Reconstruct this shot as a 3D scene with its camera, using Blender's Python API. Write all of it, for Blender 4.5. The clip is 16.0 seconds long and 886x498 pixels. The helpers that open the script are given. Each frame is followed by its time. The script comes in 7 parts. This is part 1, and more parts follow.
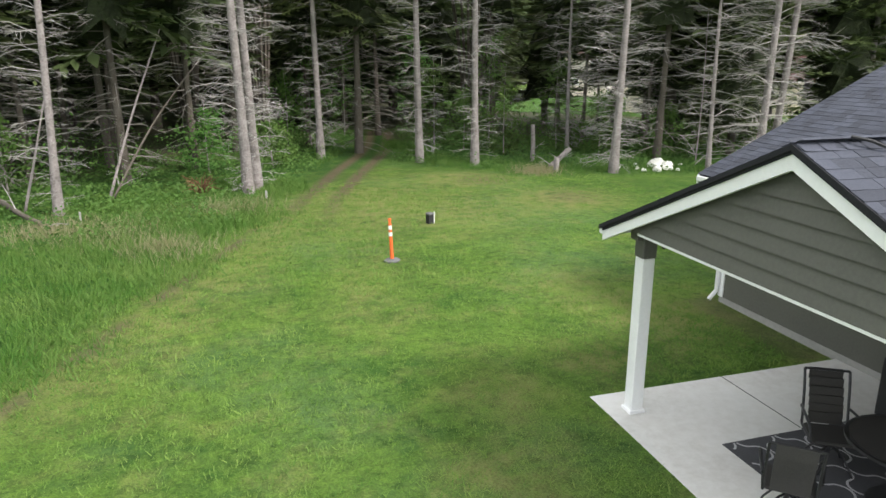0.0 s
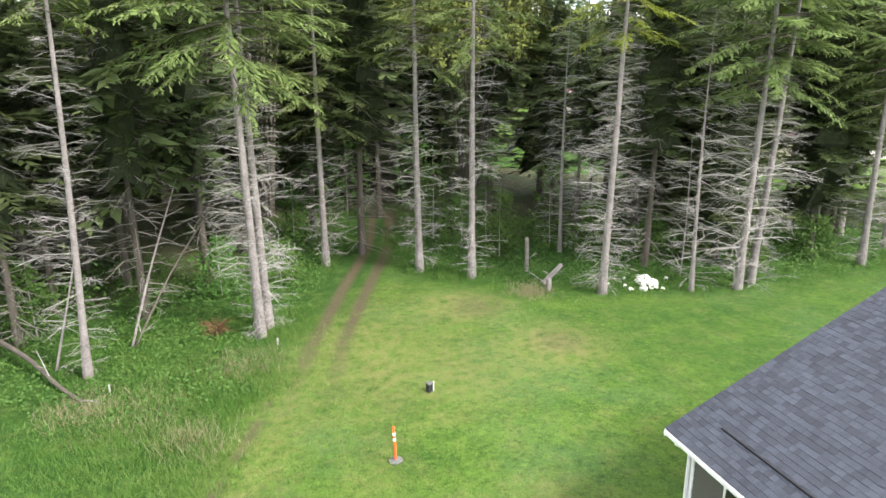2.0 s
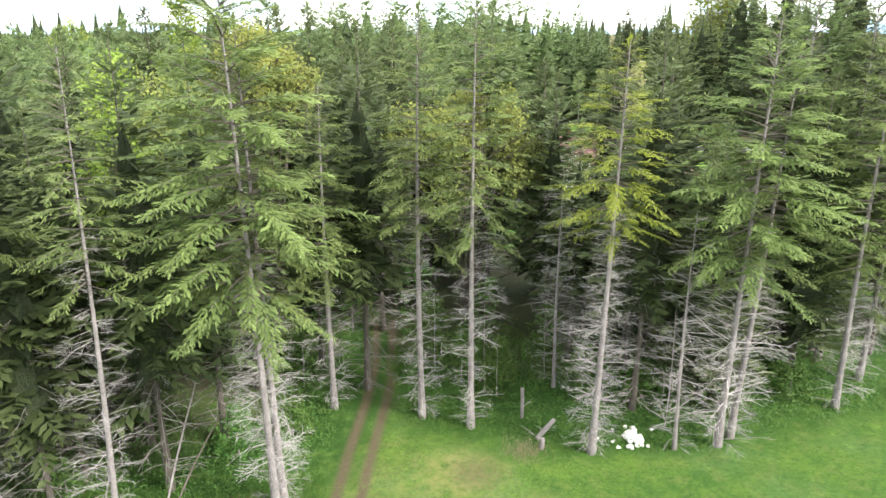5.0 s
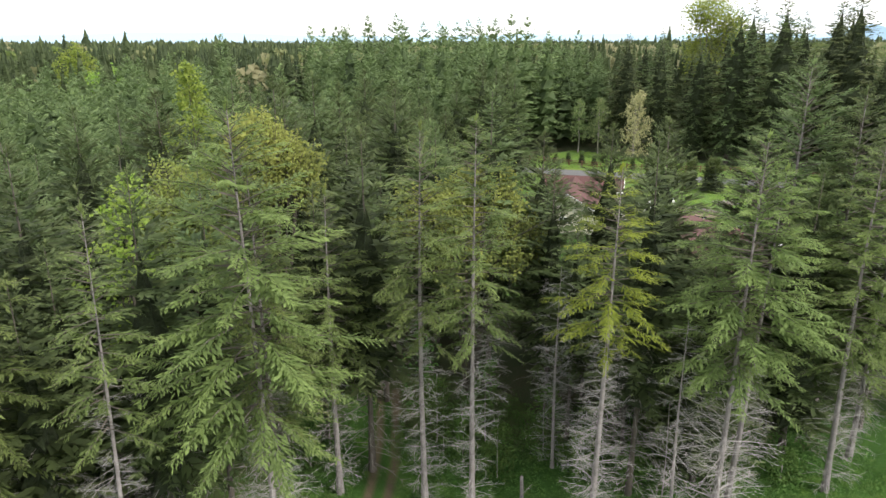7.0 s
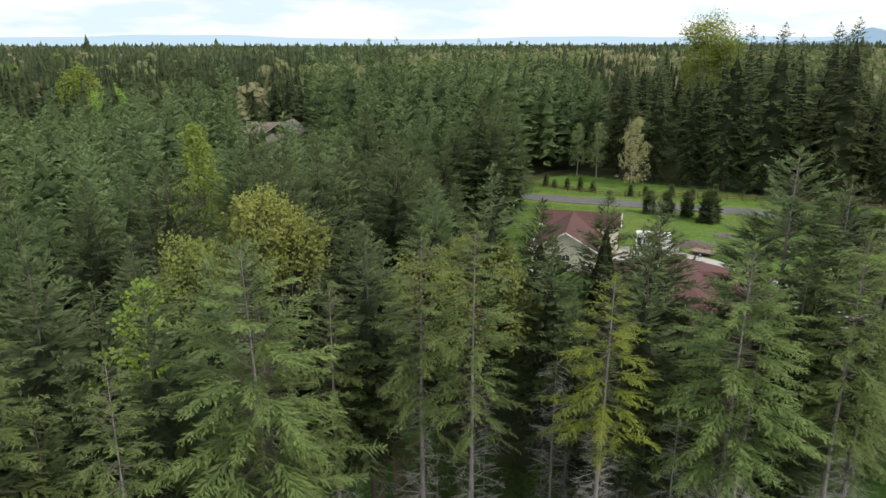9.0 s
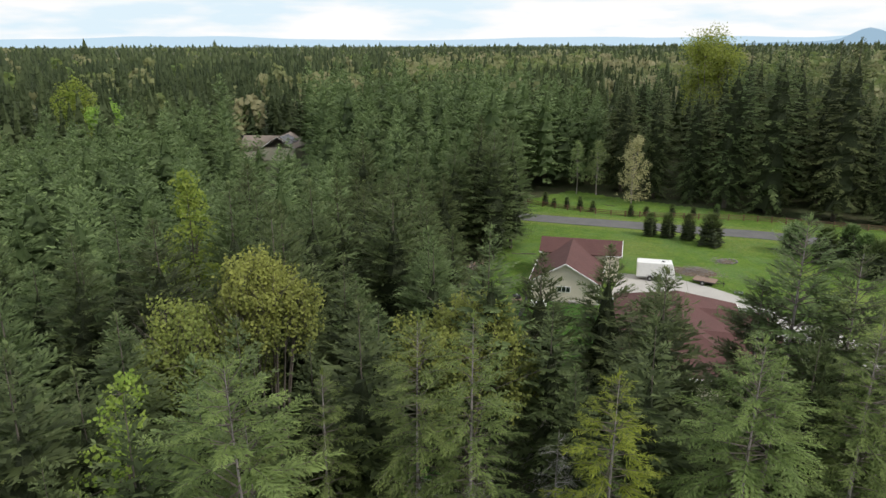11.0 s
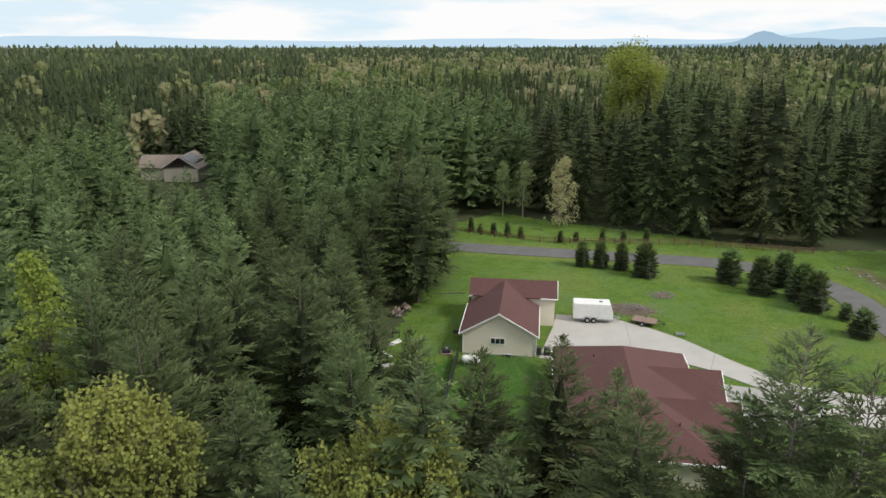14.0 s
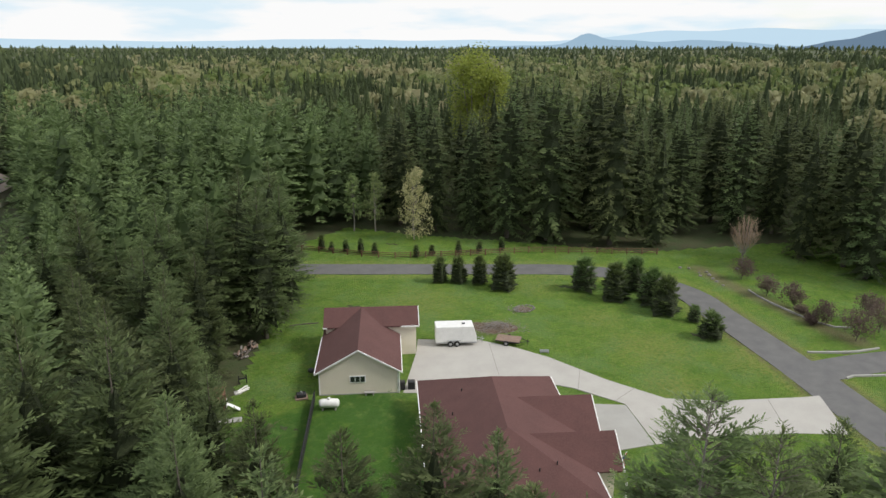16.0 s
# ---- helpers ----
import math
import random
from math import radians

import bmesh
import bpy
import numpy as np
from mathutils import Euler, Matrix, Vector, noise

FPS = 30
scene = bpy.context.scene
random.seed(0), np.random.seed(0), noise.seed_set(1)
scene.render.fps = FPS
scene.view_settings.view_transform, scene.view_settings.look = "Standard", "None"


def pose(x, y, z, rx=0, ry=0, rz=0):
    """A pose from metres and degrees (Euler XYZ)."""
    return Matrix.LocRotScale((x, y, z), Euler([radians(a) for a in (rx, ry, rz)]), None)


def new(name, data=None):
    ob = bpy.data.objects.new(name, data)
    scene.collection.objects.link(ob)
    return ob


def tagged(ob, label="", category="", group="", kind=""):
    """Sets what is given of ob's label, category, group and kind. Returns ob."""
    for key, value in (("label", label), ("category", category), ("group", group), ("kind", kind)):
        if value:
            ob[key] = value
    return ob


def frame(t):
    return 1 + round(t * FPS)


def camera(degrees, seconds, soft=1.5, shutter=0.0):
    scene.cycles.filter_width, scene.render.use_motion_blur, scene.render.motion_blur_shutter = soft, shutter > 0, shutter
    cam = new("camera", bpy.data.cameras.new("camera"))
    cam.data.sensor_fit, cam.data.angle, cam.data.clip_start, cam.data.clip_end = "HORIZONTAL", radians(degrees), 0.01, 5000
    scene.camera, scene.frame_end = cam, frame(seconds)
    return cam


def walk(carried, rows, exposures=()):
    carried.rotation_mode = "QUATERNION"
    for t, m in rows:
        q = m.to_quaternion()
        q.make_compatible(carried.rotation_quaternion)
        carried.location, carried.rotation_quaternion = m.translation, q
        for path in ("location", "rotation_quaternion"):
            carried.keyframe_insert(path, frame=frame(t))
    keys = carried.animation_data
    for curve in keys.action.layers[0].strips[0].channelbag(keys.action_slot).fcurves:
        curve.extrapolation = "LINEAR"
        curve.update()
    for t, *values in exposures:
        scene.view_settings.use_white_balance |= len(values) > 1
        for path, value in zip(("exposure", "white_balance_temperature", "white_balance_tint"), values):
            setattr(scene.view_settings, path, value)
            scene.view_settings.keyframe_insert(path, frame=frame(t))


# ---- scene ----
cam = camera(65.40, 16.0)
PATH = [
    (0.0, -0.000, 0.000, 4.636, -16.850, -15.558, -0.011),
    (0.5, -0.027, -0.107, 6.056, -16.877, -15.687, 0.091),
    (1.0, -0.045, -0.193, 7.480, -16.910, -15.819, 0.118),
    (1.5, -0.045, -0.216, 8.907, -16.923, -16.021, 0.106),
    (2.0, -0.029, -0.222, 10.377, -16.907, -16.270, 0.060),
    (2.5, -0.032, -0.210, 11.848, -16.914, -16.554, 0.023),
    (3.0, -0.024, -0.196, 13.311, -16.915, -16.800, 0.002),
    (3.5, -0.003, -0.163, 14.751, -16.874, -16.999, -0.017),
    (4.0, -0.017, -0.115, 16.179, -16.896, -17.169, -0.023),
    (4.5, -0.035, -0.052, 17.598, -16.932, -17.324, -0.019),
    (7.0, 0.028, 0.091, 23.839, -16.796, -16.956, 0.193),
    (7.5, 0.043, 0.127, 25.067, -16.759, -16.925, 0.190),
    (8.0, 0.019, 0.144, 26.241, -16.764, -16.891, 0.178),
    (8.5, 0.010, 0.134, 27.398, -16.804, -16.880, 0.165),
    (9.0, 0.018, 0.111, 28.602, -16.800, -16.797, 0.159),
    (11.5, 1.330, 3.932, 32.848, -16.917, -16.742, 0.298),
    (12.0, 1.931, 5.847, 33.746, -16.932, -16.660, 0.250),
    (12.5, 2.496, 7.502, 34.203, -17.278, -16.737, 0.220),
    (13.0, 3.075, 9.066, 34.467, -18.552, -16.784, 0.185),
    (13.5, 3.667, 10.624, 34.660, -20.853, -16.775, 0.127),
    (14.0, 4.279, 12.195, 34.843, -23.580, -16.745, 0.061),
    (14.5, 4.966, 13.714, 35.059, -26.379, -16.713, -0.012),
    (15.0, 5.757, 15.188, 35.312, -29.267, -16.677, -0.080),
    (15.5, 6.640, 16.704, 35.577, -32.462, -16.662, -0.122),
    (16.0, 7.591, 18.251, 35.852, -36.171, -16.671, -0.149),
]
walk(cam, [(t, pose(x, y, z, 90 + pitch, roll, yaw)) for t, x, y, z, yaw, pitch, roll in PATH],
     [(0.0, 1.5), (1.5, 1.9), (3.0, 2.15), (4.7, 2.15), (7.0, 1.25), (9.0, 0.6), (12.0, 0.5), (16.0, 0.45)])

# ---------------------------------------------------------------- light
SUN_EL, SUN_AZ = 45.0, 138.0
world = bpy.data.worlds.new("sky")
scene.world = world
world.use_nodes = True
wn, wl = world.node_tree.nodes, world.node_tree.links
bg = wn["Background"]
sky = wn.new("ShaderNodeTexSky")
sky.sky_type = "NISHITA"
sky.sun_disc = False
sky.sun_elevation, sky.sun_rotation = radians(SUN_EL), radians(SUN_AZ)
sky.air_density, sky.dust_density, sky.ozone_density = 1.0, 0.3, 1.5
coord = wn.new("ShaderNodeTexCoord")
stretch = wn.new("ShaderNodeMapping")
stretch.inputs["Scale"].default_value = (1.0, 1.0, 5.5)
clouds = wn.new("ShaderNodeTexNoise")
clouds.inputs["Scale"].default_value, clouds.inputs["Detail"].default_value, clouds.inputs["Roughness"].default_value = 3.2, 6.0, 0.55
ramp = wn.new("ShaderNodeValToRGB")
ramp.color_ramp.elements[0].position, ramp.color_ramp.elements[1].position = 0.12, 0.36
cover = wn.new("ShaderNodeMix")
cover.data_type = "RGBA"
puffs = wn.new("ShaderNodeTexNoise")
puffs.inputs["Scale"].default_value, puffs.inputs["Detail"].default_value = 5.5, 7.0
tones = wn.new("ShaderNodeValToRGB")
tones.color_ramp.elements[0].position, tones.color_ramp.elements[0].color = 0.38, (0.74, 0.88, 0.97, 1)
tones.color_ramp.elements[1].position, tones.color_ramp.elements[1].color = 0.52, (0.99, 0.99, 0.99, 1)
gain = wn.new("ShaderNodeVectorMath")
gain.operation = "SCALE"
gain.inputs["Scale"].default_value = 6.8
wl.new(coord.outputs["Generated"], stretch.inputs["Vector"])
wl.new(stretch.outputs["Vector"], clouds.inputs["Vector"])
wl.new(stretch.outputs["Vector"], puffs.inputs["Vector"])
wl.new(puffs.outputs["Fac"], tones.inputs["Fac"])
wl.new(tones.outputs["Color"], gain.inputs[0])
wl.new(gain.outputs["Vector"], cover.inputs["B"])
wl.new(clouds.outputs["Fac"], ramp.inputs["Fac"])
wl.new(ramp.outputs["Color"], cover.inputs["Factor"])
wl.new(sky.outputs["Color"], cover.inputs["A"])
wl.new(cover.outputs["Result"], bg.inputs["Color"])
bg.inputs["Strength"].default_value = 0.105
sun = new("sun", bpy.data.lights.new("sun", "SUN"))
sun.data.energy, sun.data.angle, sun.data.color = 2.1, radians(14), (1.0, 0.95, 0.88)
sun.matrix_world = pose(0, 0, 60, 90 - SUN_EL, 0, -SUN_AZ + 180)


# ---------------------------------------------------------------- materials
def node_mat(name, rough=0.8, metal=0.0, spec=0.4):
    m = bpy.data.materials.new(name)
    m.use_nodes = True
    b = m.node_tree.nodes["Principled BSDF"]
    b.inputs["Roughness"].default_value = rough
    b.inputs["Metallic"].default_value = metal
    b.inputs["Specular IOR Level"].default_value = spec
    return m, m.node_tree.nodes, m.node_tree.links, b


def mixer(n, l, a, b, fac, blend="MIX"):
    """A colour mix; a, b and fac are sockets or values."""
    x = n.new("ShaderNodeMix")
    x.data_type, x.blend_type = "RGBA", blend
    for key, v in (("Factor", fac), ("A", a), ("B", b)):
        if isinstance(v, bpy.types.NodeSocket):
            l.new(v, x.inputs[key])
        elif key == "Factor":
            x.inputs[key].default_value = v
        else:
            x.inputs[key].default_value = (*v[:3], 1)
    return x.outputs["Result"]


def noise_fac(n, l, scale, detail=4.0, lo=0.35, hi=0.65, vec=None, rough=0.6):
    t = n.new("ShaderNodeTexNoise")
    t.inputs["Scale"].default_value, t.inputs["Detail"].default_value, t.inputs["Roughness"].default_value = scale, detail, rough
    if vec is None:
        g = n.new("ShaderNodeNewGeometry")
        vec = g.outputs["Position"]
    l.new(vec, t.inputs["Vector"])
    r = n.new("ShaderNodeMapRange")
    r.inputs["From Min"].default_value, r.inputs["From Max"].default_value = lo, hi
    l.new(t.outputs["Fac"], r.inputs["Value"])
    return r.outputs["Result"]


def bumped(n, l, b, fac, strength=0.3, dist=0.02):
    u = n.new("ShaderNodeBump")
    u.inputs["Strength"].default_value, u.inputs["Distance"].default_value = strength, dist
    l.new(fac, u.inputs["Height"])
    l.new(u.outputs["Normal"], b.inputs["Normal"])


def surface(name, c1, c2, c3=None, s1=0.6, s2=14.0, rough=0.85, metal=0.0, bump=0.25, dist=0.01, spec=0.35, island=0.0, obj=0.0):
    """A two-scale mottled surface: broad patches of c1 and c2, fine grain towards c3."""
    m, n, l, b = node_mat(name, rough, metal, spec)
    col = mixer(n, l, c1, c2, noise_fac(n, l, s1))
    fine = noise_fac(n, l, s2, 6.0)
    col = mixer(n, l, col, c3 or tuple(0.7 * v for v in c1), mixval(n, l, fine, 0.55))
    if island or obj:
        g = n.new("ShaderNodeNewGeometry")
        o = n.new("ShaderNodeObjectInfo")
        both = n.new("ShaderNodeMath")
        wrap = n.new("ShaderNodeMath")
        wrap.operation = "FRACT"
        if island:
            l.new(g.outputs["Random Per Island"], both.inputs[0])
        else:
            both.inputs[0].default_value = 0.0
        l.new(o.outputs["Random"], both.inputs[1])
        l.new(both.outputs["Value"], wrap.inputs[0])
        hsv = n.new("ShaderNodeHueSaturation")
        r = n.new("ShaderNodeMapRange")
        k = island or obj
        r.inputs["To Min"].default_value, r.inputs["To Max"].default_value = 1 - k, 1 + k
        l.new(wrap.outputs["Value"], r.inputs["Value"])
        l.new(r.outputs["Result"], hsv.inputs["Value"])
        l.new(col, hsv.inputs["Color"])
        col = hsv.outputs["Color"]
    l.new(col, b.inputs["Base Color"])
    if bump:
        bumped(n, l, b, fine, bump, dist)
    return m


def mixval(n, l, socket, k):
    x = n.new("ShaderNodeMath")
    x.operation = "MULTIPLY"
    x.inputs[1].default_value = k
    l.new(socket, x.inputs[0])
    return x.outputs["Value"]


def foliage(name, dark, mid, tip, hue=0.02, val=0.25):
    """Leaves or needles: every spray differs a little, tips are lighter (fresh growth, and painted crown shading on
    conifers), each tree has its own tone.
    """
    m, n, l, b = node_mat(name, 0.65, 0.0, 0.25)
    g = n.new("ShaderNodeNewGeometry")
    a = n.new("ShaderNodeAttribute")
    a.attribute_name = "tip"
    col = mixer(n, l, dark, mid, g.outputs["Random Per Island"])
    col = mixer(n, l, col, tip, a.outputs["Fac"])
    o = n.new("ShaderNodeObjectInfo")
    hsv = n.new("ShaderNodeHueSaturation")
    for key, lo, hi in (("Hue", 0.5 - hue, 0.5 + hue), ("Value", 1 - val, 1 + val)):
        r = n.new("ShaderNodeMapRange")
        r.inputs["To Min"].default_value, r.inputs["To Max"].default_value = lo, hi
        l.new(o.outputs["Random"], r.inputs["Value"])
        l.new(r.outputs["Result"], hsv.inputs[key])
    l.new(col, hsv.inputs["Color"])
    l.new(hsv.outputs["Color"], b.inputs["Base Color"])
    thin = n.new("ShaderNodeBsdfTranslucent")
    l.new(hsv.outputs["Color"], thin.inputs["Color"])
    both = n.new("ShaderNodeMixShader")
    both.inputs["Fac"].default_value = 0.42
    l.new(b.outputs["BSDF"], both.inputs[1])
    l.new(thin.outputs["BSDF"], both.inputs[2])
    l.new(both.outputs["Shader"], n["Material Output"].inputs["Surface"])
    return m


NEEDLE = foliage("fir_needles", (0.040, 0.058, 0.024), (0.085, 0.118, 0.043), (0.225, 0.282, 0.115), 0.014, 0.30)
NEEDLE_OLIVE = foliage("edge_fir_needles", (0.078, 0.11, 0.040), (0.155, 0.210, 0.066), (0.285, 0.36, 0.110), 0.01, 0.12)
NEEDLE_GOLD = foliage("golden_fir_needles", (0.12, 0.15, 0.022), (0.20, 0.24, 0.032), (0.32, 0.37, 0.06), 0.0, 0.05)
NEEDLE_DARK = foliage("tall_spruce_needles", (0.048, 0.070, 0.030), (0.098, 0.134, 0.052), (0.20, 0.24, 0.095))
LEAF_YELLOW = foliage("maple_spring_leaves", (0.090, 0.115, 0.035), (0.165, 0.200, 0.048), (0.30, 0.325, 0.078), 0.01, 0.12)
LEAF_OLIVE = foliage("cottonwood_leaves", (0.15, 0.20, 0.03), (0.23, 0.28, 0.042), (0.31, 0.35, 0.06), 0.0, 0.1)
LEAF_LIME = foliage("lime_green_leaves", (0.13, 0.22, 0.03), (0.21, 0.31, 0.045), (0.30, 0.38, 0.08))
LEAF_BIRCH = foliage("birch_leaves", (0.12, 0.18, 0.06), (0.18, 0.25, 0.09), (0.26, 0.32, 0.13))
LEAF_PALE = foliage("blossoming_leaves", (0.22, 0.22, 0.10), (0.34, 0.32, 0.16), (0.46, 0.42, 0.24))
LEAF_GREEN = foliage("understorey_leaves", (0.044, 0.095, 0.020), (0.076, 0.155, 0.031), (0.125, 0.215, 0.05))
LEAF_RED = foliage("bronze_shrub_twigs", (0.10, 0.06, 0.05), (0.15, 0.09, 0.07), (0.2, 0.12, 0.09))
BARK = surface("grey_bark", (0.24, 0.212, 0.207), (0.135, 0.115, 0.11), (0.345, 0.315, 0.31), 2.2, 14, 0.95, bump=0.6, dist=0.02)
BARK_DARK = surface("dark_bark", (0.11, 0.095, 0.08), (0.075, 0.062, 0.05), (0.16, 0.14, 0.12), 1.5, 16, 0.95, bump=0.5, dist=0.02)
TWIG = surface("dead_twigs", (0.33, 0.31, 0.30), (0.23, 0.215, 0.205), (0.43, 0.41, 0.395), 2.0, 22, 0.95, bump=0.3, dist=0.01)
# darker TWIG with forest shade in its colour; also plain brush and firewood
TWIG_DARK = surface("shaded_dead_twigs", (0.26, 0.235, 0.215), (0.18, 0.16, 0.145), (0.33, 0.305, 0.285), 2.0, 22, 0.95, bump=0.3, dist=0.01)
# shade inside the crowns, painted as a dark green on an inner shell
SHADE_CORE = surface("shade_core", (0.034, 0.046, 0.020), (0.055, 0.072, 0.028), (0.022, 0.030, 0.014), 4.0, 11, 0.9, bump=0.8, dist=0.1)
ASPHALT = surface("worn_asphalt", (0.118, 0.116, 0.118), (0.155, 0.152, 0.150), (0.085, 0.085, 0.088), 0.5, 22, 0.9, bump=0.2, dist=0.004)
CONCRETE = surface("pale_concrete", (0.385, 0.37, 0.345), (0.33, 0.315, 0.295), (0.43, 0.415, 0.39), 0.35, 12, 0.85, bump=0.1, dist=0.003)
CONCRETE_GREY = surface("older_grey_concrete", (0.33, 0.325, 0.31), (0.28, 0.275, 0.26), (0.37, 0.36, 0.34), 0.4, 12, 0.88, bump=0.1, dist=0.003)
PATIO = surface("new_patio_concrete", (0.60, 0.585, 0.56), (0.52, 0.50, 0.47), (0.66, 0.65, 0.63), 0.7, 9, 0.7, bump=0.06, dist=0.003)
WHITE = surface("white_trim_paint", (0.80, 0.80, 0.80), (0.74, 0.74, 0.735), (0.83, 0.83, 0.83), 1.0, 20, 0.5, bump=0.03, dist=0.002)
SIDING = surface("grey_green_siding", (0.105, 0.104, 0.09), (0.092, 0.091, 0.08), (0.12, 0.118, 0.103), 0.8, 25, 0.6, bump=0.08, dist=0.002)
SIDING_CREAM = surface("cream_siding", (0.68, 0.62, 0.52), (0.63, 0.575, 0.48), (0.71, 0.655, 0.56), 0.5, 10, 0.65, bump=0.08, dist=0.003)
SHINGLE = surface("slate_grey_shingles", (0.042, 0.046, 0.062), (0.032, 0.035, 0.048), (0.064, 0.069, 0.090), 1.2, 60, 0.92, bump=0.4, dist=0.006, island=0.26)
SHINGLE_EDGE = surface("shingle_edge", (0.02, 0.02, 0.024), (0.015, 0.015, 0.018), None, 1.0, 40, 0.95)
SHINGLE_RED = surface("brown_red_shingles", (0.098, 0.046, 0.043), (0.078, 0.037, 0.035), (0.125, 0.064, 0.059), 0.5, 8, 0.93, bump=0.4, dist=0.02)
DARK = surface("dark_shade", (0.03, 0.03, 0.032), (0.022, 0.022, 0.024), None, 1.0, 20, 0.7)
GLASS = surface("window_glass", (0.02, 0.024, 0.028), (0.026, 0.03, 0.034), None, 0.8, 3, 0.06, spec=0.8, bump=0)
SOIL = surface("bare_soil", (0.115, 0.078, 0.05), (0.085, 0.058, 0.038), (0.16, 0.12, 0.085), 0.7, 12, 0.95, bump=0.5, dist=0.03)


# ---------------------------------------------------------------- mesh helpers
def mesh_of(name, verts, faces, material, tip=None, smooth=False):
    me = bpy.data.meshes.new(name)
    me.from_pydata([tuple(v) for v in verts], [], [tuple(f) for f in faces])
    if tip is not None:
        at = me.attributes.new("tip", "FLOAT", "POINT")
        at.data.foreach_set("value", np.asarray(tip, dtype=np.float32))
    me.materials.append(material)
    if smooth:
        me.polygons.foreach_set("use_smooth", [True] * len(me.polygons))
    me.update()
    return me


def bm_mesh(name, bm, material, smooth=False):
    me = bpy.data.meshes.new(name)
    bm.to_mesh(me)
    bm.free()
    me.materials.append(material)
    if smooth:
        me.polygons.foreach_set("use_smooth", [True] * len(me.polygons))
    return me


def part(name, bm, material, parent, label="", at=None):
    """Links a bmesh (or mesh) as one mesh object under a thing or a part."""
    me = bm if isinstance(bm, bpy.types.Mesh) else bm_mesh(name, bm, material)
    ob = new(name, me)
    ob.parent = parent
    if at is not None:
        ob.matrix_basis = at
    if label:
        tagged(ob, label)
    return ob


def thing(name, label, category, m=None, group="", kind=""):
    ob = new(name)
    ob.empty_display_size = 0.2
    if m is not None:
        ob.matrix_basis = m
    return tagged(ob, label, category, group, kind)


def add_box(bm, x0, y0, z0, x1, y1, z1, bevel=0.0, m=None):
    g = bmesh.ops.create_cube(bm, size=1.0, matrix=Matrix.Translation(((x0 + x1) / 2, (y0 + y1) / 2, (z0 + z1) / 2)) @ Matrix.Diagonal((abs(x1 - x0), abs(y1 - y0), abs(z1 - z0), 1)))
    if bevel:
        es = {e for v in g["verts"] for e in v.link_edges}
        vs = bmesh.ops.bevel(bm, geom=list(es), offset=bevel, segments=1, affect="EDGES")["verts"]
        g = {"verts": list({v for v in vs} | {v for v in g["verts"] if v.is_valid})}
    if m is not None:
        bmesh.ops.transform(bm, matrix=m, verts=[v for v in g["verts"] if v.is_valid])
    return bm


def box(x0, y0, z0, x1, y1, z1, bevel=0.0):
    return add_box(bmesh.new(), x0, y0, z0, x1, y1, z1, bevel)


def add_rod(bm, a, b, r0, r1=None, sides=8):
    a, b = Vector(a), Vector(b)
    d = b - a
    m = Matrix.Translation((a + b) / 2) @ d.to_track_quat("Z", "Y").to_matrix().to_4x4()
    bmesh.ops.create_cone(bm, cap_ends=True, segments=sides, radius1=r0, radius2=r0 if r1 is None else r1, depth=d.length, matrix=m)
    return bm


def prism(bm, poly, z0, z1):
    """An upright slab over a plan outline."""
    lo = [bm.verts.new((x, y, z0)) for x, y in poly]
    hi = [bm.verts.new((x, y, z1)) for x, y in poly]
    n = len(poly)
    bm.faces.new(hi)
    bm.faces.new(lo[::-1])
    for i in range(n):
        bm.faces.new((lo[i], lo[(i + 1) % n], hi[(i + 1) % n], hi[i]))
    bmesh.ops.recalc_face_normals(bm, faces=bm.faces[:])
    return bm


def slab3(bm, pts, thick):
    """A sloping panel: a polygon in space, given thickness straight down."""
    hi = [bm.verts.new(p) for p in pts]
    lo = [bm.verts.new((p[0], p[1], p[2] - thick)) for p in pts]
    n = len(pts)
    bm.faces.new(hi)
    bm.faces.new(lo[::-1])
    for i in range(n):
        bm.faces.new((lo[i], lo[(i + 1) % n], hi[(i + 1) % n], hi[i]))
    bmesh.ops.recalc_face_normals(bm, faces=bm.faces[:])
    return bm


def inside(poly, x, y):
    hit, n = False, len(poly)
    for i in range(n):
        (x0, y0), (x1, y1) = poly[i], poly[(i + 1) % n]
        if (y0 > y) != (y1 > y) and x < (x1 - x0) * (y - y0) / (y1 - y0) + x0:
            hit = not hit
    return hit


def line_dist(pts, x, y):
    """Distance from points (arrays) to a broken line."""
    best = np.full(np.shape(x), 1e9)
    for (x0, y0), (x1, y1) in zip(pts, pts[1:]):
        dx, dy = x1 - x0, y1 - y0
        s = np.clip(((x - x0) * dx + (y - y0) * dy) / (dx * dx + dy * dy), 0, 1)
        best = np.minimum(best, np.hypot(x - x0 - s * dx, y - y0 - s * dy))
    return best


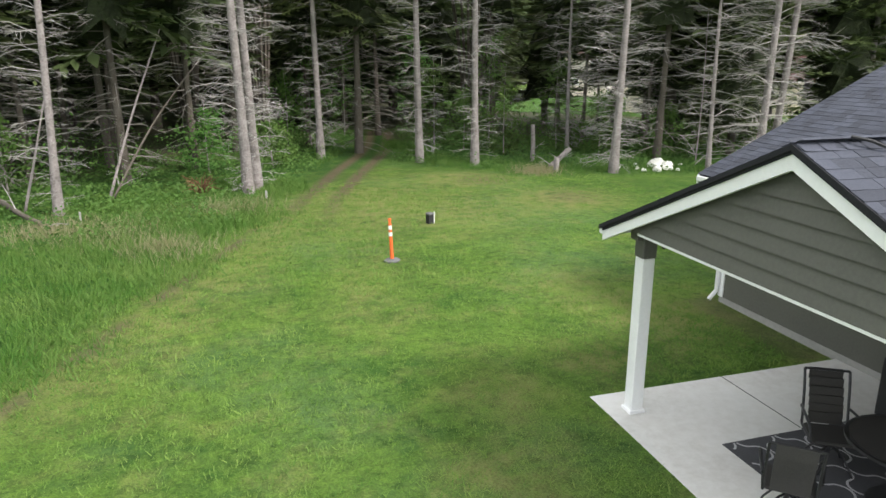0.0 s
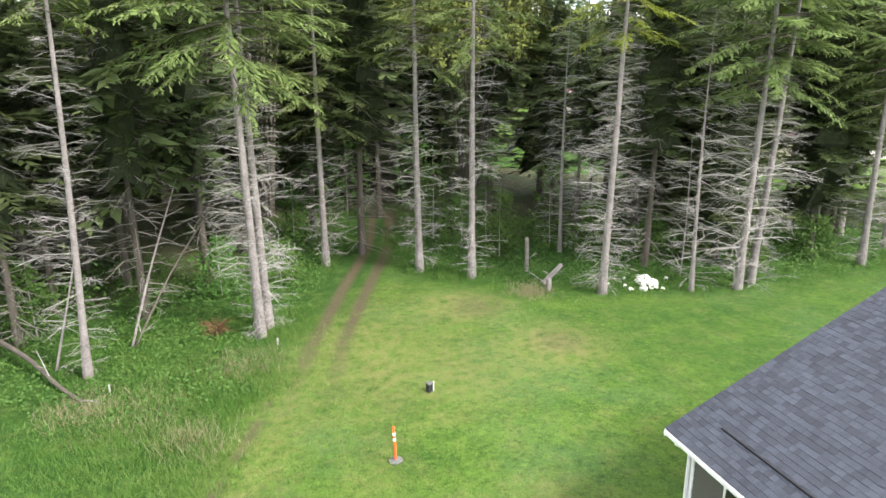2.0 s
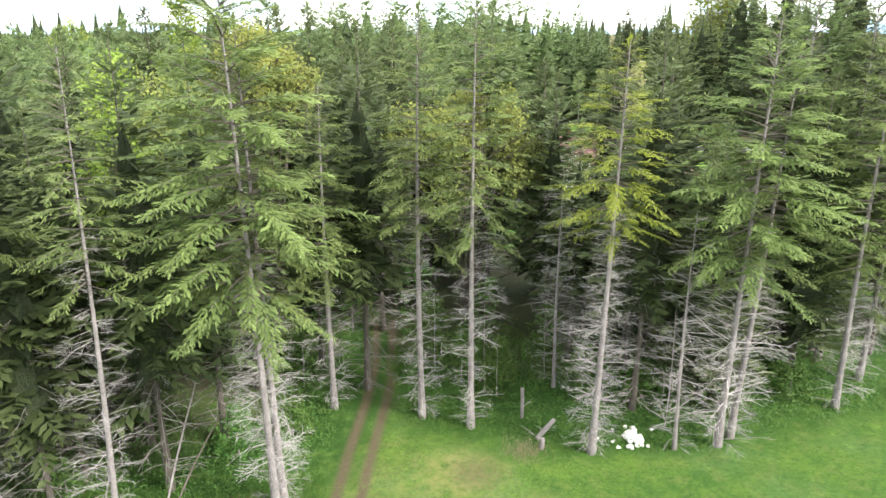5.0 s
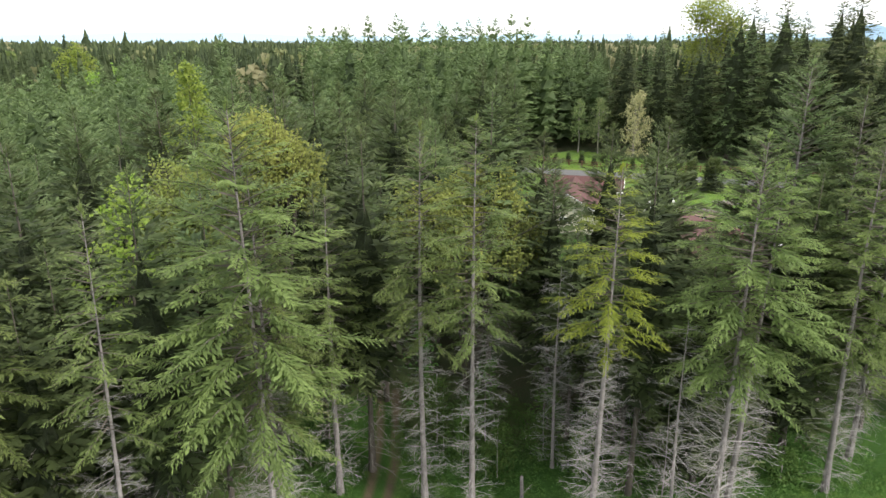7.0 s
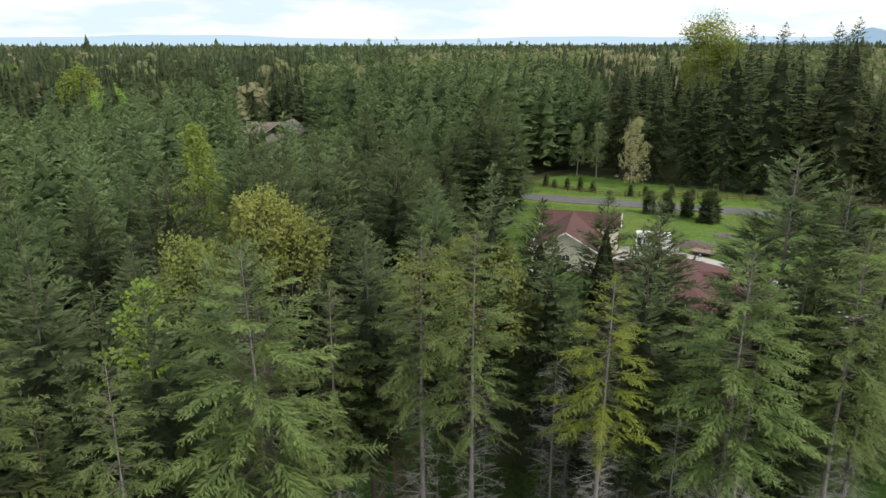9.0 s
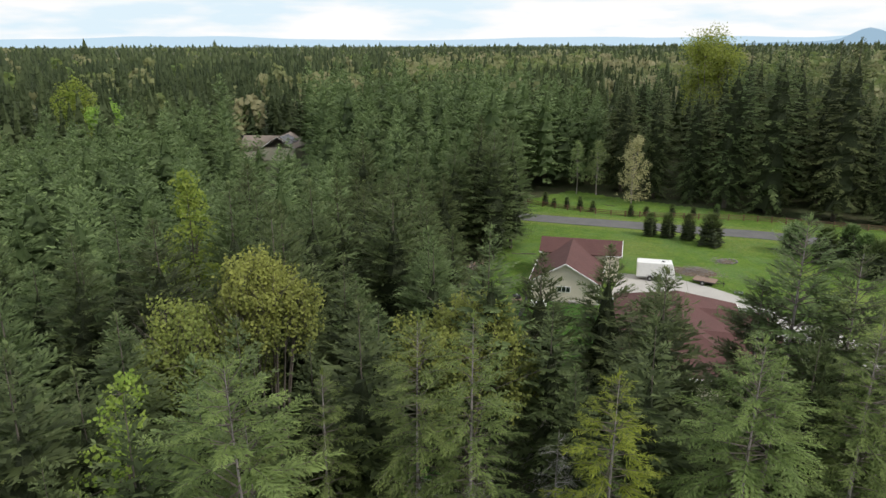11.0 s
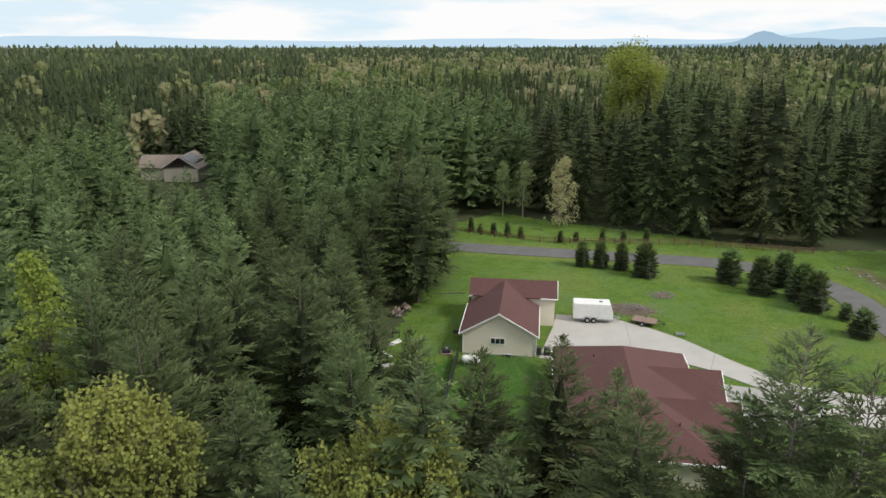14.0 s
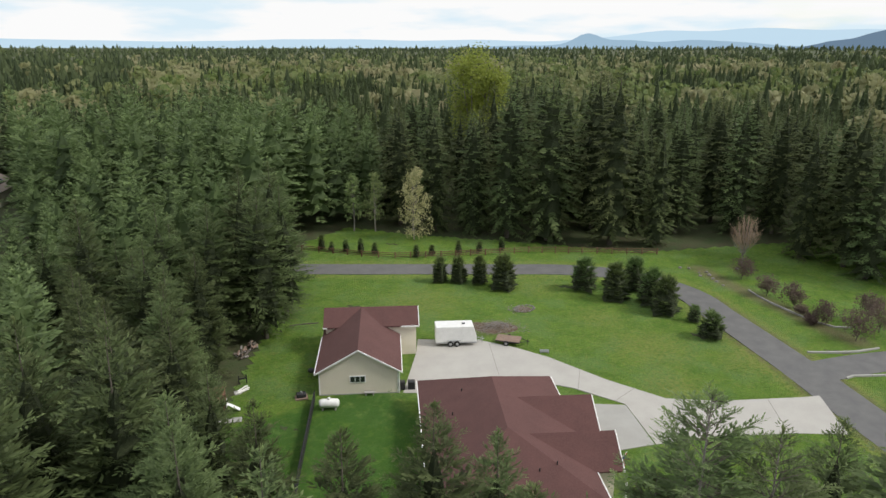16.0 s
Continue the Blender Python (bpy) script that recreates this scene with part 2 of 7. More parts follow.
# ---------------------------------------------------------------- trees
class Soup:
    """Collects vertices and faces of many small pieces."""

    def __init__(self):
        self.v, self.f, self.t = [], [], []

    def add(self, pts, faces, tips=None):
        k = len(self.v)
        self.v.extend(pts)
        self.f.extend([tuple(i + k for i in q) for q in faces])
        self.t.extend(tips if tips is not None else [0.0] * len(pts))

    def stick(self, pts, radii, sides=3):
        k = len(self.v)
        for p, r in zip(pts, radii):
            for i in range(sides):
                a = 2 * math.pi * i / sides
                self.v.append((p[0] + r * math.cos(a), p[1] + r * math.sin(a), p[2]))
                self.t.append(0.0)
        for j in range(len(pts) - 1):
            for i in range(sides):
                a, b = k + j * sides + i, k + j * sides + (i + 1) % sides
                self.f.append((a, b, b + sides, a + sides))

    def limb(self, a, b, r0, r1, sides=3, bend=None):
        """A tapered limb lying in any direction."""
        a, b = Vector(a), Vector(b)
        pts = [a, b] if bend is None else [a, (a + b) / 2 + Vector(bend), b]
        d = (b - a).normalized()
        u = d.orthogonal().normalized()
        w = d.cross(u)
        k = len(self.v)
        for j, p in enumerate(pts):
            r = r0 + (r1 - r0) * j / (len(pts) - 1)
            for i in range(sides):
                q = p + (u * math.cos(2 * math.pi * i / sides) + w * math.sin(2 * math.pi * i / sides)) * r
                self.v.append(tuple(q))
                self.t.append(0.0)
        for j in range(len(pts) - 1):
            for i in range(sides):
                c, e = k + j * sides + i, k + j * sides + (i + 1) % sides
                self.f.append((c, e, e + sides, c + sides))

    def tube(self, pts, radii, sides=8):
        """One closed tapered tube along a bent line."""
        k = len(self.v)
        pts = [Vector(p) for p in pts]
        for j, (p, r) in enumerate(zip(pts, radii)):
            d = (pts[min(j + 1, len(pts) - 1)] - pts[max(j - 1, 0)]).normalized()
            u = d.cross(Vector((0.3, 0.9, 0.2))).normalized()
            w = d.cross(u)
            for i in range(sides):
                a = 6.2832 * i / sides
                self.v.append(tuple(p + (u * math.cos(a) + w * math.sin(a)) * r))
                self.t.append(0.0)
        for j in range(len(pts) - 1):
            for i in range(sides):
                c, e = k + j * sides + i, k + j * sides + (i + 1) % sides
                self.f.append((c, e, e + sides, c + sides))
        self.f += [tuple(range(k + sides - 1, k - 1, -1)), tuple(range(len(self.v) - sides, len(self.v)))]

    def mesh(self, name, material, smooth=False):
        return mesh_of(name, self.v, self.f, material, self.t, smooth)


def trunk_mesh(name, rnd, height, r0, material, lean=0.0, sides=9, knots=9):
    s = Soup()
    pts, radii = [], []
    ax, ay = rnd.uniform(-1, 1), rnd.uniform(-1, 1)
    for i in range(knots + 1):
        q = i / knots
        pts.append((lean * height * q + 0.12 * ax * math.sin(3.1 * q), 0.12 * ay * math.sin(2.6 * q), height * q - (0.25 if i == 0 else 0)))
        flare = 1.45 if i == 0 else 1.0
        radii.append(max(0.012, r0 * flare * (1 - 0.97 * q ** 1.15)))
    s.stick(pts, radii, sides)
    return s.mesh(name, material, True)


def add_shade_core(s, rnd, height, z0, radius, core, full, lean=0.0):
    """A ragged dark shell inside a crown; its colour stands for the shade in there."""
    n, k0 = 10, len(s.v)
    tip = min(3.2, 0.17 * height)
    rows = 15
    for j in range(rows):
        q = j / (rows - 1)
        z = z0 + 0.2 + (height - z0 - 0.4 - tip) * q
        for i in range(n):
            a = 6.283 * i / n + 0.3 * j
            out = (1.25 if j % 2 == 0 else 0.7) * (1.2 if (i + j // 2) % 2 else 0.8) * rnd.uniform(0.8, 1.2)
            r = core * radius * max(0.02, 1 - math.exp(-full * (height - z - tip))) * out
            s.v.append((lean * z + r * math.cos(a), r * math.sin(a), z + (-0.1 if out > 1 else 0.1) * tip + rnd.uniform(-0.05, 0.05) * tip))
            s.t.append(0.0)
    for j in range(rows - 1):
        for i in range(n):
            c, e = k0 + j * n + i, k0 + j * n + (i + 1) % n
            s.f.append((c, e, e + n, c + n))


def fir_crown(name, rnd, h, z0, r, k, material, gap=0.5, per=6, step=0.26, lace=0.36, wide=0.15, core=0.3, low=-6, mid=14, top=58, sag=0.10, hang=0.0, bare=0.15, gaps=0.0, lean=0.0, thin=0.8, wood=False, tuft=1.0, split=1):
    """A conifer's crown: tiers of limbs up a pointed cone, each limb a flat feather of paired twigs, round a dark shell
    coloured as inner shade.
    """
    s = Soup()
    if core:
        add_shade_core(s, rnd, h, z0, r, core, k, lean)
    shade_faces = len(s.f)
    g = np.random.default_rng(rnd.randrange(10 ** 6))
    V, T = [], []
    z, turn = z0, 0.0
    while z < h - 0.25:
        q, d = (z - z0) / (h - z0), h - z
        reach = r * (1 - math.exp(-k * d)) * min(1.0, thin + 1.2 * q)
        turn += 0.8
        for i in range(per):
            if g.random() < gaps:
                continue
            zb = min(h - 0.2, z + g.uniform(-0.5, 0.5) * gap)
            L = reach * g.uniform(0.68, 1.14) + 0.10
            a = turn + 6.2832 * (i + g.uniform(-0.28, 0.28)) / per
            e = radians(np.interp(q, [0, 0.45, 0.82, 1.0], [low, mid, 0.55 * top + 0.45 * mid, top]) + g.normal(0, 7))
            ca, sa, ce, se = math.cos(a), math.sin(a), math.cos(e), math.sin(e)
            n = max(3, int(L / step))
            t = bare + (1 - bare) * (np.arange(n) + g.uniform(0.1, 0.9, n)) / n
            t = np.repeat(t, 3)
            side = np.tile([-1.0, 1.0, 0.0], n)
            keep = (side != 0) | (g.random(3 * n) < 0.35 + hang)
            t, side = t[keep], side[keep]
            m = len(t)
            drop = sag * L * t * t
            px, py, pz = lean * zb + ca * ce * L * t, sa * ce * L * t, zb + se * L * t - drop
            ln = (lace * L * (1.12 - t) + 0.16) * g.uniform(0.65, 1.3, m) * tuft
            ln = np.minimum(ln, 1.1) * np.where(side == 0, 0.7, 1.0)
            ang = a + side * g.uniform(0.5, 1.0, m) + g.normal(0, 0.12, m)
            pitch = 0.75 * e - 1.3 * sag * t + g.normal(0, 0.16, m) - hang * g.uniform(0.2, 1.3, m) * np.where(side == 0, 1.6, 1.0)
            dx, dy, dz = np.cos(ang) * np.cos(pitch), np.sin(ang) * np.cos(pitch), np.sin(pitch)
            w = ln * wide * g.uniform(0.7, 1.3, m)
            wx, wy, wz = -np.sin(ang) * w, np.cos(ang) * w, g.uniform(-0.6, 0.6, m) * w
            P, D, W = np.stack([px, py, pz], 1), np.stack([dx, dy, dz], 1) * ln[:, None], np.stack([wx, wy, wz], 1)
            if split > 1:
                j = np.tile(np.arange(split), m)
                P, D, W, t, m = np.repeat(P, split, 0), np.repeat(D, split, 0), np.repeat(W, split, 0), np.repeat(t, split), m * split
                P = P + D * (j / split)[:, None]
                turned = np.stack([-D[:, 1], D[:, 0], -0.4 * np.abs(D[:, 0])], 1) * (np.where(j % 2, 1, -1) * g.uniform(0.1, 0.75, m) * (j < split - 1))[:, None]
                D = (D + turned + g.normal(0, 0.10, (m, 3)) * np.linalg.norm(D, axis=1)[:, None]) * (1.55 / split)
                W = W * (1.5 / split) * g.uniform(0.7, 1.3, m)[:, None]
            V.append(np.stack([P, P + 0.42 * D + W, P + D, P + 0.42 * D - W], 1))
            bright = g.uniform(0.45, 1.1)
            # lighter tips as new growth; darker inside and lighter upwards as painted crown shading
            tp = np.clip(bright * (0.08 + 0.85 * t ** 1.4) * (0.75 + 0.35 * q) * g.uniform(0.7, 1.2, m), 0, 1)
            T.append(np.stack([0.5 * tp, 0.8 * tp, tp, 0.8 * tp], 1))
            if wood:
                s.limb((lean * zb, 0, zb), (lean * zb + ca * ce * L, sa * ce * L, zb + se * L - sag * L), 0.014 + 0.006 * L, 0.004, 3, (0, 0, 0.25 * sag * L))
        z += gap * (1 - 0.45 * q)
    woody = len(s.f)
    V, T = np.concatenate(V).reshape(-1, 3), np.concatenate(T).ravel()
    b = len(s.v)
    s.v.extend(map(tuple, V.tolist()))
    s.t.extend(T.tolist())
    s.f.extend(map(tuple, (b + np.arange(len(V)).reshape(-1, 4)).tolist()))
    for i in range(7):
        a, ln = 6.2832 * i / 7, 0.34 if i else 0.75
        x, zt = lean * h, h - 0.45 + 0.05 * i
        o = (math.cos(a) * 0.3 * ln, math.sin(a) * 0.3 * ln) if i else (0, 0)
        s.add([(x, 0, zt), (x + o[0] * 0.5 - 0.035, o[1] * 0.5 + 0.035, zt + ln * 0.4), (x + o[0], o[1], zt + ln), (x + o[0] * 0.5 + 0.035, o[1] * 0.5 - 0.035, zt + ln * 0.4)], [(0, 1, 2, 3)], [0.4, 0.7, 1.0, 0.7])
    me = s.mesh(name, material)
    me.materials.append(SHADE_CORE)
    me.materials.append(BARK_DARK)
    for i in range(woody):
        me.polygons[i].material_index = 1 if i < shade_faces else 2
    return me


def add_dead_limb(s, rnd, base, a, L, rise, twigs=6, thick=1.0, sag=0.0):
    """One bare dead limb with forked twigs."""
    dx, dy = math.cos(a), math.sin(a)
    bow = L * rnd.uniform(-0.02, 0.12)
    s.limb(base, (base[0] + dx * L, base[1] + dy * L, base[2] + L * rise), (0.016 + 0.008 * L) * thick, 0.005 * thick, 3, (0, 0, bow))
    for k in range(twigs):
        t = rnd.uniform(0.25, 0.97)
        b = a + rnd.choice((-1, 1)) * rnd.uniform(0.4, 1.0)
        ll = L * rnd.uniform(0.16, 0.45) * (1.25 - t * 0.6)
        p = (base[0] + dx * L * t, base[1] + dy * L * t, base[2] + L * rise * t + bow * (1 - abs(2 * t - 1)))
        e = (p[0] + math.cos(b) * ll, p[1] + math.sin(b) * ll, p[2] + ll * (rnd.uniform(-0.5, 0.25) - sag))
        s.limb(p, e, 0.010 * thick, 0.0035 * thick, 3)
        if k % 2:
            m, b2 = [(p[i] + e[i]) / 2 for i in range(3)], b + rnd.uniform(-0.9, 0.9)
            s.limb(m, (m[0] + math.cos(b2) * ll * 0.5, m[1] + math.sin(b2) * ll * 0.5, m[2] - ll * (0.2 + sag)), 0.006 * thick, 0.003 * thick, 3)


def deadwood_mesh(name, rnd, z0, z1, reach, count, material, sag=0.0, thick=1.0):
    s = Soup()
    for i in range(count):
        z = z0 + (z1 - z0) * (i + rnd.random()) / count
        add_dead_limb(s, rnd, (0, 0, z), rnd.uniform(0, 6.283), reach * rnd.uniform(0.4, 1.0), rnd.uniform(-0.3, 0.2) - sag, 5, thick, sag)
    return s.mesh(name, material)


def leafy_mesh(name, rnd, height, z0, radius, clumps, leaves, size, material, lobes=7, column=False, spread=0.8):
    """A broadleaf crown: uneven lobes of many small leaf clusters with gaps between."""
    s = Soup()
    centres = []
    for i in range(lobes):
        a = 6.283 * i / lobes + rnd.uniform(-0.5, 0.5)
        d = radius * rnd.uniform(0.2, 0.62)
        zz = z0 + (height - z0) * rnd.uniform(0.25, 0.8)
        centres.append((d * math.cos(a), d * math.sin(a), zz, radius * rnd.uniform(0.36, 0.55)))
    if column:
        centres = []
        for i in range(lobes):
            q = (i + 0.5) / lobes
            w = radius * (0.45 + 0.55 * math.sin(math.pi * min(1, 0.25 + 0.75 * q))) * (1 - 0.55 * q * q)
            centres.append((rnd.uniform(-0.2, 0.2) * radius, rnd.uniform(-0.2, 0.2) * radius, z0 + (height - z0 - 0.8) * q, w))
    else:
        centres.append((0, 0, height - radius * 0.42, radius * 0.45))
    for i in range(clumps):
        cx, cy, cz, cr = rnd.choice(centres)
        u, v = rnd.uniform(-1, 1), rnd.uniform(0, 6.283)
        rr = cr * rnd.uniform(0.35 if spread > 1.2 else 0.55, 1.12)
        w = math.sqrt(1 - u * u)
        px, py, pz = cx + rr * w * math.cos(v), cy + rr * w * math.sin(v), max(z0 * 0.8, cz + rr * u * 1.1)
        tone = rnd.random()
        for j in range(leaves):
            qx, qy, qz = px + rnd.gauss(0, size * spread), py + rnd.gauss(0, size * spread), pz + rnd.gauss(0, size * spread)
            d1 = Vector((rnd.uniform(-1, 1), rnd.uniform(-1, 1), rnd.uniform(-0.8, 0.5))).normalized() * size * rnd.uniform(0.6, 1.2)
            d2 = d1.orthogonal().normalized() * d1.length * 0.42
            p = Vector((qx, qy, qz))
            s.add([tuple(p), tuple(p + d1 * 0.5 + d2), tuple(p + d1), tuple(p + d1 * 0.5 - d2)], [(0, 1, 2, 3)], [tone * 0.8] * 4)
    return s.mesh(name, material), centres


def limbs_mesh(name, rnd, height, centres, r0, material, fork=0.35, twigs=6):
    s = Soup()
    zf = height * fork
    s.limb((0, 0, -0.2), (rnd.uniform(-0.2, 0.2), rnd.uniform(-0.2, 0.2), zf), r0 * 1.2, r0 * 0.75, 8)
    for cx, cy, cz, cr in centres:
        s.limb((0, 0, zf * rnd.uniform(0.7, 1.0)), (cx, cy, cz), r0 * 0.5, r0 * 0.14, 5, (cx * 0.12, cy * 0.12, 0.3))
        for i in range(twigs):
            u, v = rnd.uniform(-0.5, 1), rnd.uniform(0, 6.283)
            w = math.sqrt(max(0, 1 - u * u)) * cr
            s.limb((cx * 0.8, cy * 0.8, cz - 0.1 * cr), (cx + w * math.cos(v), cy + w * math.sin(v), cz + u * cr), r0 * 0.13, 0.008, 3)
    return s.mesh(name, material)


def set_tree(proto_parts, name, label, category, m, group):
    """A tree from ready meshes: (part name, mesh) pairs under one empty."""
    t = thing(name, label, category, m, group)
    for pn, me in proto_parts:
        part(pn, me, None, t)
    return t


def scaled(x, y, z, turn, s, sz=None):
    return pose(x, y, z, 0, 0, turn) @ Matrix.Diagonal((s, s, sz or s, 1))


DEAD_LIMBS = []      # shared limbs, one metre long, lying along x
for i in range(10):
    rr, sp = random.Random(70 + i), Soup()
    add_dead_limb(sp, rr, (0, 0, 0), 0.0, 1.0, 0.0, 9, 0.40, 0.05 * (i % 3) - 0.12)
    DEAD_LIMBS.append(sp.mesh("branch", TWIG))

FIR = []           # forest firs: pointed cones
for i, (h, z0, r, k) in enumerate(((19, 2.0, 4.3, 0.17), (18, 1.5, 4.7, 0.15), (20, 3.0, 4.1, 0.18), (17, 1.5, 4.4, 0.17), (19, 2.5, 4.8, 0.145), (18, 2.0, 4.0, 0.19))):
    rr = random.Random(100 + i)
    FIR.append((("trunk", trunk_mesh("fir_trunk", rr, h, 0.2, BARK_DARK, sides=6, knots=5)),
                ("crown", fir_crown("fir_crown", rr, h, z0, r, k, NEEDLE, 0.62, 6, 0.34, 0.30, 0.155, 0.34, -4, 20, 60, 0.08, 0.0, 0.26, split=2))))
SHADE_FIR = []     # firs behind the edge, bare below
for i, (h, z0, r) in enumerate(((19, 6.0, 3.4), (18, 5.0, 3.6), (20, 7.0, 3.2))):
    rr = random.Random(150 + i)
    # dark bark and twig colours carry the shade behind the forest edge
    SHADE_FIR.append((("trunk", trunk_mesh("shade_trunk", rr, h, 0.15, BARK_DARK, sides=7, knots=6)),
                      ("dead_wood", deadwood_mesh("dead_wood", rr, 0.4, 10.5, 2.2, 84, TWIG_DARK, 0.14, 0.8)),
                      ("crown", fir_crown("shade_crown", rr, h, z0, r * 1.1, 0.2, NEEDLE, 0.66, 5, 0.32, 0.32, 0.16, core=0.25, hang=0.12))))
SPRUCE = []        # tall dark trees beyond the road
for i, (h, z0, r) in enumerate(((31, 1.5, 6.2), (33, 2.5, 6.6), (30, 1.0, 5.9))):
    rr = random.Random(200 + i)
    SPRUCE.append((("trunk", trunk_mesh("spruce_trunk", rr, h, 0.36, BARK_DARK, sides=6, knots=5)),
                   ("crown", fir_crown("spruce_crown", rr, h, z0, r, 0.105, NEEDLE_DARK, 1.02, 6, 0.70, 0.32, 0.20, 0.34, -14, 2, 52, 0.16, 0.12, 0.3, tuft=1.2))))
OPEN_FIR = []      # thin open crowns
for i, (h, z0, r) in enumerate(((20, 5.0, 4.6), (20, 6.0, 4.2))):
    rr = random.Random(180 + i)
    OPEN_FIR.append((("trunk", trunk_mesh("open_trunk", rr, h, 0.17, BARK, sides=7, knots=6)),
                     ("crown", fir_crown("open_crown", rr, h, z0, r, 0.2, NEEDLE, 0.55, 5, 0.18, 0.27, 0.17, 0.0, 0, 16, 48, 0.08, 0.05, 0.3, 0.12, wood=True, split=3))))
LOW_FIR = []       # plain crowns for the joined rest of the forest
for i, (h, z0, r, k) in enumerate(((19, 2.5, 4.4, 0.17), (18, 2.0, 4.7, 0.15), (20, 3.0, 4.2, 0.18))):
    LOW_FIR.append(fir_crown("plain_crown", random.Random(250 + i), h, z0, r, k, NEEDLE, 1.0, 5, 0.66, 0.37, 0.21, 0.40, -4, 20, 60, 0.08, 0.0, 0.35, tuft=1.25))


# ---------------------------------------------------------------- ground
def grid_sheet(name, x0, x1, y0, y1, step, z, keep=None, colours=None, material=None, relief=0.0):
    nx, ny = int((x1 - x0) / step) + 1, int((y1 - y0) / step) + 1
    gx, gy = np.meshgrid(np.linspace(x0, x1, nx), np.linspace(y0, y1, ny))
    zz = np.full(gx.shape, float(z))
    if relief:
        zz += relief * np.sin(gx * 0.31 + 1.3) * np.sin(gy * 0.27) + 0.5 * relief * np.sin(gx * 0.83 + gy * 0.57)
    verts = np.stack([gx.ravel(), gy.ravel(), zz.ravel()], 1)
    idx = np.arange(nx * ny).reshape(ny, nx)
    faces = np.stack([idx[:-1, :-1].ravel(), idx[:-1, 1:].ravel(), idx[1:, 1:].ravel(), idx[1:, :-1].ravel()], 1)
    if keep is not None:
        ok = np.array([keep(x, y) for x, y in verts[:, :2]])
        faces = faces[ok[faces].all(1)]
    me = bpy.data.meshes.new(name)
    me.from_pydata(verts.tolist(), [], faces.tolist())
    for key, fn in (colours or {}).items():
        at = me.attributes.new(key, "FLOAT", "POINT")
        at.data.foreach_set("value", np.clip(fn(verts[:, 0], verts[:, 1]), 0, 1).astype(np.float32))
    me.materials.append(material)
    me.polygons.foreach_set("use_smooth", [True] * len(me.polygons))
    return new(name, me)


def grass_material(name, lush, fresh, straw, rough_c):
    m, n, l, b = node_mat(name, 0.9, 0, 0.2)

    def att(key):
        a = n.new("ShaderNodeAttribute")
        a.attribute_name = key
        return a.outputs["Fac"]

    def times(a, c):
        x = n.new("ShaderNodeMath")
        x.operation, x.use_clamp = "MULTIPLY", True
        for i, v in enumerate((a, c)):
            if isinstance(v, bpy.types.NodeSocket):
                l.new(v, x.inputs[i])
            else:
                x.inputs[i].default_value = v
        return x.outputs["Value"]

    col = mixer(n, l, lush, fresh, noise_fac(n, l, 0.4, 6, 0.40, 0.58, rough=0.7))
    col = mixer(n, l, col, (0.165, 0.285, 0.105), times(noise_fac(n, l, 0.17, 4, 0.48, 0.60), 0.6))
    col = mixer(n, l, col, tuple(1.35 * v for v in fresh), times(noise_fac(n, l, 2.6, 5, 0.5, 0.66, rough=0.7), 0.55))
    col = mixer(n, l, col, straw, times(noise_fac(n, l, 1.1, 6, 0.50, 0.70), 0.55))
    col = mixer(n, l, col, tuple(0.48 * v for v in lush), times(noise_fac(n, l, 4.2, 7, 0.49, 0.63, rough=0.8), 0.7))
    col = mixer(n, l, col, tuple(1.55 * v for v in fresh), times(noise_fac(n, l, 9.0, 6, 0.50, 0.66, rough=0.75), 0.45))
    col = mixer(n, l, col, straw, times(att("dry"), noise_fac(n, l, 2.2, 6, 0.3, 0.6)))
    col = mixer(n, l, col, rough_c, times(att("wild"), noise_fac(n, l, 0.9, 5, 0.25, 0.5)))
    col = mixer(n, l, col, (0.21, 0.15, 0.105), times(att("soil"), noise_fac(n, l, 3.0, 6, 0.1, 0.45)))
    fine = noise_fac(n, l, 38, 5, 0.3, 0.7)
    col = mixer(n, l, col, tuple(0.36 * v for v in lush), times(fine, 0.55))
    l.new(col, b.inputs["Base Color"])
    bumped(n, l, b, fine, 1.0, 0.06)
    return m


LAWN = grass_material("mown_grass", (0.074, 0.175, 0.026), (0.185, 0.315, 0.048), (0.38, 0.37, 0.135), (0.056, 0.142, 0.024))
LAWN_FAR = grass_material("neighbour_grass", (0.078, 0.186, 0.022), (0.165, 0.280, 0.040), (0.30, 0.32, 0.090), (0.055, 0.150, 0.022))
FLOOR = surface("forest_floor", (0.05, 0.07, 0.025), (0.075, 0.058, 0.036), (0.04, 0.075, 0.02), 0.25, 6, 0.95, bump=0.6, dist=0.08)


def ground_sheet():
    """Flat land, with slow swells that grow towards the horizon."""
    r = np.concatenate([[0.0], np.geomspace(40, 4900, 40)])
    a = np.linspace(0, 2 * math.pi, 73)[:-1]
    verts, faces = [(30, 60, 0)], []
    for q in r[1:]:
        for t in a:
            swell = 0.0 if q < 350 else min(1.0, (q - 350) / 2500) * (6 * math.sin(3 * t + 1) + 5 * math.sin(q / 430 + 2 * t))
            verts.append((30 + q * math.cos(t), 60 + q * math.sin(t), swell))
    n = len(a)
    for j in range(n):
        faces.append((0, 1 + j, 1 + (j + 1) % n))
    for i in range(len(r) - 2):
        for j in range(n):
            k = 1 + i * n
            faces.append((k + j, k + n + j, k + n + (j + 1) % n, k + (j + 1) % n))
    return tagged(new("ground", mesh_of("ground", verts, faces, FLOOR, smooth=True)), "dark mossy forest ground reaching the horizon", "ground", kind="structure")


def land_height(x, y):
    q, t = math.hypot(x - 30, y - 60), math.atan2(y - 60, x - 30)
    return 0.0 if q < 350 else min(1.0, (q - 350) / 2500) * (6 * math.sin(3 * t + 1) + 5 * math.sin(q / 430 + 2 * t))


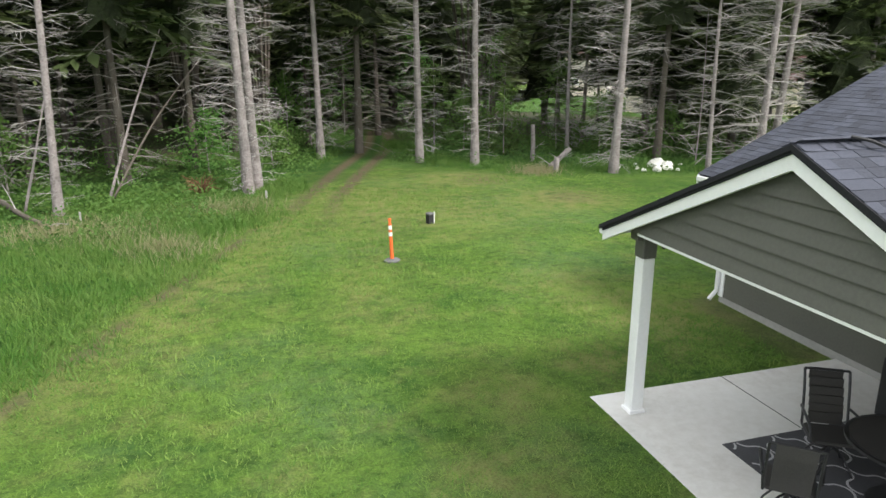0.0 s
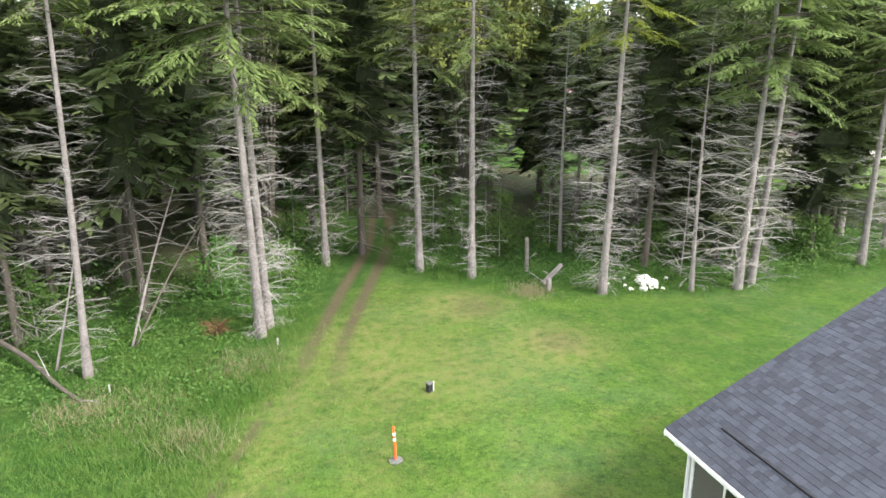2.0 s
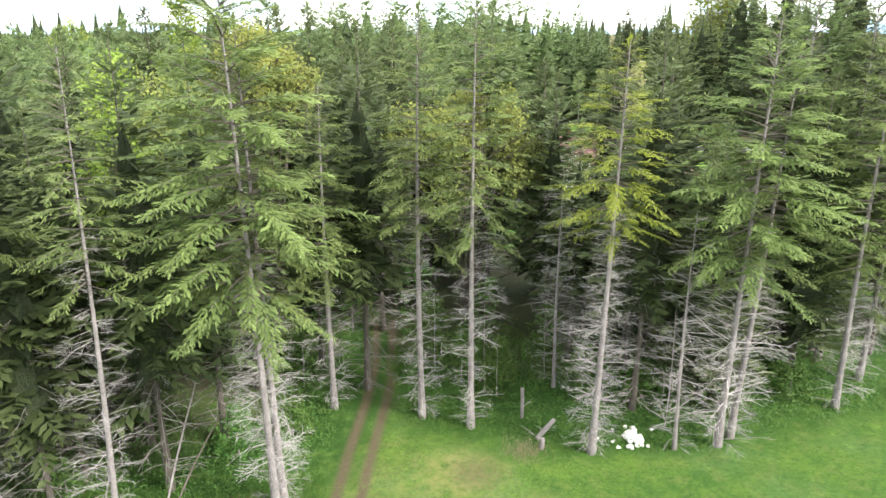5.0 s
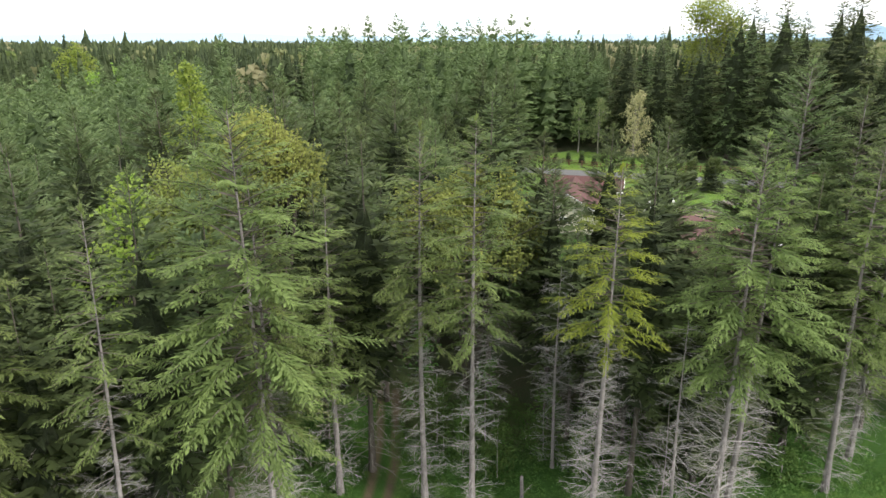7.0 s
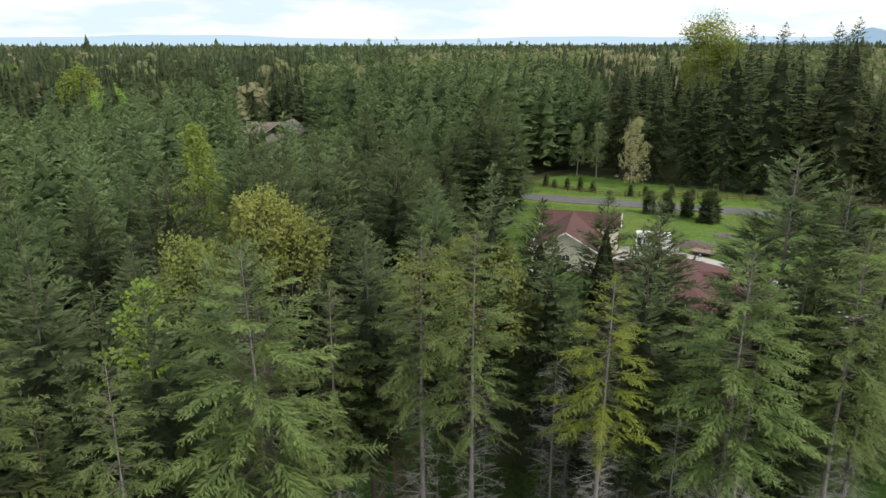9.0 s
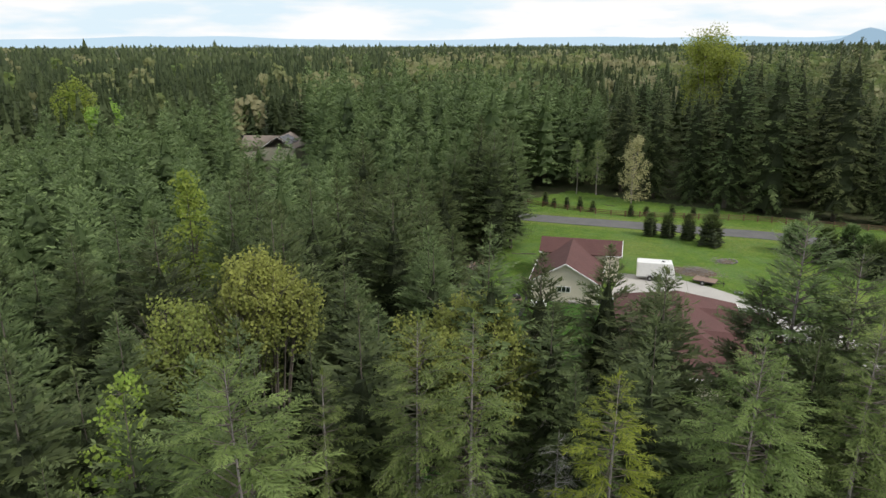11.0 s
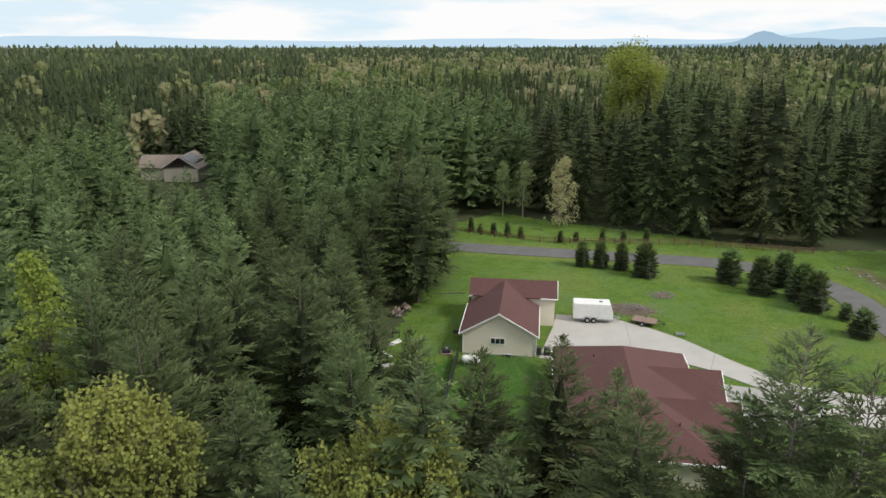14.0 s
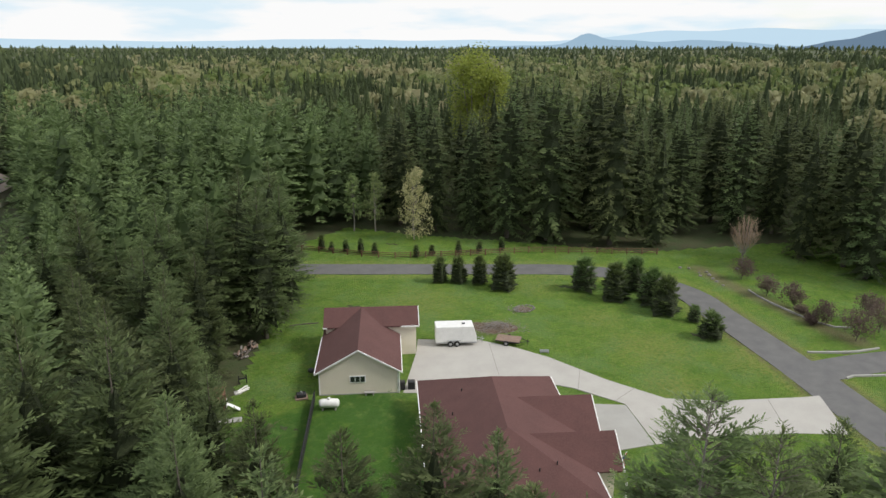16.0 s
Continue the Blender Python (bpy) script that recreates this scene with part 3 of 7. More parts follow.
ground_sheet()
EDGE = [(-40, 14), (-14, 21), (-5, 23.5), (0, 25), (4, 30), (7, 37), (8.6, 37), (9, 30), (14, 26.5), (20, 25), (30, 25.5), (45, 24), (60, 20)]
YARD = EDGE + [(60, -40), (-40, -40)]
TRACK_L = [(-0.5, 14), (0.6, 18), (2.1, 23), (4.0, 28.5), (5.7, 33), (7.0, 37), (8.5, 44)]
TRACK_R = [(1.0, 13), (2.0, 18), (3.2, 23), (4.8, 27.5), (6.1, 31), (7.4, 34.5), (9.4, 43)]


RUST_LINE = [(-3.4, 9.2), (-2.6, 11.4), (-1.65, 13.9), (-0.9, 15.8), (-0.15, 17.8), (0.4, 19.4)]


def spot(x, y, cx, cy, r):
    return np.clip(1.4 - np.hypot(x - cx, y - cy) / r * 1.2, 0, 1)


def yard_dry(x, y):
    d = spot(x, y, 8.7, 25.4, 2.2) + spot(x, y, 10.8, 20.8, 2.4) + 0.7 * spot(x, y, 6, 20, 3.5) + 0.9 * spot(x, y, 7.2, 10.3, 1.5) + 0.8 * spot(x, y, 5.3, 8.9, 0.9) + 0.7 * spot(x, y, 3.4, 8.2, 0.9) + 0.6 * spot(x, y, 2.6, 6.2, 1.0) + 0.6 * spot(x, y, 6.6, 12.6, 1.3)
    d += 0.65 * np.clip(1 - line_dist([(-3, 10), (-0.6, 15), (1.2, 19), (3, 24)], x, y) / 1.8, 0, 1) + 0.45 * np.clip(1 - line_dist([(2.2, 12), (3.4, 18), (4.6, 24)], x, y) / 1.3, 0, 1) + 0.35 * spot(x, y, 5, 25, 4)
    return d + 0.9 * spot(x, y, -3.5, 19.5, 2.2) + 0.7 * spot(x, y, -0.5, 22, 1.8)


def yard_wild(x, y):
    left = np.clip((line_dist([(-14, 6), (-3.2, 10), (-1.1, 15.0), (0.5, 19.5), (2.6, 25), (5.5, 32)], x, y)) / 1.5, 0, 1)
    side = (x < np.interp(y, [0, 10, 15.0, 19.5, 25, 32], [-7.5, -3.2, -1.1, 0.5, 2.6, 5.5]))
    rim = np.clip(1.2 - line_dist(EDGE, x, y) / 2.6, 0, 1)
    beyond = y > np.interp(x, [p[0] for p in EDGE], [p[1] for p in EDGE])
    lush = 0.45 * np.clip((x - 9.5 - 0.25 * (24 - y)) / 2.5, 0, 1) * np.clip((26 - y) / 3, 0, 1)
    return np.maximum(np.maximum(np.maximum(left * side, rim), beyond), lush)


def yard_soil(x, y):
    d = np.clip(1.5 - np.minimum(line_dist(TRACK_L, x, y), line_dist(TRACK_R, x, y)) / 0.24, 0, 1) * np.clip((y - 18) / 7, 0, 1)
    d += np.clip(0.9 - line_dist(RUST_LINE, x, y) / 0.30, 0, 1) * np.clip(0.75 + 0.9 * np.sin(y * 3.1 + x) * np.sin(y * 1.3), 0, 1)
    beyond = y - np.interp(x, [p[0] for p in EDGE], [p[1] for p in EDGE])
    d = d + np.clip((beyond - 5.5) / 8, 0, 0.4)
    return d + 0.55 * spot(x, y, 9.2, 25.2, 1.4) + 0.4 * spot(x, y, 10.9, 20.9, 1.2) + 0.5 * np.clip(1.2 - np.abs(x - 8.6) / 0.5, 0, 1) * (y > 7.9) * (y < 10.9)


YARD_LOOK = {"dry": yard_dry, "wild": yard_wild, "soil": yard_soil}


def in_yard(x, y):
    return y < 46 and (inside(YARD, x, y) or line_dist(EDGE, x, y) < 9)


tagged(grid_sheet("lawn", -16, 26, -2, 46, 0.2, 0.03, in_yard, YARD_LOOK, LAWN, 0.02), "mown grass yard with dry patches and wheel tracks", "lawn", kind="structure")
tagged(grid_sheet("lawn_verge", -40, 60, -40, 46, 1.0, 0.022, lambda x, y: in_yard(x, y) and not (-15 < x < 25 and -1 < y < 45), YARD_LOOK, LAWN), "grass at the sides of the yard", "lawn", kind="structure")

LOT = [(20, 60), (21, 72), (23.5, 78), (29, 86), (33, 92), (40, 103), (47, 112), (52, 121), (60, 134), (72, 139), (80, 126), (86, 119), (96, 107), (106, 93), (113, 90), (128, 84), (150, 72), (150, 20), (60, 24), (44, 36), (36, 44), (28, 52)]
def ribbon(pts, w):
    """Left and right edges of a strip along a broken line."""
    lft, rgt = [], []
    for i, (x, y) in enumerate(pts):
        x0, y0 = pts[max(0, i - 1)]
        x1, y1 = pts[min(len(pts) - 1, i + 1)]
        d = math.hypot(x1 - x0, y1 - y0)
        nx, ny = -(y1 - y0) / d * w / 2, (x1 - x0) / d * w / 2
        lft.append((x + nx, y + ny))
        rgt.append((x - nx, y - ny))
    return lft, rgt


def strip(name, pts, w, z, material, label, cat):
    a, b = ribbon(pts, w)
    v = [(*p, z) for p in a] + [(*p, z) for p in b] + [(*p, -0.3) for p in a] + [(*p, -0.3) for p in b]
    n = len(pts)
    f = []
    for i in range(n - 1):
        f += [(i, n + i, n + i + 1, i + 1), (2 * n + i, i, i + 1, 2 * n + i + 1), (n + i, 3 * n + i, 3 * n + i + 1, n + i + 1)]
    return tagged(new(name, mesh_of(name, v, f, material)), label, cat, kind="structure")


def curve(pts, n=8):
    """A smooth line through points."""
    out = []
    for i in range(len(pts) - 1):
        p0, p1, p2, p3 = (Vector(pts[max(0, min(len(pts) - 1, k))]) for k in (i - 1, i, i + 1, i + 2))
        for j in range(n):
            t = j / n
            out.append(tuple(0.5 * ((2 * p1) + (p2 - p0) * t + (2 * p0 - 5 * p1 + 4 * p2 - p3) * t * t + (3 * p1 - p0 - 3 * p2 + p3) * t ** 3)))
    return out + [tuple(pts[-1])]


ROAD = curve([(20, 142), (40, 128.5), (54.3, 117.6), (69.6, 106.6), (80, 99), (88.2, 92.7), (94, 84.5), (94.3, 75), (90.3, 66.4), (83.2, 52.1), (76.6, 40.3), (66, 20), (50, -10)])
strip("road", ROAD, 5.2, 0.09, ASPHALT, "worn grey asphalt lane curving past the lawns", "road")
strip("side_road", curve([(84, 50.5), (90, 48.6), (97, 45.5), (112, 38)]), 4.6, 0.082, ASPHALT, "grey asphalt side road joining the lane", "road")
BED = [(106, 81), (103.4, 75), (101.6, 69), (99.6, 62), (97.4, 56), (96.5, 51.5)]


def verge_soil(x, y):
    d = np.clip(1.2 - np.hypot((x - 62.5) / 3.2, (y - 81.5) / 2.2), 0, 1) + 0.5 * spot(x, y, 112, 77, 2.5)
    d += 0.75 * np.clip(1.3 - line_dist(BED, x, y) / 1.9, 0, 1)
    return d + 0.8 * np.clip(1.2 - np.abs(line_dist(ROAD, x, y) - 2.75) / 0.5, 0, 1) * (y < 72)


def verge_dry(x, y):
    d = 0.6 * spot(x, y, 74, 66, 6) + 0.5 * spot(x, y, 60, 95, 7) + 0.6 * spot(x, y, 68, 58, 4) + 0.5 * spot(x, y, 80, 57, 4) + 0.5 * spot(x, y, 76, 76, 4) + 0.4 * spot(x, y, 78, 90, 5)
    return d + 0.7 * np.clip(1.3 - np.abs(line_dist(ROAD, x, y) - 3.6) / 1.0, 0, 1) + 0.15


tagged(grid_sheet("neighbour_lawn", 18, 152, 20, 140, 1.0, 0.04, lambda x, y: inside(LOT, x, y), {"dry": verge_dry, "wild": lambda x, y: 0.8 * (x < 42) * (y < 78), "soil": verge_soil}, LAWN_FAR, 0.03),
       "mown green lawn round the neighbouring house", "lawn", kind="structure")
DRIVE = [(43.2, 74.0), (49.9, 81.4), (52.2, 84.5), (58.3, 79.9), (60.5, 75.6), (61.9, 71.3), (63.1, 63.3), (64.9, 56.8), (68.8, 53.3), (76.6, 48.6), (78.6, 47.6), (73.2, 42.2), (69.1, 45.4), (62.5, 49.6), (56.9, 51.9), (60.5, 58.5), (58.7, 64.1), (56.5, 67.6), (49.4, 69.5)]
tagged(new("driveway", bm_mesh("driveway", prism(bmesh.new(), DRIVE, -0.3, 0.10), CONCRETE)), "pale concrete driveway widening before the garage", "driveway", kind="structure")
tagged(new("parking_pad", bm_mesh("parking_pad", prism(bmesh.new(), [(56.7, 61.5), (60.4, 58.4), (56.8, 52.0), (53.4, 53.3), (50.5, 56.5)], -0.3, 0.085), CONCRETE_GREY)), "older grey concrete pad beside the house", "pavement", kind="structure")


# ---------------------------------------------------------------- the near house: porch and hipped roof
PX0, PX1 = 4.50, 9.3          # porch from its gable to the house wall
PY0, PY1 = 1.68, 7.64         # porch eaves
PRY, PRZ, PEZ = 4.66, 3.93, 2.56   # porch ridge and the top of its eave


def add_tab(s, o, du, dv, dn, w, l, t):
    """One shingle tab as a thin wedge: o its lower left corner, du across, dv up the slope, dn out of the roof."""
    p = [o, o + du * w, o + du * w + dv * l, o + dv * l]
    q = [o + dn * t, o + du * w + dn * t, o + du * w + dv * l + dn * 0.002, o + dv * l + dn * 0.002]
    s.add([tuple(v) for v in p + q], [(4, 5, 6, 7), (0, 1, 5, 4), (1, 2, 6, 5), (3, 0, 4, 7)])


TAB = Soup()
add_tab(TAB, Vector((0, 0, 0)), Vector((1, 0, 0)), Vector((0, 1, 0)), Vector((0, 0, 1)), 0.30, 0.19, 0.014)
TAB_MESH = TAB.mesh("shingle", SHINGLE)


def shingled(roof, o, du, dv, width, rise, cut, seed, singles=0):
    """Courses of shingle tabs over a slope; cut(a, b) tells the covered part. The first `singles` are pieces of their own."""
    rr, rest, made = random.Random(seed), Soup(), 0
    du, dv = Vector(du).normalized(), Vector(dv).normalized()
    dn = du.cross(dv)
    turn = Matrix((du, dv, dn)).transposed().to_4x4()
    row = 0
    while row * 0.145 < rise - 0.05:
        a = 0.0
        while a < width:
            w = min(rr.uniform(0.12, 0.27) if a else rr.uniform(0.1, 0.3), width - a + 0.001)
            if cut(a + w * 0.5, row * 0.145 + 0.07):
                p = Vector(o) + du * a + dv * (row * 0.145) + dn * 0.006
                if made < singles and row < 24:
                    part("shingle", TAB_MESH, None, roof, at=Matrix.Translation(p) @ turn @ Matrix.Diagonal((w / 0.30, 1, rr.uniform(0.4, 0.8), 1)))
                    made += 1
                else:
                    add_tab(rest, p, du, dv, dn, w - 0.004, 0.19, rr.uniform(0.005, 0.011))
            a += w
        row += 1
    tagged(part("shingles", rest.mesh("shingles", SHINGLE), None, roof), kind="stuff")


def house_near():
    h = thing("house", "single-storey house with slate-grey shingle roof and grey-green siding", "house")
    k = 0.48
    EX, EY, EZ, RX = 8.40, 11.0, 2.50, 14.8
    RZ = EZ + k * (RX - EX)
    wall = bmesh.new()
    prism(wall, [(8.86, 10.60), (8.86, -12), (9.25, -12), (9.25, 10.4), (20.4, 10.4), (20.4, 10.60)], 0.16, 2.36)
    a = [wall.verts.new(p) for p in ((8.86, 10.60, 2.36), (20.4, 10.60, 2.36), (14.8, 10.60, RZ - 0.25))]
    wall.faces.new(a[::-1])
    part("wall", wall, SIDING, h)
    for i in range(11):
        z = 0.16 + i * 0.2
        bm = box(8.828, -3.0, z, 8.86, 10.55, z + 0.205)
        for v in bm.verts:
            if v.co.z > z + 0.1 and v.co.x < 8.85:
                v.co.x += 0.02
        part("siding_board", bm, SIDING, h)
    part("corner_board", box(8.815, 10.50, 0.16, 8.90, 10.63, 2.36), WHITE, h)
    part("foundation", prism(bmesh.new(), [(8.845, 10.62), (8.845, -12), (9.15, -12), (9.15, 10.5), (20.4, 10.5), (20.4, 10.62)], -0.2, 0.16), CONCRETE_GREY, h)
    win = thing("window", "", "")
    win.parent = h
    part("window_frame", box(8.8, 8.25, 0.95, 8.85, 9.55, 2.15, 0.006), WHITE, win)
    part("pane", box(8.795, 8.33, 1.03, 8.799, 8.88, 2.07), GLASS, win)
    part("pane", box(8.795, 8.93, 1.03, 8.799, 9.47, 2.07), GLASS, win)
    # main roof: a gable with its eave along y and its ridge at x 14.8
    deck = bmesh.new()
    slab3(deck, [(EX, EY, EZ), (EX, -14, EZ), (RX, -14, RZ), (RX, EY, RZ)], 0.09)
    slab3(deck, [(RX, EY, RZ), (RX, -14, RZ), (21.2, -14, EZ), (21.2, EY, EZ)], 0.09)
    roof = part("roof", deck, SHINGLE_EDGE, h)
    ln = math.hypot(RX - EX, RZ - EZ)
    vx, vz = (RX - EX) / ln, (RZ - EZ) / ln
    # the porch ridge meets the main slope; its valley bounds the shingles
    shingled(roof, (EX - 0.02, EY + 0.02, EZ), (0, -1, 0), (vx, 0, vz), 12.5, ln, lambda a, b: (b > 3.6 or a < 3.4 + b * 0.80), 5, 300)
    fascia = box(8.335, 7.7, 2.385, 8.41, 11.0, 2.478, 0.012)
    part("gutter", fascia, WHITE, h)
    bm = bmesh.new()
    slab3(bm, [(EX - 0.03, EY - 0.02, EZ - 0.012), (RX, EY - 0.02, RZ - 0.012), (RX, EY + 0.015, RZ - 0.012), (EX - 0.03, EY + 0.015, EZ - 0.012)], 0.16)
    part("rake_board", bm, WHITE, h)
    part("rain_diverter", box(9.08, 7.35, 2.80, 9.125, 10.15, 2.885), SHINGLE_EDGE, h, "thin black metal strip across the shingles")
    spout = bmesh.new()
    for p, q in (((8.42, 10.66, 2.32), (8.77, 10.62, 2.12)), ((8.77, 10.62, 2.14), (8.77, 10.62, 0.25)), ((8.77, 10.62, 0.27), (8.66, 10.68, 0.08))):
        add_rod(spout, p, q, 0.042, None, 6)
    part("downspout", spout, WHITE, h)
    # porch roof
    mx = EX + (PRZ - EZ) / k
    porch = bmesh.new()
    slab3(porch, [(PX0 - 0.05, PY1, PEZ), (PX0 - 0.05, PRY, PRZ), (mx, PRY, PRZ), (EX + 0.15, PY1, PEZ)], 0.07)
    slab3(porch, [(PX0 - 0.05, PRY, PRZ), (PX0 - 0.05, PY0, PEZ), (EX + 0.15, PY0, PEZ), (mx, PRY, PRZ)], 0.07)
    proof = part("porch_roof", porch, SHINGLE_EDGE, h)
    pl = math.hypot(PRY - PY0, PRZ - PEZ)
    py, pz = (PRY - PY0) / pl, (PRZ - PEZ) / pl
    shingled(proof, (mx + 0.1, PY1 + 0.02, PEZ), (-1, 0, 0), (0, -py, pz), mx - PX0 + 0.16, pl, lambda a, b: a > (mx - EX) * (1 - b / pl) and a < mx - PX0 + 0.16, 6, 260)
    shingled(proof, (PX0 - 0.06, PY0 - 0.02, PEZ), (1, 0, 0), (0, py, pz), mx - PX0 + 0.16, pl, lambda a, b: a < mx - PX0 + 0.1 - (mx - EX) * (1 - b / pl) and a >= -0.01, 7)
    for i in range(30):
        x = PX0 - 0.05 + i * 0.22
        if x < mx:
            cap = Soup()
            for e in (1, -1):
                cap.add([(x, PRY, PRZ + 0.03), (x + 0.27, PRY, PRZ + 0.018), (x + 0.27, PRY + e * 0.14, PRZ - 0.045), (x, PRY + e * 0.14, PRZ - 0.032)], [(0, 1, 2, 3) if e < 0 else (3, 2, 1, 0)])
            part("ridge_shingle", cap.mesh("ridge_shingle", SHINGLE), None, proof)
    cable = bmesh.new()
    line = curve([(4.98, 4.60, 3.99), (5.1, 4.50, 3.96), (5.25, 4.46, 3.91), (5.6, 4.48, 3.92), (6.4, 4.44, 3.90), (7.6, 4.40, 3.88)], 4)
    for p, q in zip(line, line[1:]):
        add_rod(cable, p, q, 0.016, None, 5)
    part("cable", cable, DARK, proof, "black cable lying along the ridge")
    # porch gable: lapped boards, trim, rake boards, gutter
    half = PY1 - 0.5 - PRY
    gz = 2.59
    i = 0
    while gz < PRZ - 0.3:
        zt = min(gz + 0.17, PRZ - 0.22)
        w0, w1 = ((PRZ - 0.12 - z) / (PRZ - PEZ) * (PRY - PY0) for z in (gz, zt))
        bm = bmesh.new()
        f = [bm.verts.new(p) for p in ((PX0 + 0.078, PRY - w0, gz), (PX0 + 0.078, PRY + w0, gz), (PX0 + 0.118, PRY + w1, zt), (PX0 + 0.118, PRY - w1, zt))]
        g = [bm.verts.new(p) for p in ((PX0 + 0.14, PRY - w0, gz), (PX0 + 0.14, PRY + w0, gz), (PX0 + 0.14, PRY + w1, zt), (PX0 + 0.14, PRY - w1, zt))]
        bm.faces.new(f[::-1])
        bm.faces.new(g)
        for j in range(4):
            bm.faces.new((f[j], f[(j + 1) % 4], g[(j + 1) % 4], g[j]))
        bmesh.ops.recalc_face_normals(bm, faces=bm.faces[:])
        part("siding_board", bm, SIDING, h)
        gz = zt
    for s in (1, -1):
        bm = bmesh.new()
        ye = PY1 if s > 0 else PY0
        slab3(bm, [(PX0 - 0.03, ye + s * 0.02, PEZ - 0.05), (PX0 - 0.03, PRY, PRZ - 0.06), (PX0 + 0.02, PRY, PRZ - 0.06), (PX0 + 0.02, ye + s * 0.02, PEZ - 0.05)], 0.15)
        part("rake_board", bm, WHITE, h)
        bm = bmesh.new()
        slab3(bm, [(PX0 - 0.075, ye + s * 0.05, PEZ + 0.0), (PX0 - 0.075, PRY, PRZ + 0.012), (PX0 - 0.0, PRY, PRZ + 0.012), (PX0 - 0.0, ye + s * 0.05, PEZ)], 0.055)
        part("drip_edge", bm, SHINGLE_EDGE, h)
    part("gutter", box(PX0 - 0.04, PY1 - 0.01, PEZ - 0.13, 8.35, PY1 + 0.10, PEZ - 0.01, 0.015), WHITE, h)
    post = box(4.79, 7.19, 0.05, 4.97, 7.37, 2.2, 0.012)
    add_box(post, 4.765, 7.165, 0.05, 4.995, 7.395, 0.10, 0.006)
    part("post", post, WHITE, h)
    part("post_cap", box(4.78, 7.18, 2.2, 4.98, 7.38, 2.56, 0.01), SIDING, h)
    part("porch_beam", box(4.70, 7.20, 2.44, 8.85, 7.36, 2.58), SIDING, h)
    part("gable_trim", box(4.585, PY0 + 0.4, 2.555, 4.78, 7.05, 2.61, 0.005), WHITE, h)
    part("soffit", box(4.79, PY0 + 0.4, 2.56, 8.85, 7.19, 2.58), SIDING, h)
    # added wall, out of view, that keeps daylight out from under the porch
    part("wall", box(6.4, 1.95, 0.05, 8.83, 2.1, 2.55), SIDING, h)
    return h


house_near()
tagged(new("patio", bm_mesh("patio", add_box(bmesh.new(), 4.5, 0.5, -0.15, 8.84, 7.8, 0.05, 0.01), PATIO)), "pale smooth concrete patio slab under the porch", "patio", kind="structure")

tagged(new("patio_joint", bm_mesh("patio_joint", box(6.685, 0.6, 0.045, 6.697, 7.79, 0.0535), SHINGLE_EDGE)), "dark saw-cut joint across the patio slab", "joint", kind="structure")

# ---------------------------------------------------------------- the neighbour's lot
LOT_M = pose(35.78, 78.72, 0, 0, 0, -31.66)


def gable_roof(bm, u0, u1, v0, v1, eave, ridge, along="v", thick=0.15):
    if along == "v":
        c = (u0 + u1) / 2
        slab3(bm, [(u0, v0, eave), (c, v0, ridge), (c, v1, ridge), (u0, v1, eave)], thick)
        slab3(bm, [(c, v0, ridge), (u1, v0, eave), (u1, v1, eave), (c, v1, ridge)], thick)
    else:
        c = (v0 + v1) / 2
        slab3(bm, [(u0, v0, eave), (u1, v0, eave), (u1, c, ridge), (u0, c, ridge)], thick)
        slab3(bm, [(u0, c, ridge), (u1, c, ridge), (u1, v1, eave), (u0, v1, eave)], thick)
    return bm


def garage():
    g = thing("garage", "cream garage with brown-red shingle roof and white trim", "garage", LOT_M)
    w = bmesh.new()
    prism(w, [(0, 0), (8.3, 0), (8.3, 9.5), (10.6, 9.5), (10.6, 14.1), (0, 14.1)], 0, 2.62)
    prism(w, [(0.0, 9.5), (10.6, 9.5), (10.6, 14.1), (0, 14.1)], 2.62, 3.7)
    a = [w.verts.new(p) for p in ((0, 0, 2.62), (8.3, 0, 2.62), (4.15, 0, 5.1), (0, 9.5, 2.62), (8.3, 9.5, 2.62), (4.15, 9.5, 5.1))]
    w.faces.new((a[0], a[1], a[2]))
    w.faces.new((a[3], a[5], a[4]))
    for u in (0.0, 10.6):
        w.faces.new([w.verts.new(p) for p in ((u, 9.5, 3.7), (u, 14.1, 3.7), (u, 11.8, 5.1))])
    part("wall", w, SIDING_CREAM, g)
    r = gable_roof(bmesh.new(), -0.4, 8.7, -0.35, 11.9, 2.70, 5.3)
    part("roof", r, SHINGLE_RED, g)
    r = gable_roof(bmesh.new(), -0.3, 10.9, 9.2, 14.4, 3.83, 5.34, "u")
    part("wing_roof", r, SHINGLE_RED, g)
    win = thing("window", "", "")
    win.parent = g
    part("window_frame", box(3.2, -0.05, 1.42, 4.9, 0.0, 2.22), WHITE, win)
    for i in range(3):
        part("pane", box(3.27 + i * 0.53, -0.06, 1.5, 3.74 + i * 0.53, -0.052, 2.14), GLASS, win)
    return g


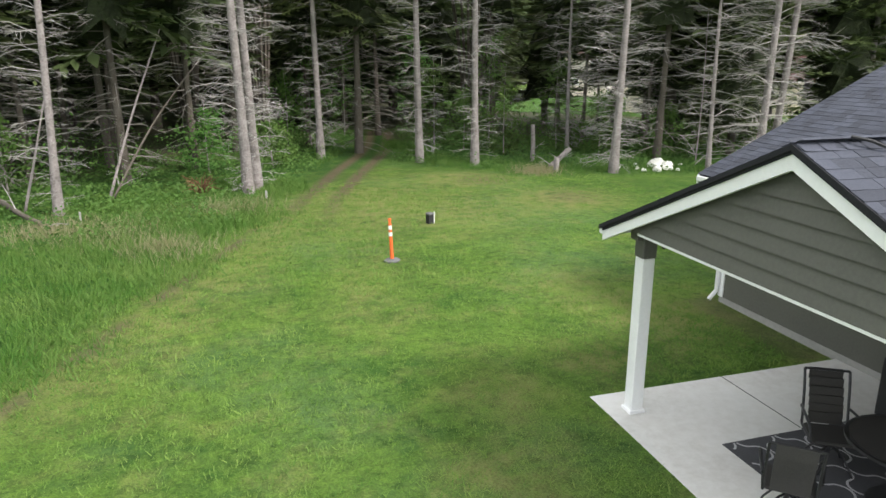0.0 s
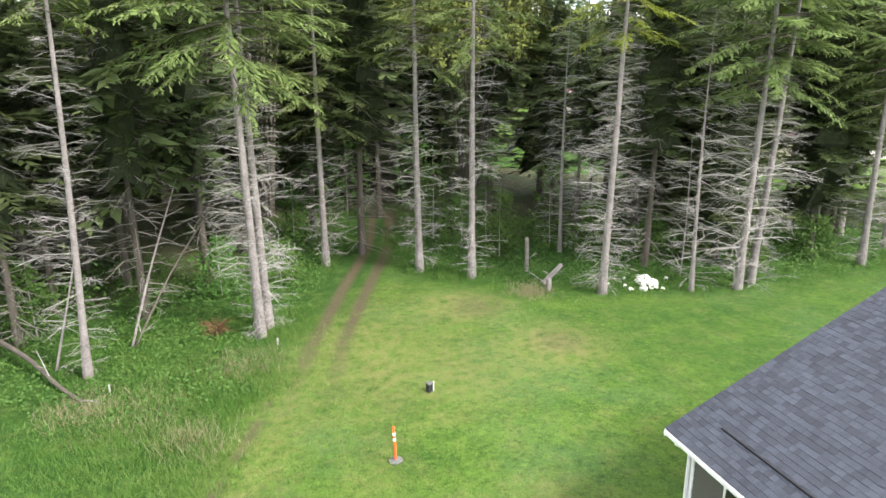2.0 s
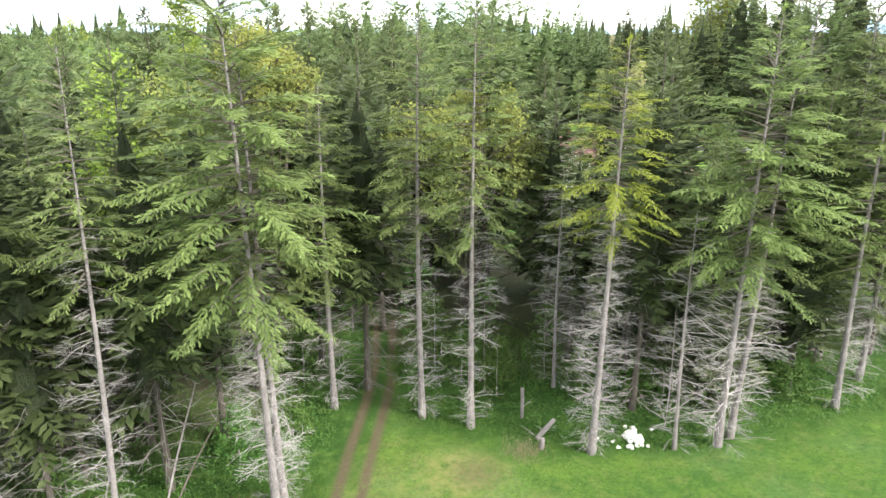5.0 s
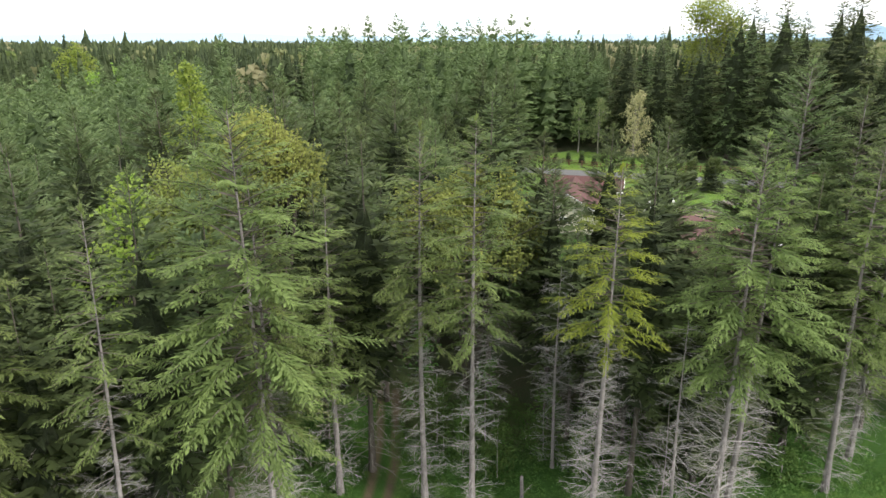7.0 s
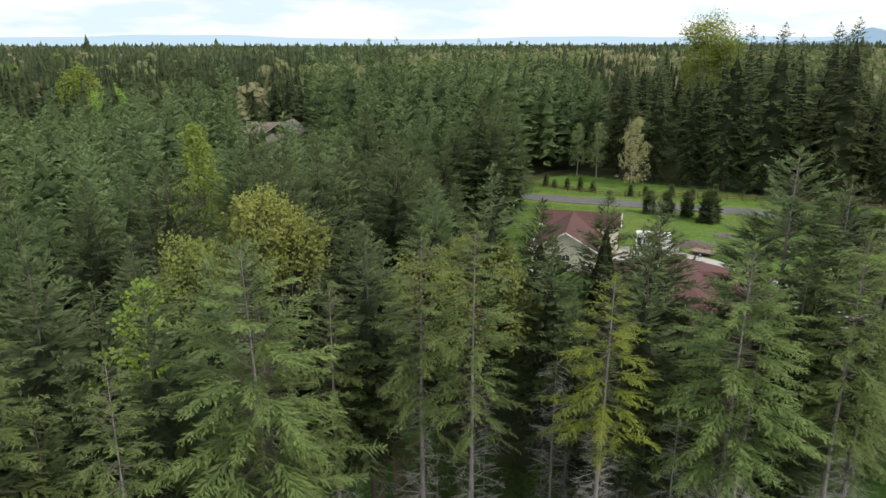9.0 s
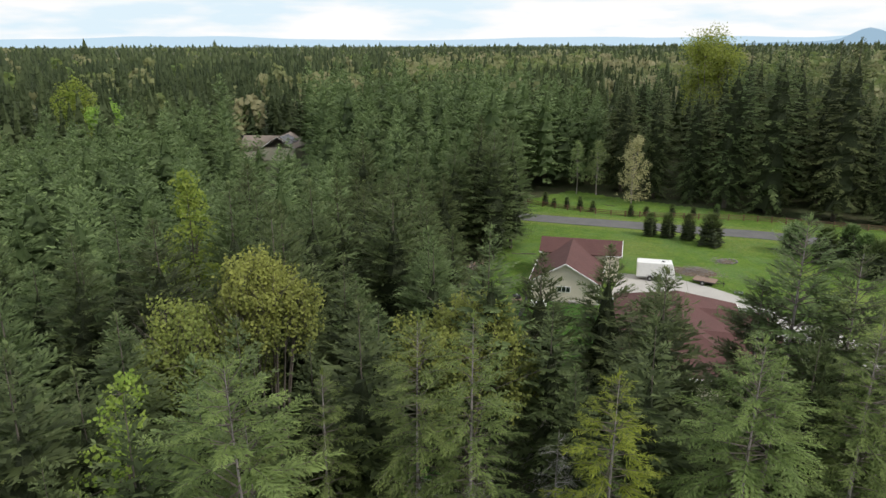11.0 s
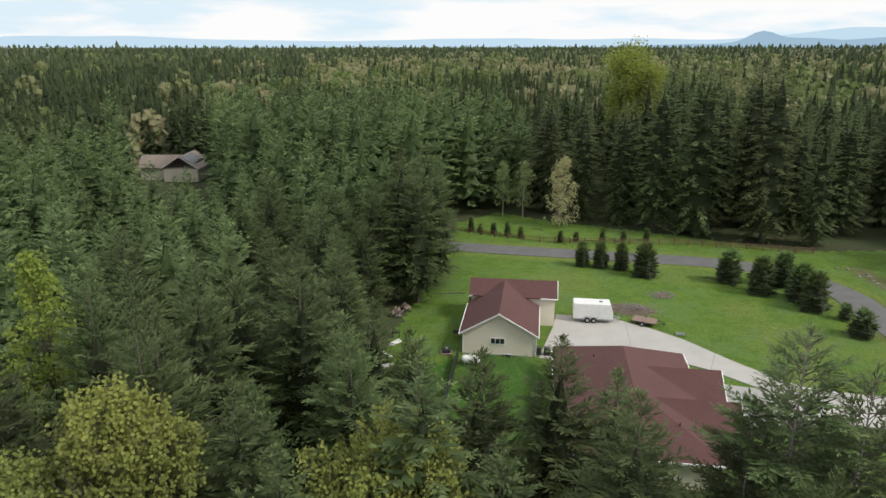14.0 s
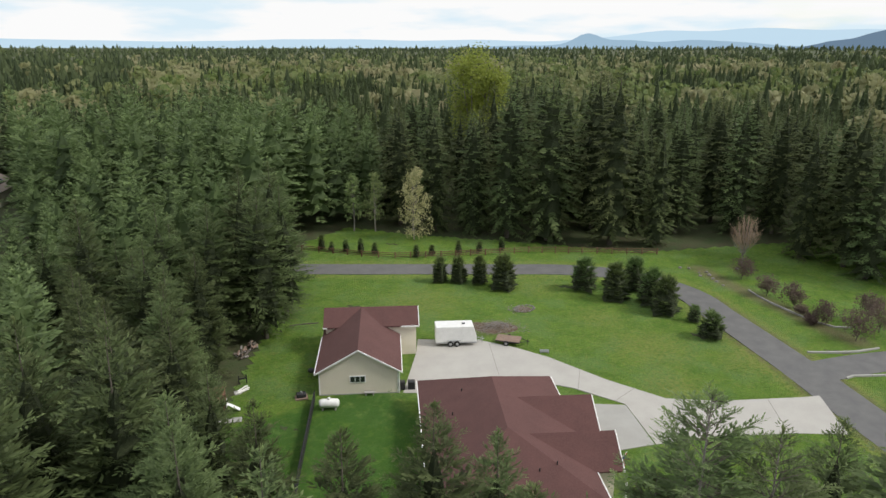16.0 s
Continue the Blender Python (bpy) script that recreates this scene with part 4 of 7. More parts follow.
def house_red():
    h = thing("house", "cream single-storey house with a broad brown-red hip roof", "house", LOT_M)
    u0, u1, v0, v1, E, R = 10.2, 24.0, -23.4, -2.6, 2.75, 5.45
    c, k = (u0 + u1) / 2, (u1 - u0) / 2
    r = bmesh.new()
    slab3(r, [(u0, v0, E), (u1, v0, E), (c, v0 + k, R)], 0.15)
    slab3(r, [(u1, v0, E), (u1, v1, E), (c, v1 - k * 0.7, R), (c, v0 + k, R)], 0.15)
    slab3(r, [(u1, v1, E), (u0, v1, E), (c, v1 - k * 0.7, R)], 0.15)
    slab3(r, [(u0, v1, E), (u0, v0, E), (c, v0 + k, R), (c, v1 - k * 0.7, R)], 0.15)
    part("roof", r, SHINGLE_RED, h)
    part("wing_roof", gable_roof(bmesh.new(), 18.5, 26.0, -13.4, -7.0, 2.8, 4.7, "u"), SHINGLE_RED, h)
    part("wing_roof", gable_roof(bmesh.new(), 18.5, 26.2, -19.4, -13.6, 2.8, 4.75, "u"), SHINGLE_RED, h)
    w = bmesh.new()
    prism(w, [(10.6, -23.0), (23.6, -23.0), (23.6, -19.0), (25.6, -19.0), (25.6, -7.4), (23.6, -7.4), (23.6, -3.0), (10.6, -3.0)], 0, 2.66)
    part("wall", w, SIDING_CREAM, h)
    return h


garage()
house_red()


# ---------------------------------------------------------------- trees at the edge of the yard
def edge_tree(i, x, y, h, z0, r, lean, snag, material, label, bare=False, reach=1.9):
    rr = random.Random(300 + i)
    t = thing("fir_tree", label, "tree", pose(x, y, 0), "firs at the edge of the yard")
    part("trunk", trunk_mesh("edge_trunk", rr, h, (0.165 if x > -1 else 0.125) if h > 15 else 0.10, BARK, lean, 10, 10), BARK, t)
    n = int(snag * 14)
    for k in range(n):
        q = k / n
        z = 0.4 + (snag - 0.4) * q + rr.uniform(-0.1, 0.1)
        L = reach * rr.uniform(0.3, 1.0) * (0.55 + 0.45 * math.sin(math.pi * min(1, q * 0.8 + 0.2)))
        m = pose(lean * z, 0, z, 0, rr.uniform(-16, 14) + (18 if reach > 3 else 0), rr.uniform(0, 360)) @ pose(0, 0, 0, rr.uniform(-40, 40)) @ Matrix.Diagonal((L, L, L, 1))
        part("branch", rr.choice(DEAD_LIMBS), TWIG, t, at=m)
    if not bare:
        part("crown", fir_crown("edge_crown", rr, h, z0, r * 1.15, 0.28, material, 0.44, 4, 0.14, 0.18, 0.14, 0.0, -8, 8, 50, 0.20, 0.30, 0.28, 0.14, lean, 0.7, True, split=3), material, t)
    return t


GREY = "grey-barked fir with dead lower branches and green crown"
for i, (x, y, h, z0, r, lean, snag) in enumerate((
        (0.4, 24.45, 21.8, 9.3, 4.4, -0.025, 11.0), (0.72, 25.3, 19.5, 9.5, 2.6, -0.02, 11.0), (-5.2, 22.8, 19.0, 11.5, 2.3, 0.03, 13.0),
        (8.1, 30.4, 20.2, 10.0, 3.1, 0.0, 12.0), (10.2, 28.8, 20.6, 10.3, 2.9, 0.0, 12.5), (3.9, 32.6, 17.0, 7.0, 2.7, 0.0, 7.0),
        (21.0, 23.8, 20.0, 8.8, 4.0, 0.02, 9.5), (22.0, 24.2, 18.5, 9.4, 3.0, 0.05, 9.5), (29.3, 25.0, 19.5, 7.6, 3.2, 0.0, 7.5), (-11.5, 20.5, 19.0, 8.6, 3.2, 0.0, 9.0), (-9.5, 25.5, 20.0, 9.0, 3.0, 0.0, 9.0), (33, 27, 19.0, 5.0, 3.2, 0, 6))):
    edge_tree(i, x, y, h, z0, r, lean, snag, NEEDLE_OLIVE, GREY, reach=2.9 if 20 < x < 22 else 1.55 if x < -5 else 1.9)
edge_tree(40, 14.9, 25.0, 18.8, 11.0, 3.0, 0.02, 12.0, NEEDLE_GOLD, "grey-barked fir with golden-green crown")
edge_tree(41, 15.3, 25.6, 15.0, 11.5, 1.6, 0.02, 11.0, NEEDLE_OLIVE, GREY)
edge_tree(42, 18.85, 24.15, 11.8, 9.0, 1.6, -0.015, 11.5, NEEDLE_OLIVE, "bare dead fir with lichen-grey twigs", True)
edge_tree(43, 16.0, 31.4, 12.3, 9.0, 1.4, 0.0, 12.0, NEEDLE_OLIVE, "bare slender dead trunk", True)

# ---------------------------------------------------------------- broadleaf trees
def leafy_tree(seed, name, label, x, y, h, z0, r, material, clumps=230, leaves=9, size=0.32, bark=BARK_DARK, r0=0.16, group="", lobes=7, fork=0.35, column=False, spread=0.8, single=False):
    rr = random.Random(seed)
    t = thing(name, label, "tree", pose(x, y, 0), group)
    me, centres = leafy_mesh(name + "_crown", rr, h, z0, r, clumps, leaves, size, material, lobes, column, spread)
    part("trunk", trunk_mesh(name + "_stem", rr, h * 0.92, r0, bark, sides=6, knots=5) if single else limbs_mesh(name + "_limbs", rr, h, centres, r0, bark, fork), bark, t)
    part("crown", me, material, t)
    return t


def maple(seed, label, x, y, h, r, tall, shoots, gold):
    """A many-stemmed maple: a dome of upright shoots set with small hanging leaves over bare brown limbs."""
    rr = random.Random(seed)
    t = thing("maple_tree", label, "tree", pose(x, y, 0), "maples among the firs")
    wood, crown, cz = Soup(), Soup(), h - tall
    for i in range(11):
        a, d = 6.2832 * i / 11 + rr.uniform(-0.3, 0.3), r * rr.uniform(0.25, 0.75)
        tip = Vector((d * math.cos(a), d * math.sin(a), cz + tall * rr.uniform(0.1, 0.55)))
        wood.limb((0.25 * math.cos(a), 0.25 * math.sin(a), -0.2), tip, 0.13, 0.04, 5, (-0.1 * tip.x, -0.1 * tip.y, 0.4))
        for j in range(9):
            e = tip + Vector((rr.gauss(0, 0.28 * r), rr.gauss(0, 0.28 * r), rr.uniform(0.1, 0.5) * tall))
            wood.limb(tip * rr.uniform(0.75, 1.0), e, 0.03, 0.008, 3)
    for i in range(shoots):
        u, v = rr.uniform(-0.35, 1), rr.uniform(0, 6.2832)
        w = math.sqrt(1 - u * u)
        way = Vector((w * math.cos(v), w * math.sin(v), u))
        k = (0.80 + 0.42 * noise.noise(way * 1.9 + Vector((seed, 0, 0)))) * (rr.random() ** 0.4 * 0.5 + 0.5)
        p = Vector((way.x * r * k, way.y * r * k, cz + way.z * tall * k))
        up = Vector((0.35 * way.x + rr.gauss(0, 0.15), 0.35 * way.y + rr.gauss(0, 0.15), 1)).normalized() * rr.uniform(0.5, 1.2)
        wood.limb(p - up * 0.5, p + up * 0.85, 0.012, 0.005, 3)
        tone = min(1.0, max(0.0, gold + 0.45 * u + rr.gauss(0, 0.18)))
        for j in range(9):
            q = p + up * (0.05 + 0.95 * j / 8) + Vector((rr.gauss(0, 0.10), rr.gauss(0, 0.10), 0))
            e = Vector((rr.uniform(-1, 1), rr.uniform(-1, 1), rr.uniform(-0.9, 0.5))).normalized() * rr.uniform(0.15, 0.27)
            o = e.orthogonal().normalized() * e.length * 0.40
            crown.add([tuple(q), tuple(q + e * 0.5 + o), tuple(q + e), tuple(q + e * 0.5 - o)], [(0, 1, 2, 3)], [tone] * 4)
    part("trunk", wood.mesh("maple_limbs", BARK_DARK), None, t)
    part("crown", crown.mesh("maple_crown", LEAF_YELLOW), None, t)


maple(501, "spring maple with golden yellow-green leaves", 1.8, 44.4, 19.3, 3.6, 4.4, 1300, 0.34)
maple(502, "spring maple with olive leaves over brown twigs", -2.3, 44.6, 17.2, 4.6, 5.2, 1500, 0.05)
maple(503, "broad spring maple with yellow leaves on upright shoots", 14.4, 41.6, 16.4, 5.8, 5.6, 1900, 0.25)
leafy_tree(504, "alder_tree", "young alder with fresh green leaves", -5.0, 31.8, 19.0, 9.0, 2.2, LEAF_LIME, 170, 12, 0.2, column=True)
leafy_tree(505, "alder_tree", "tall lime-green alder among the firs", -3.3, 61.7, 22.6, 8.5, 3.0, LEAF_LIME, 300, 12, 0.28, column=True, lobes=9)
BIRCH = "slender white-stemmed birch with thin leaves"
leafy_tree(506, "birch_tree", BIRCH, 71.3, 135.0, 12.0, 3.5, 2.2, LEAF_BIRCH, 150, 12, 0.28, BARK, 0.13, "birches beyond the road", column=True)
leafy_tree(507, "birch_tree", BIRCH, 74.6, 132.3, 12.6, 3.5, 2.4, LEAF_BIRCH, 150, 12, 0.28, BARK, 0.13, "birches beyond the road", column=True)
leafy_tree(508, "blossom_tree", "pale cream blossoming tree on the lawn", 77.5, 123.0, 14.2, 1.6, 3.3, LEAF_PALE, 330, 12, 0.28, BARK, 0.14, column=True, lobes=9)
leafy_tree(509, "cottonwood_tree", "tall rounded yellow-green cottonwood behind the spruces", 117, 154, 34.5, 9, 8.2, LEAF_OLIVE, 2000, 8, 0.55, BARK, 0.5, lobes=13, spread=1.6)


def bare_maple(x, y, h):
    """A vase of fine upright tan twigs on a pale stem."""
    rr, wood, fine = random.Random(510), Soup(), Soup()
    t = thing("maple_tree", "bare young maple with fine tan upright twigs", "tree", pose(x, y, 0))
    wood.limb((0, 0, -0.1), (0.05, 0, 0.30 * h), 0.13, 0.09, 6)
    for i in range(26):
        a, d = 2.4 * i, 0.21 * h * math.sqrt((i + 0.5) / 26)
        base = Vector((0, 0, h * rr.uniform(0.14, 0.30)))
        tip = Vector((d * math.cos(a), d * math.sin(a), h * (0.84 - 0.38 * (i + 0.5) / 26) * rr.uniform(0.9, 1.05)))
        wood.limb(base, tip, 0.045, 0.015, 4, (0.35 * tip.x, 0.35 * tip.y, 0))
        for j in range(26):
            q = base.lerp(tip, rr.uniform(0.3, 1.0)) + Vector((0.3 * tip.x, 0.3 * tip.y, 0)) * rr.uniform(0.2, 0.8)
            e = q + Vector((rr.gauss(0.3 * math.cos(a), 0.4), rr.gauss(0.3 * math.sin(a), 0.4), rr.uniform(0.5, 1.3)))
            fine.limb(q, e, 0.022, 0.008, 3)
    part("trunk", wood.mesh("bare_trunk", BARK), None, t)
    part("twig_crown", fine.mesh("bare_twigs", PALE_TWIG), None, t)


PALE_TWIG = surface("tan_twigs", (0.36, 0.26, 0.185), (0.27, 0.19, 0.135), (0.42, 0.32, 0.24), 1.0, 12, 0.9, bump=0)
bare_maple(113, 77.5, 10.2)

# ---------------------------------------------------------------- the forest
WOOD_A = [(-22, 21), (-14, 23), (-3, 27), (2, 33), (6, 39.5), (10, 39.5), (12, 32), (16, 29), (24, 27), (40, 27.5), (60, 25), (44, 36), (36, 44), (28, 52), (20, 60), (21, 72), (23.5, 78), (29, 86), (33, 92), (40, 103), (50, 117), (30, 132), (-10, 170), (-70, 170), (-46, 100), (-30, 50)]
taken = [(0.4, 24.4), (-5.2, 22.8), (8.1, 30.4), (10.2, 28.8), (3.9, 32.6), (21, 23.8), (29.3, 25), (14.9, 25.0), (18.8, 24.1), (16, 31.4), (3, 44.5), (5, 42.5), (1, 46), (-2.1, 40.3), (14, 42.7), (12, 44), (16.5, 42), (-5, 31.8), (-2.9, 59.2), (-3, 56)]


KEEP_OFF = ((1.8, 44.4, 3.9), (-2.3, 44.6, 4.6), (14.4, 41.6, 4.8), (2.2, 40.5, 2.4), (12.0, 36.5, 3.4), (14, 37.0, 3.0), (-2.8, 38.5, 2.6), (117, 154, 12), (-3.3, 61.7, 3.0), (-2.7, 56.6, 3.0), (-2.3, 52.4, 2.4), (-5, 31.8, 2.6), (11.5, 206, 9), (-4, 224, 9))


def free(x, y, gap):
    return all((x - a) ** 2 + (y - b) ** 2 > r * r for a, b, r in KEEP_OFF) and all((x - a) ** 2 + (y - b) ** 2 > gap * gap for a, b in taken)


joined = []


def glade(x, y):
    """The opening in the woods in front of the far houses."""
    return 140 < y < 226 and abs(x - 2.0 - 0.046 * y) < 9 + 0.03 * (y - 140)


def plant(x, y, s, rr, protos, name, label, group, wide=1.04):
    taken.append((x, y))
    kind = rr.choice(protos)
    high = s * 18.8 / kind[0][1].vertices[-1].co.z if protos is not SPRUCE else s
    set_tree(kind, name, label, "tree", scaled(x, y, 0, rr.uniform(0, 360), wide * s * rr.uniform(0.9, 1.12), high), group)


def scatter(poly, gap, tries, protos, name, label, group, seed, smin=0.8, smax=1.1, limit=400, near=None, bar=None, tall=None):
    """Trees strewn over a plan outline; those past `near` go to the joined forest."""
    rr = random.Random(seed)
    xs, ys = [p[0] for p in poly], [p[1] for p in poly]
    n = 0
    for _ in range(tries):
        x, y = rr.uniform(min(xs), max(xs)), rr.uniform(min(ys), max(ys))
        if not inside(poly, x, y) or not free(x, y, gap) or (bar and bar(x, y)) or glade(x, y):
            continue
        s = rr.uniform(smin, smax) * (tall(x, y) if tall else 1.0) * (0.78 if 100 < y < 150 and -3 < x < 18 else 1.0)
        if near and not near(x, y):
            taken.append((x, y))
            joined.append((x, y, s, rr.uniform(0, 6.283), rr.randrange(3)))
        else:
            plant(x, y, s, rr, protos, name, label, group)
        n += 1
        if n >= limit:
            break


DEEP = "full green forest fir"
rr = random.Random(7)
for x, y, h in ((26.2, 44.4, 17.9), (21.4, 45.7, 17.4), (24.0, 34.6, 19.4), (29.6, 43.2, 15.6), (15.6, 40.9, 21.0), (18.85, 27.9, 19.6), (6.0, 34.2, 19.6), (15.2, 54.0, 17.6), (14.5, 50.2, 17.8), (14.4, 64.1, 20.1),
                (22.2, 88.2, 17.4), (3.6, 52.1, 20.9), (2.8, 49.0, 21.6), (6.45, 58.0, 21.3), (0.2, 57.5, 21.6), (-4.8, 50.6, 20.6), (1.9, 72.3, 20.4), (20.8, 76.0, 16.5), (43.4, 107.6, 20.2), (42.0, 101.0, 18.8), (37, 96, 20.0), (21.6, 79.4, 15.0), (22.8, 83.6, 16.0), (20.2, 75.0, 15.5), (19.4, 69.6, 16.0), (27.4, 89.6, 15.0), (31.5, 97.5, 18.0)):
    plant(x, y, h / 18.8, rr, SHADE_FIR if y < 42 and x != 24.0 else FIR, "fir_tree", DEEP, "firs of the forest", 1.1)
for x, y, h in ((30.9, 31.8, 22.6), (32.8, 29.8, 21.2), (29.4, 33.0, 18.6)):
    plant(x, y, h / 18.8, rr, OPEN_FIR, "fir_tree", "thin open-crowned fir with sparse branches", "firs of the forest")
for k, (x, y, h) in enumerate(((23, 28, 15), (24.5, 31, 14), (27, 30.5, 14), (26, 34.5, 12), (29.5, 28.5, 17.5), (31, 35, 12), (33.5, 31, 16.5), (36.5, 29.5, 17), (36, 34, 15), (34, 38, 10.5), (22.6, 35, 13), (21.6, 38.5, 11.5), (28.5, 38, 11),
                                (40, 32, 15), (38, 38, 12), (31, 41, 9.5), (25.5, 37, 11), (41, 37, 11), (20.6, 31.5, 14), (18.2, 34, 14.5))):
    plant(x, y, h / 18.8, rr, SHADE_FIR if k % 4 else FIR, "fir_tree", "bushy young fir behind the forest edge", "firs behind the forest edge")
RIM = [(-40, 18), (-14, 24), (-3, 28), (2, 34), (6, 41), (10, 41), (12, 33), (16, 30), (24, 27.5), (46, 28), (40, 30), (26, 33), (20, 40), (10, 46), (4, 46), (-5, 40), (-16, 36), (-40, 32)]
scatter(RIM, 3.2, 2500, SHADE_FIR, "fir_tree", "shaded fir with bare grey lower branches", "firs behind the forest edge", 20, 0.85, 1.05, limit=70)
scatter(WOOD_A, 4.9, 14000, FIR, "fir_tree", DEEP, "firs of the forest", 21, 0.72, 1.12, 560, lambda x, y: y < 66 or (x > 13 and y < 104), lambda x, y: x > 21 and 33 < y < 66)
WOOD_B = [(80, 127), (86, 120), (96, 108), (106, 95), (113, 93), (119, 96), (132, 84), (128, 78), (150, 73), (170, 100), (140, 150), (110, 170), (84, 150)]
scatter(WOOD_B, 7.0, 6000, SPRUCE, "spruce_tree", "tall dark green spruce", "tall spruces beyond the road", 22, 0.86, 1.03, 110, tall=lambda x, y: 1.0 if 40 < math.degrees(math.atan2(x - 7.6, y - 18.3)) < 50.5 else 0.78)
WOOD_C = [(50, 123), (58, 137), (72, 142), (82, 132), (90, 150), (70, 190), (20, 200), (-10, 172), (30, 134)]
scatter(WOOD_C, 5.6, 4000, FIR, "fir_tree", DEEP, "firs of the forest", 23, 0.95, 1.5, 190, lambda x, y: False)
WOOD_D = [(118, 64), (126, 76), (150, 72), (175, 60), (170, 20), (140, 30)]
scatter(WOOD_D, 5.5, 1500, SPRUCE, "spruce_tree", "tall dark green spruce", "tall spruces beyond the road", 24, 0.7, 0.95, 30)


def joined_firs():
    V, F, T, base = [], [], [], 0
    src = []
    for me in LOW_FIR:
        co = np.empty(len(me.vertices) * 3)
        me.vertices.foreach_get("co", co)
        tp = np.empty(len(me.vertices))
        me.attributes["tip"].data.foreach_get("value", tp)
        src.append((co.reshape(-1, 3), [tuple(p.vertices) for p in me.polygons], tp))
    for x, y, s, a, k in joined:
        co, fs, tp = src[k]
        c, sn = math.cos(a), math.sin(a)
        V.append(np.stack([x + 1.06 * s * (c * co[:, 0] - sn * co[:, 1]), y + 1.06 * s * (sn * co[:, 0] + c * co[:, 1]), s * co[:, 2]], 1))
        F += [tuple(i + base for i in f) for f in fs]
        T.append(np.clip(tp * (0.45 + 0.95 * ((x * 12.9898 + y * 78.233) % 1.0)) + 0.08, 0, 1))
        base += len(co)
    me = mesh_of("forest", np.concatenate(V), F, NEEDLE, np.concatenate(T))
    return tagged(new("forest", me), "deeper forest of green firs", "forest", kind="stuff")


joined_firs()


# ---------------------------------------------------------------- far woods
FAR_NEEDLE = foliage("far_conifers", (0.043, 0.064, 0.029), (0.076, 0.104, 0.045), (0.13, 0.166, 0.07), 0.0, 0.0)
FAR_LEAF = foliage("far_broadleaves", (0.098, 0.148, 0.042), (0.165, 0.205, 0.060), (0.28, 0.265, 0.145), 0.0, 0.0)
VALLEY = [(75, 260), (120, 215), (190, 190), (260, 130), (420, 160), (700, 330), (1100, 640), (800, 1300), (300, 1300), (120, 560)]


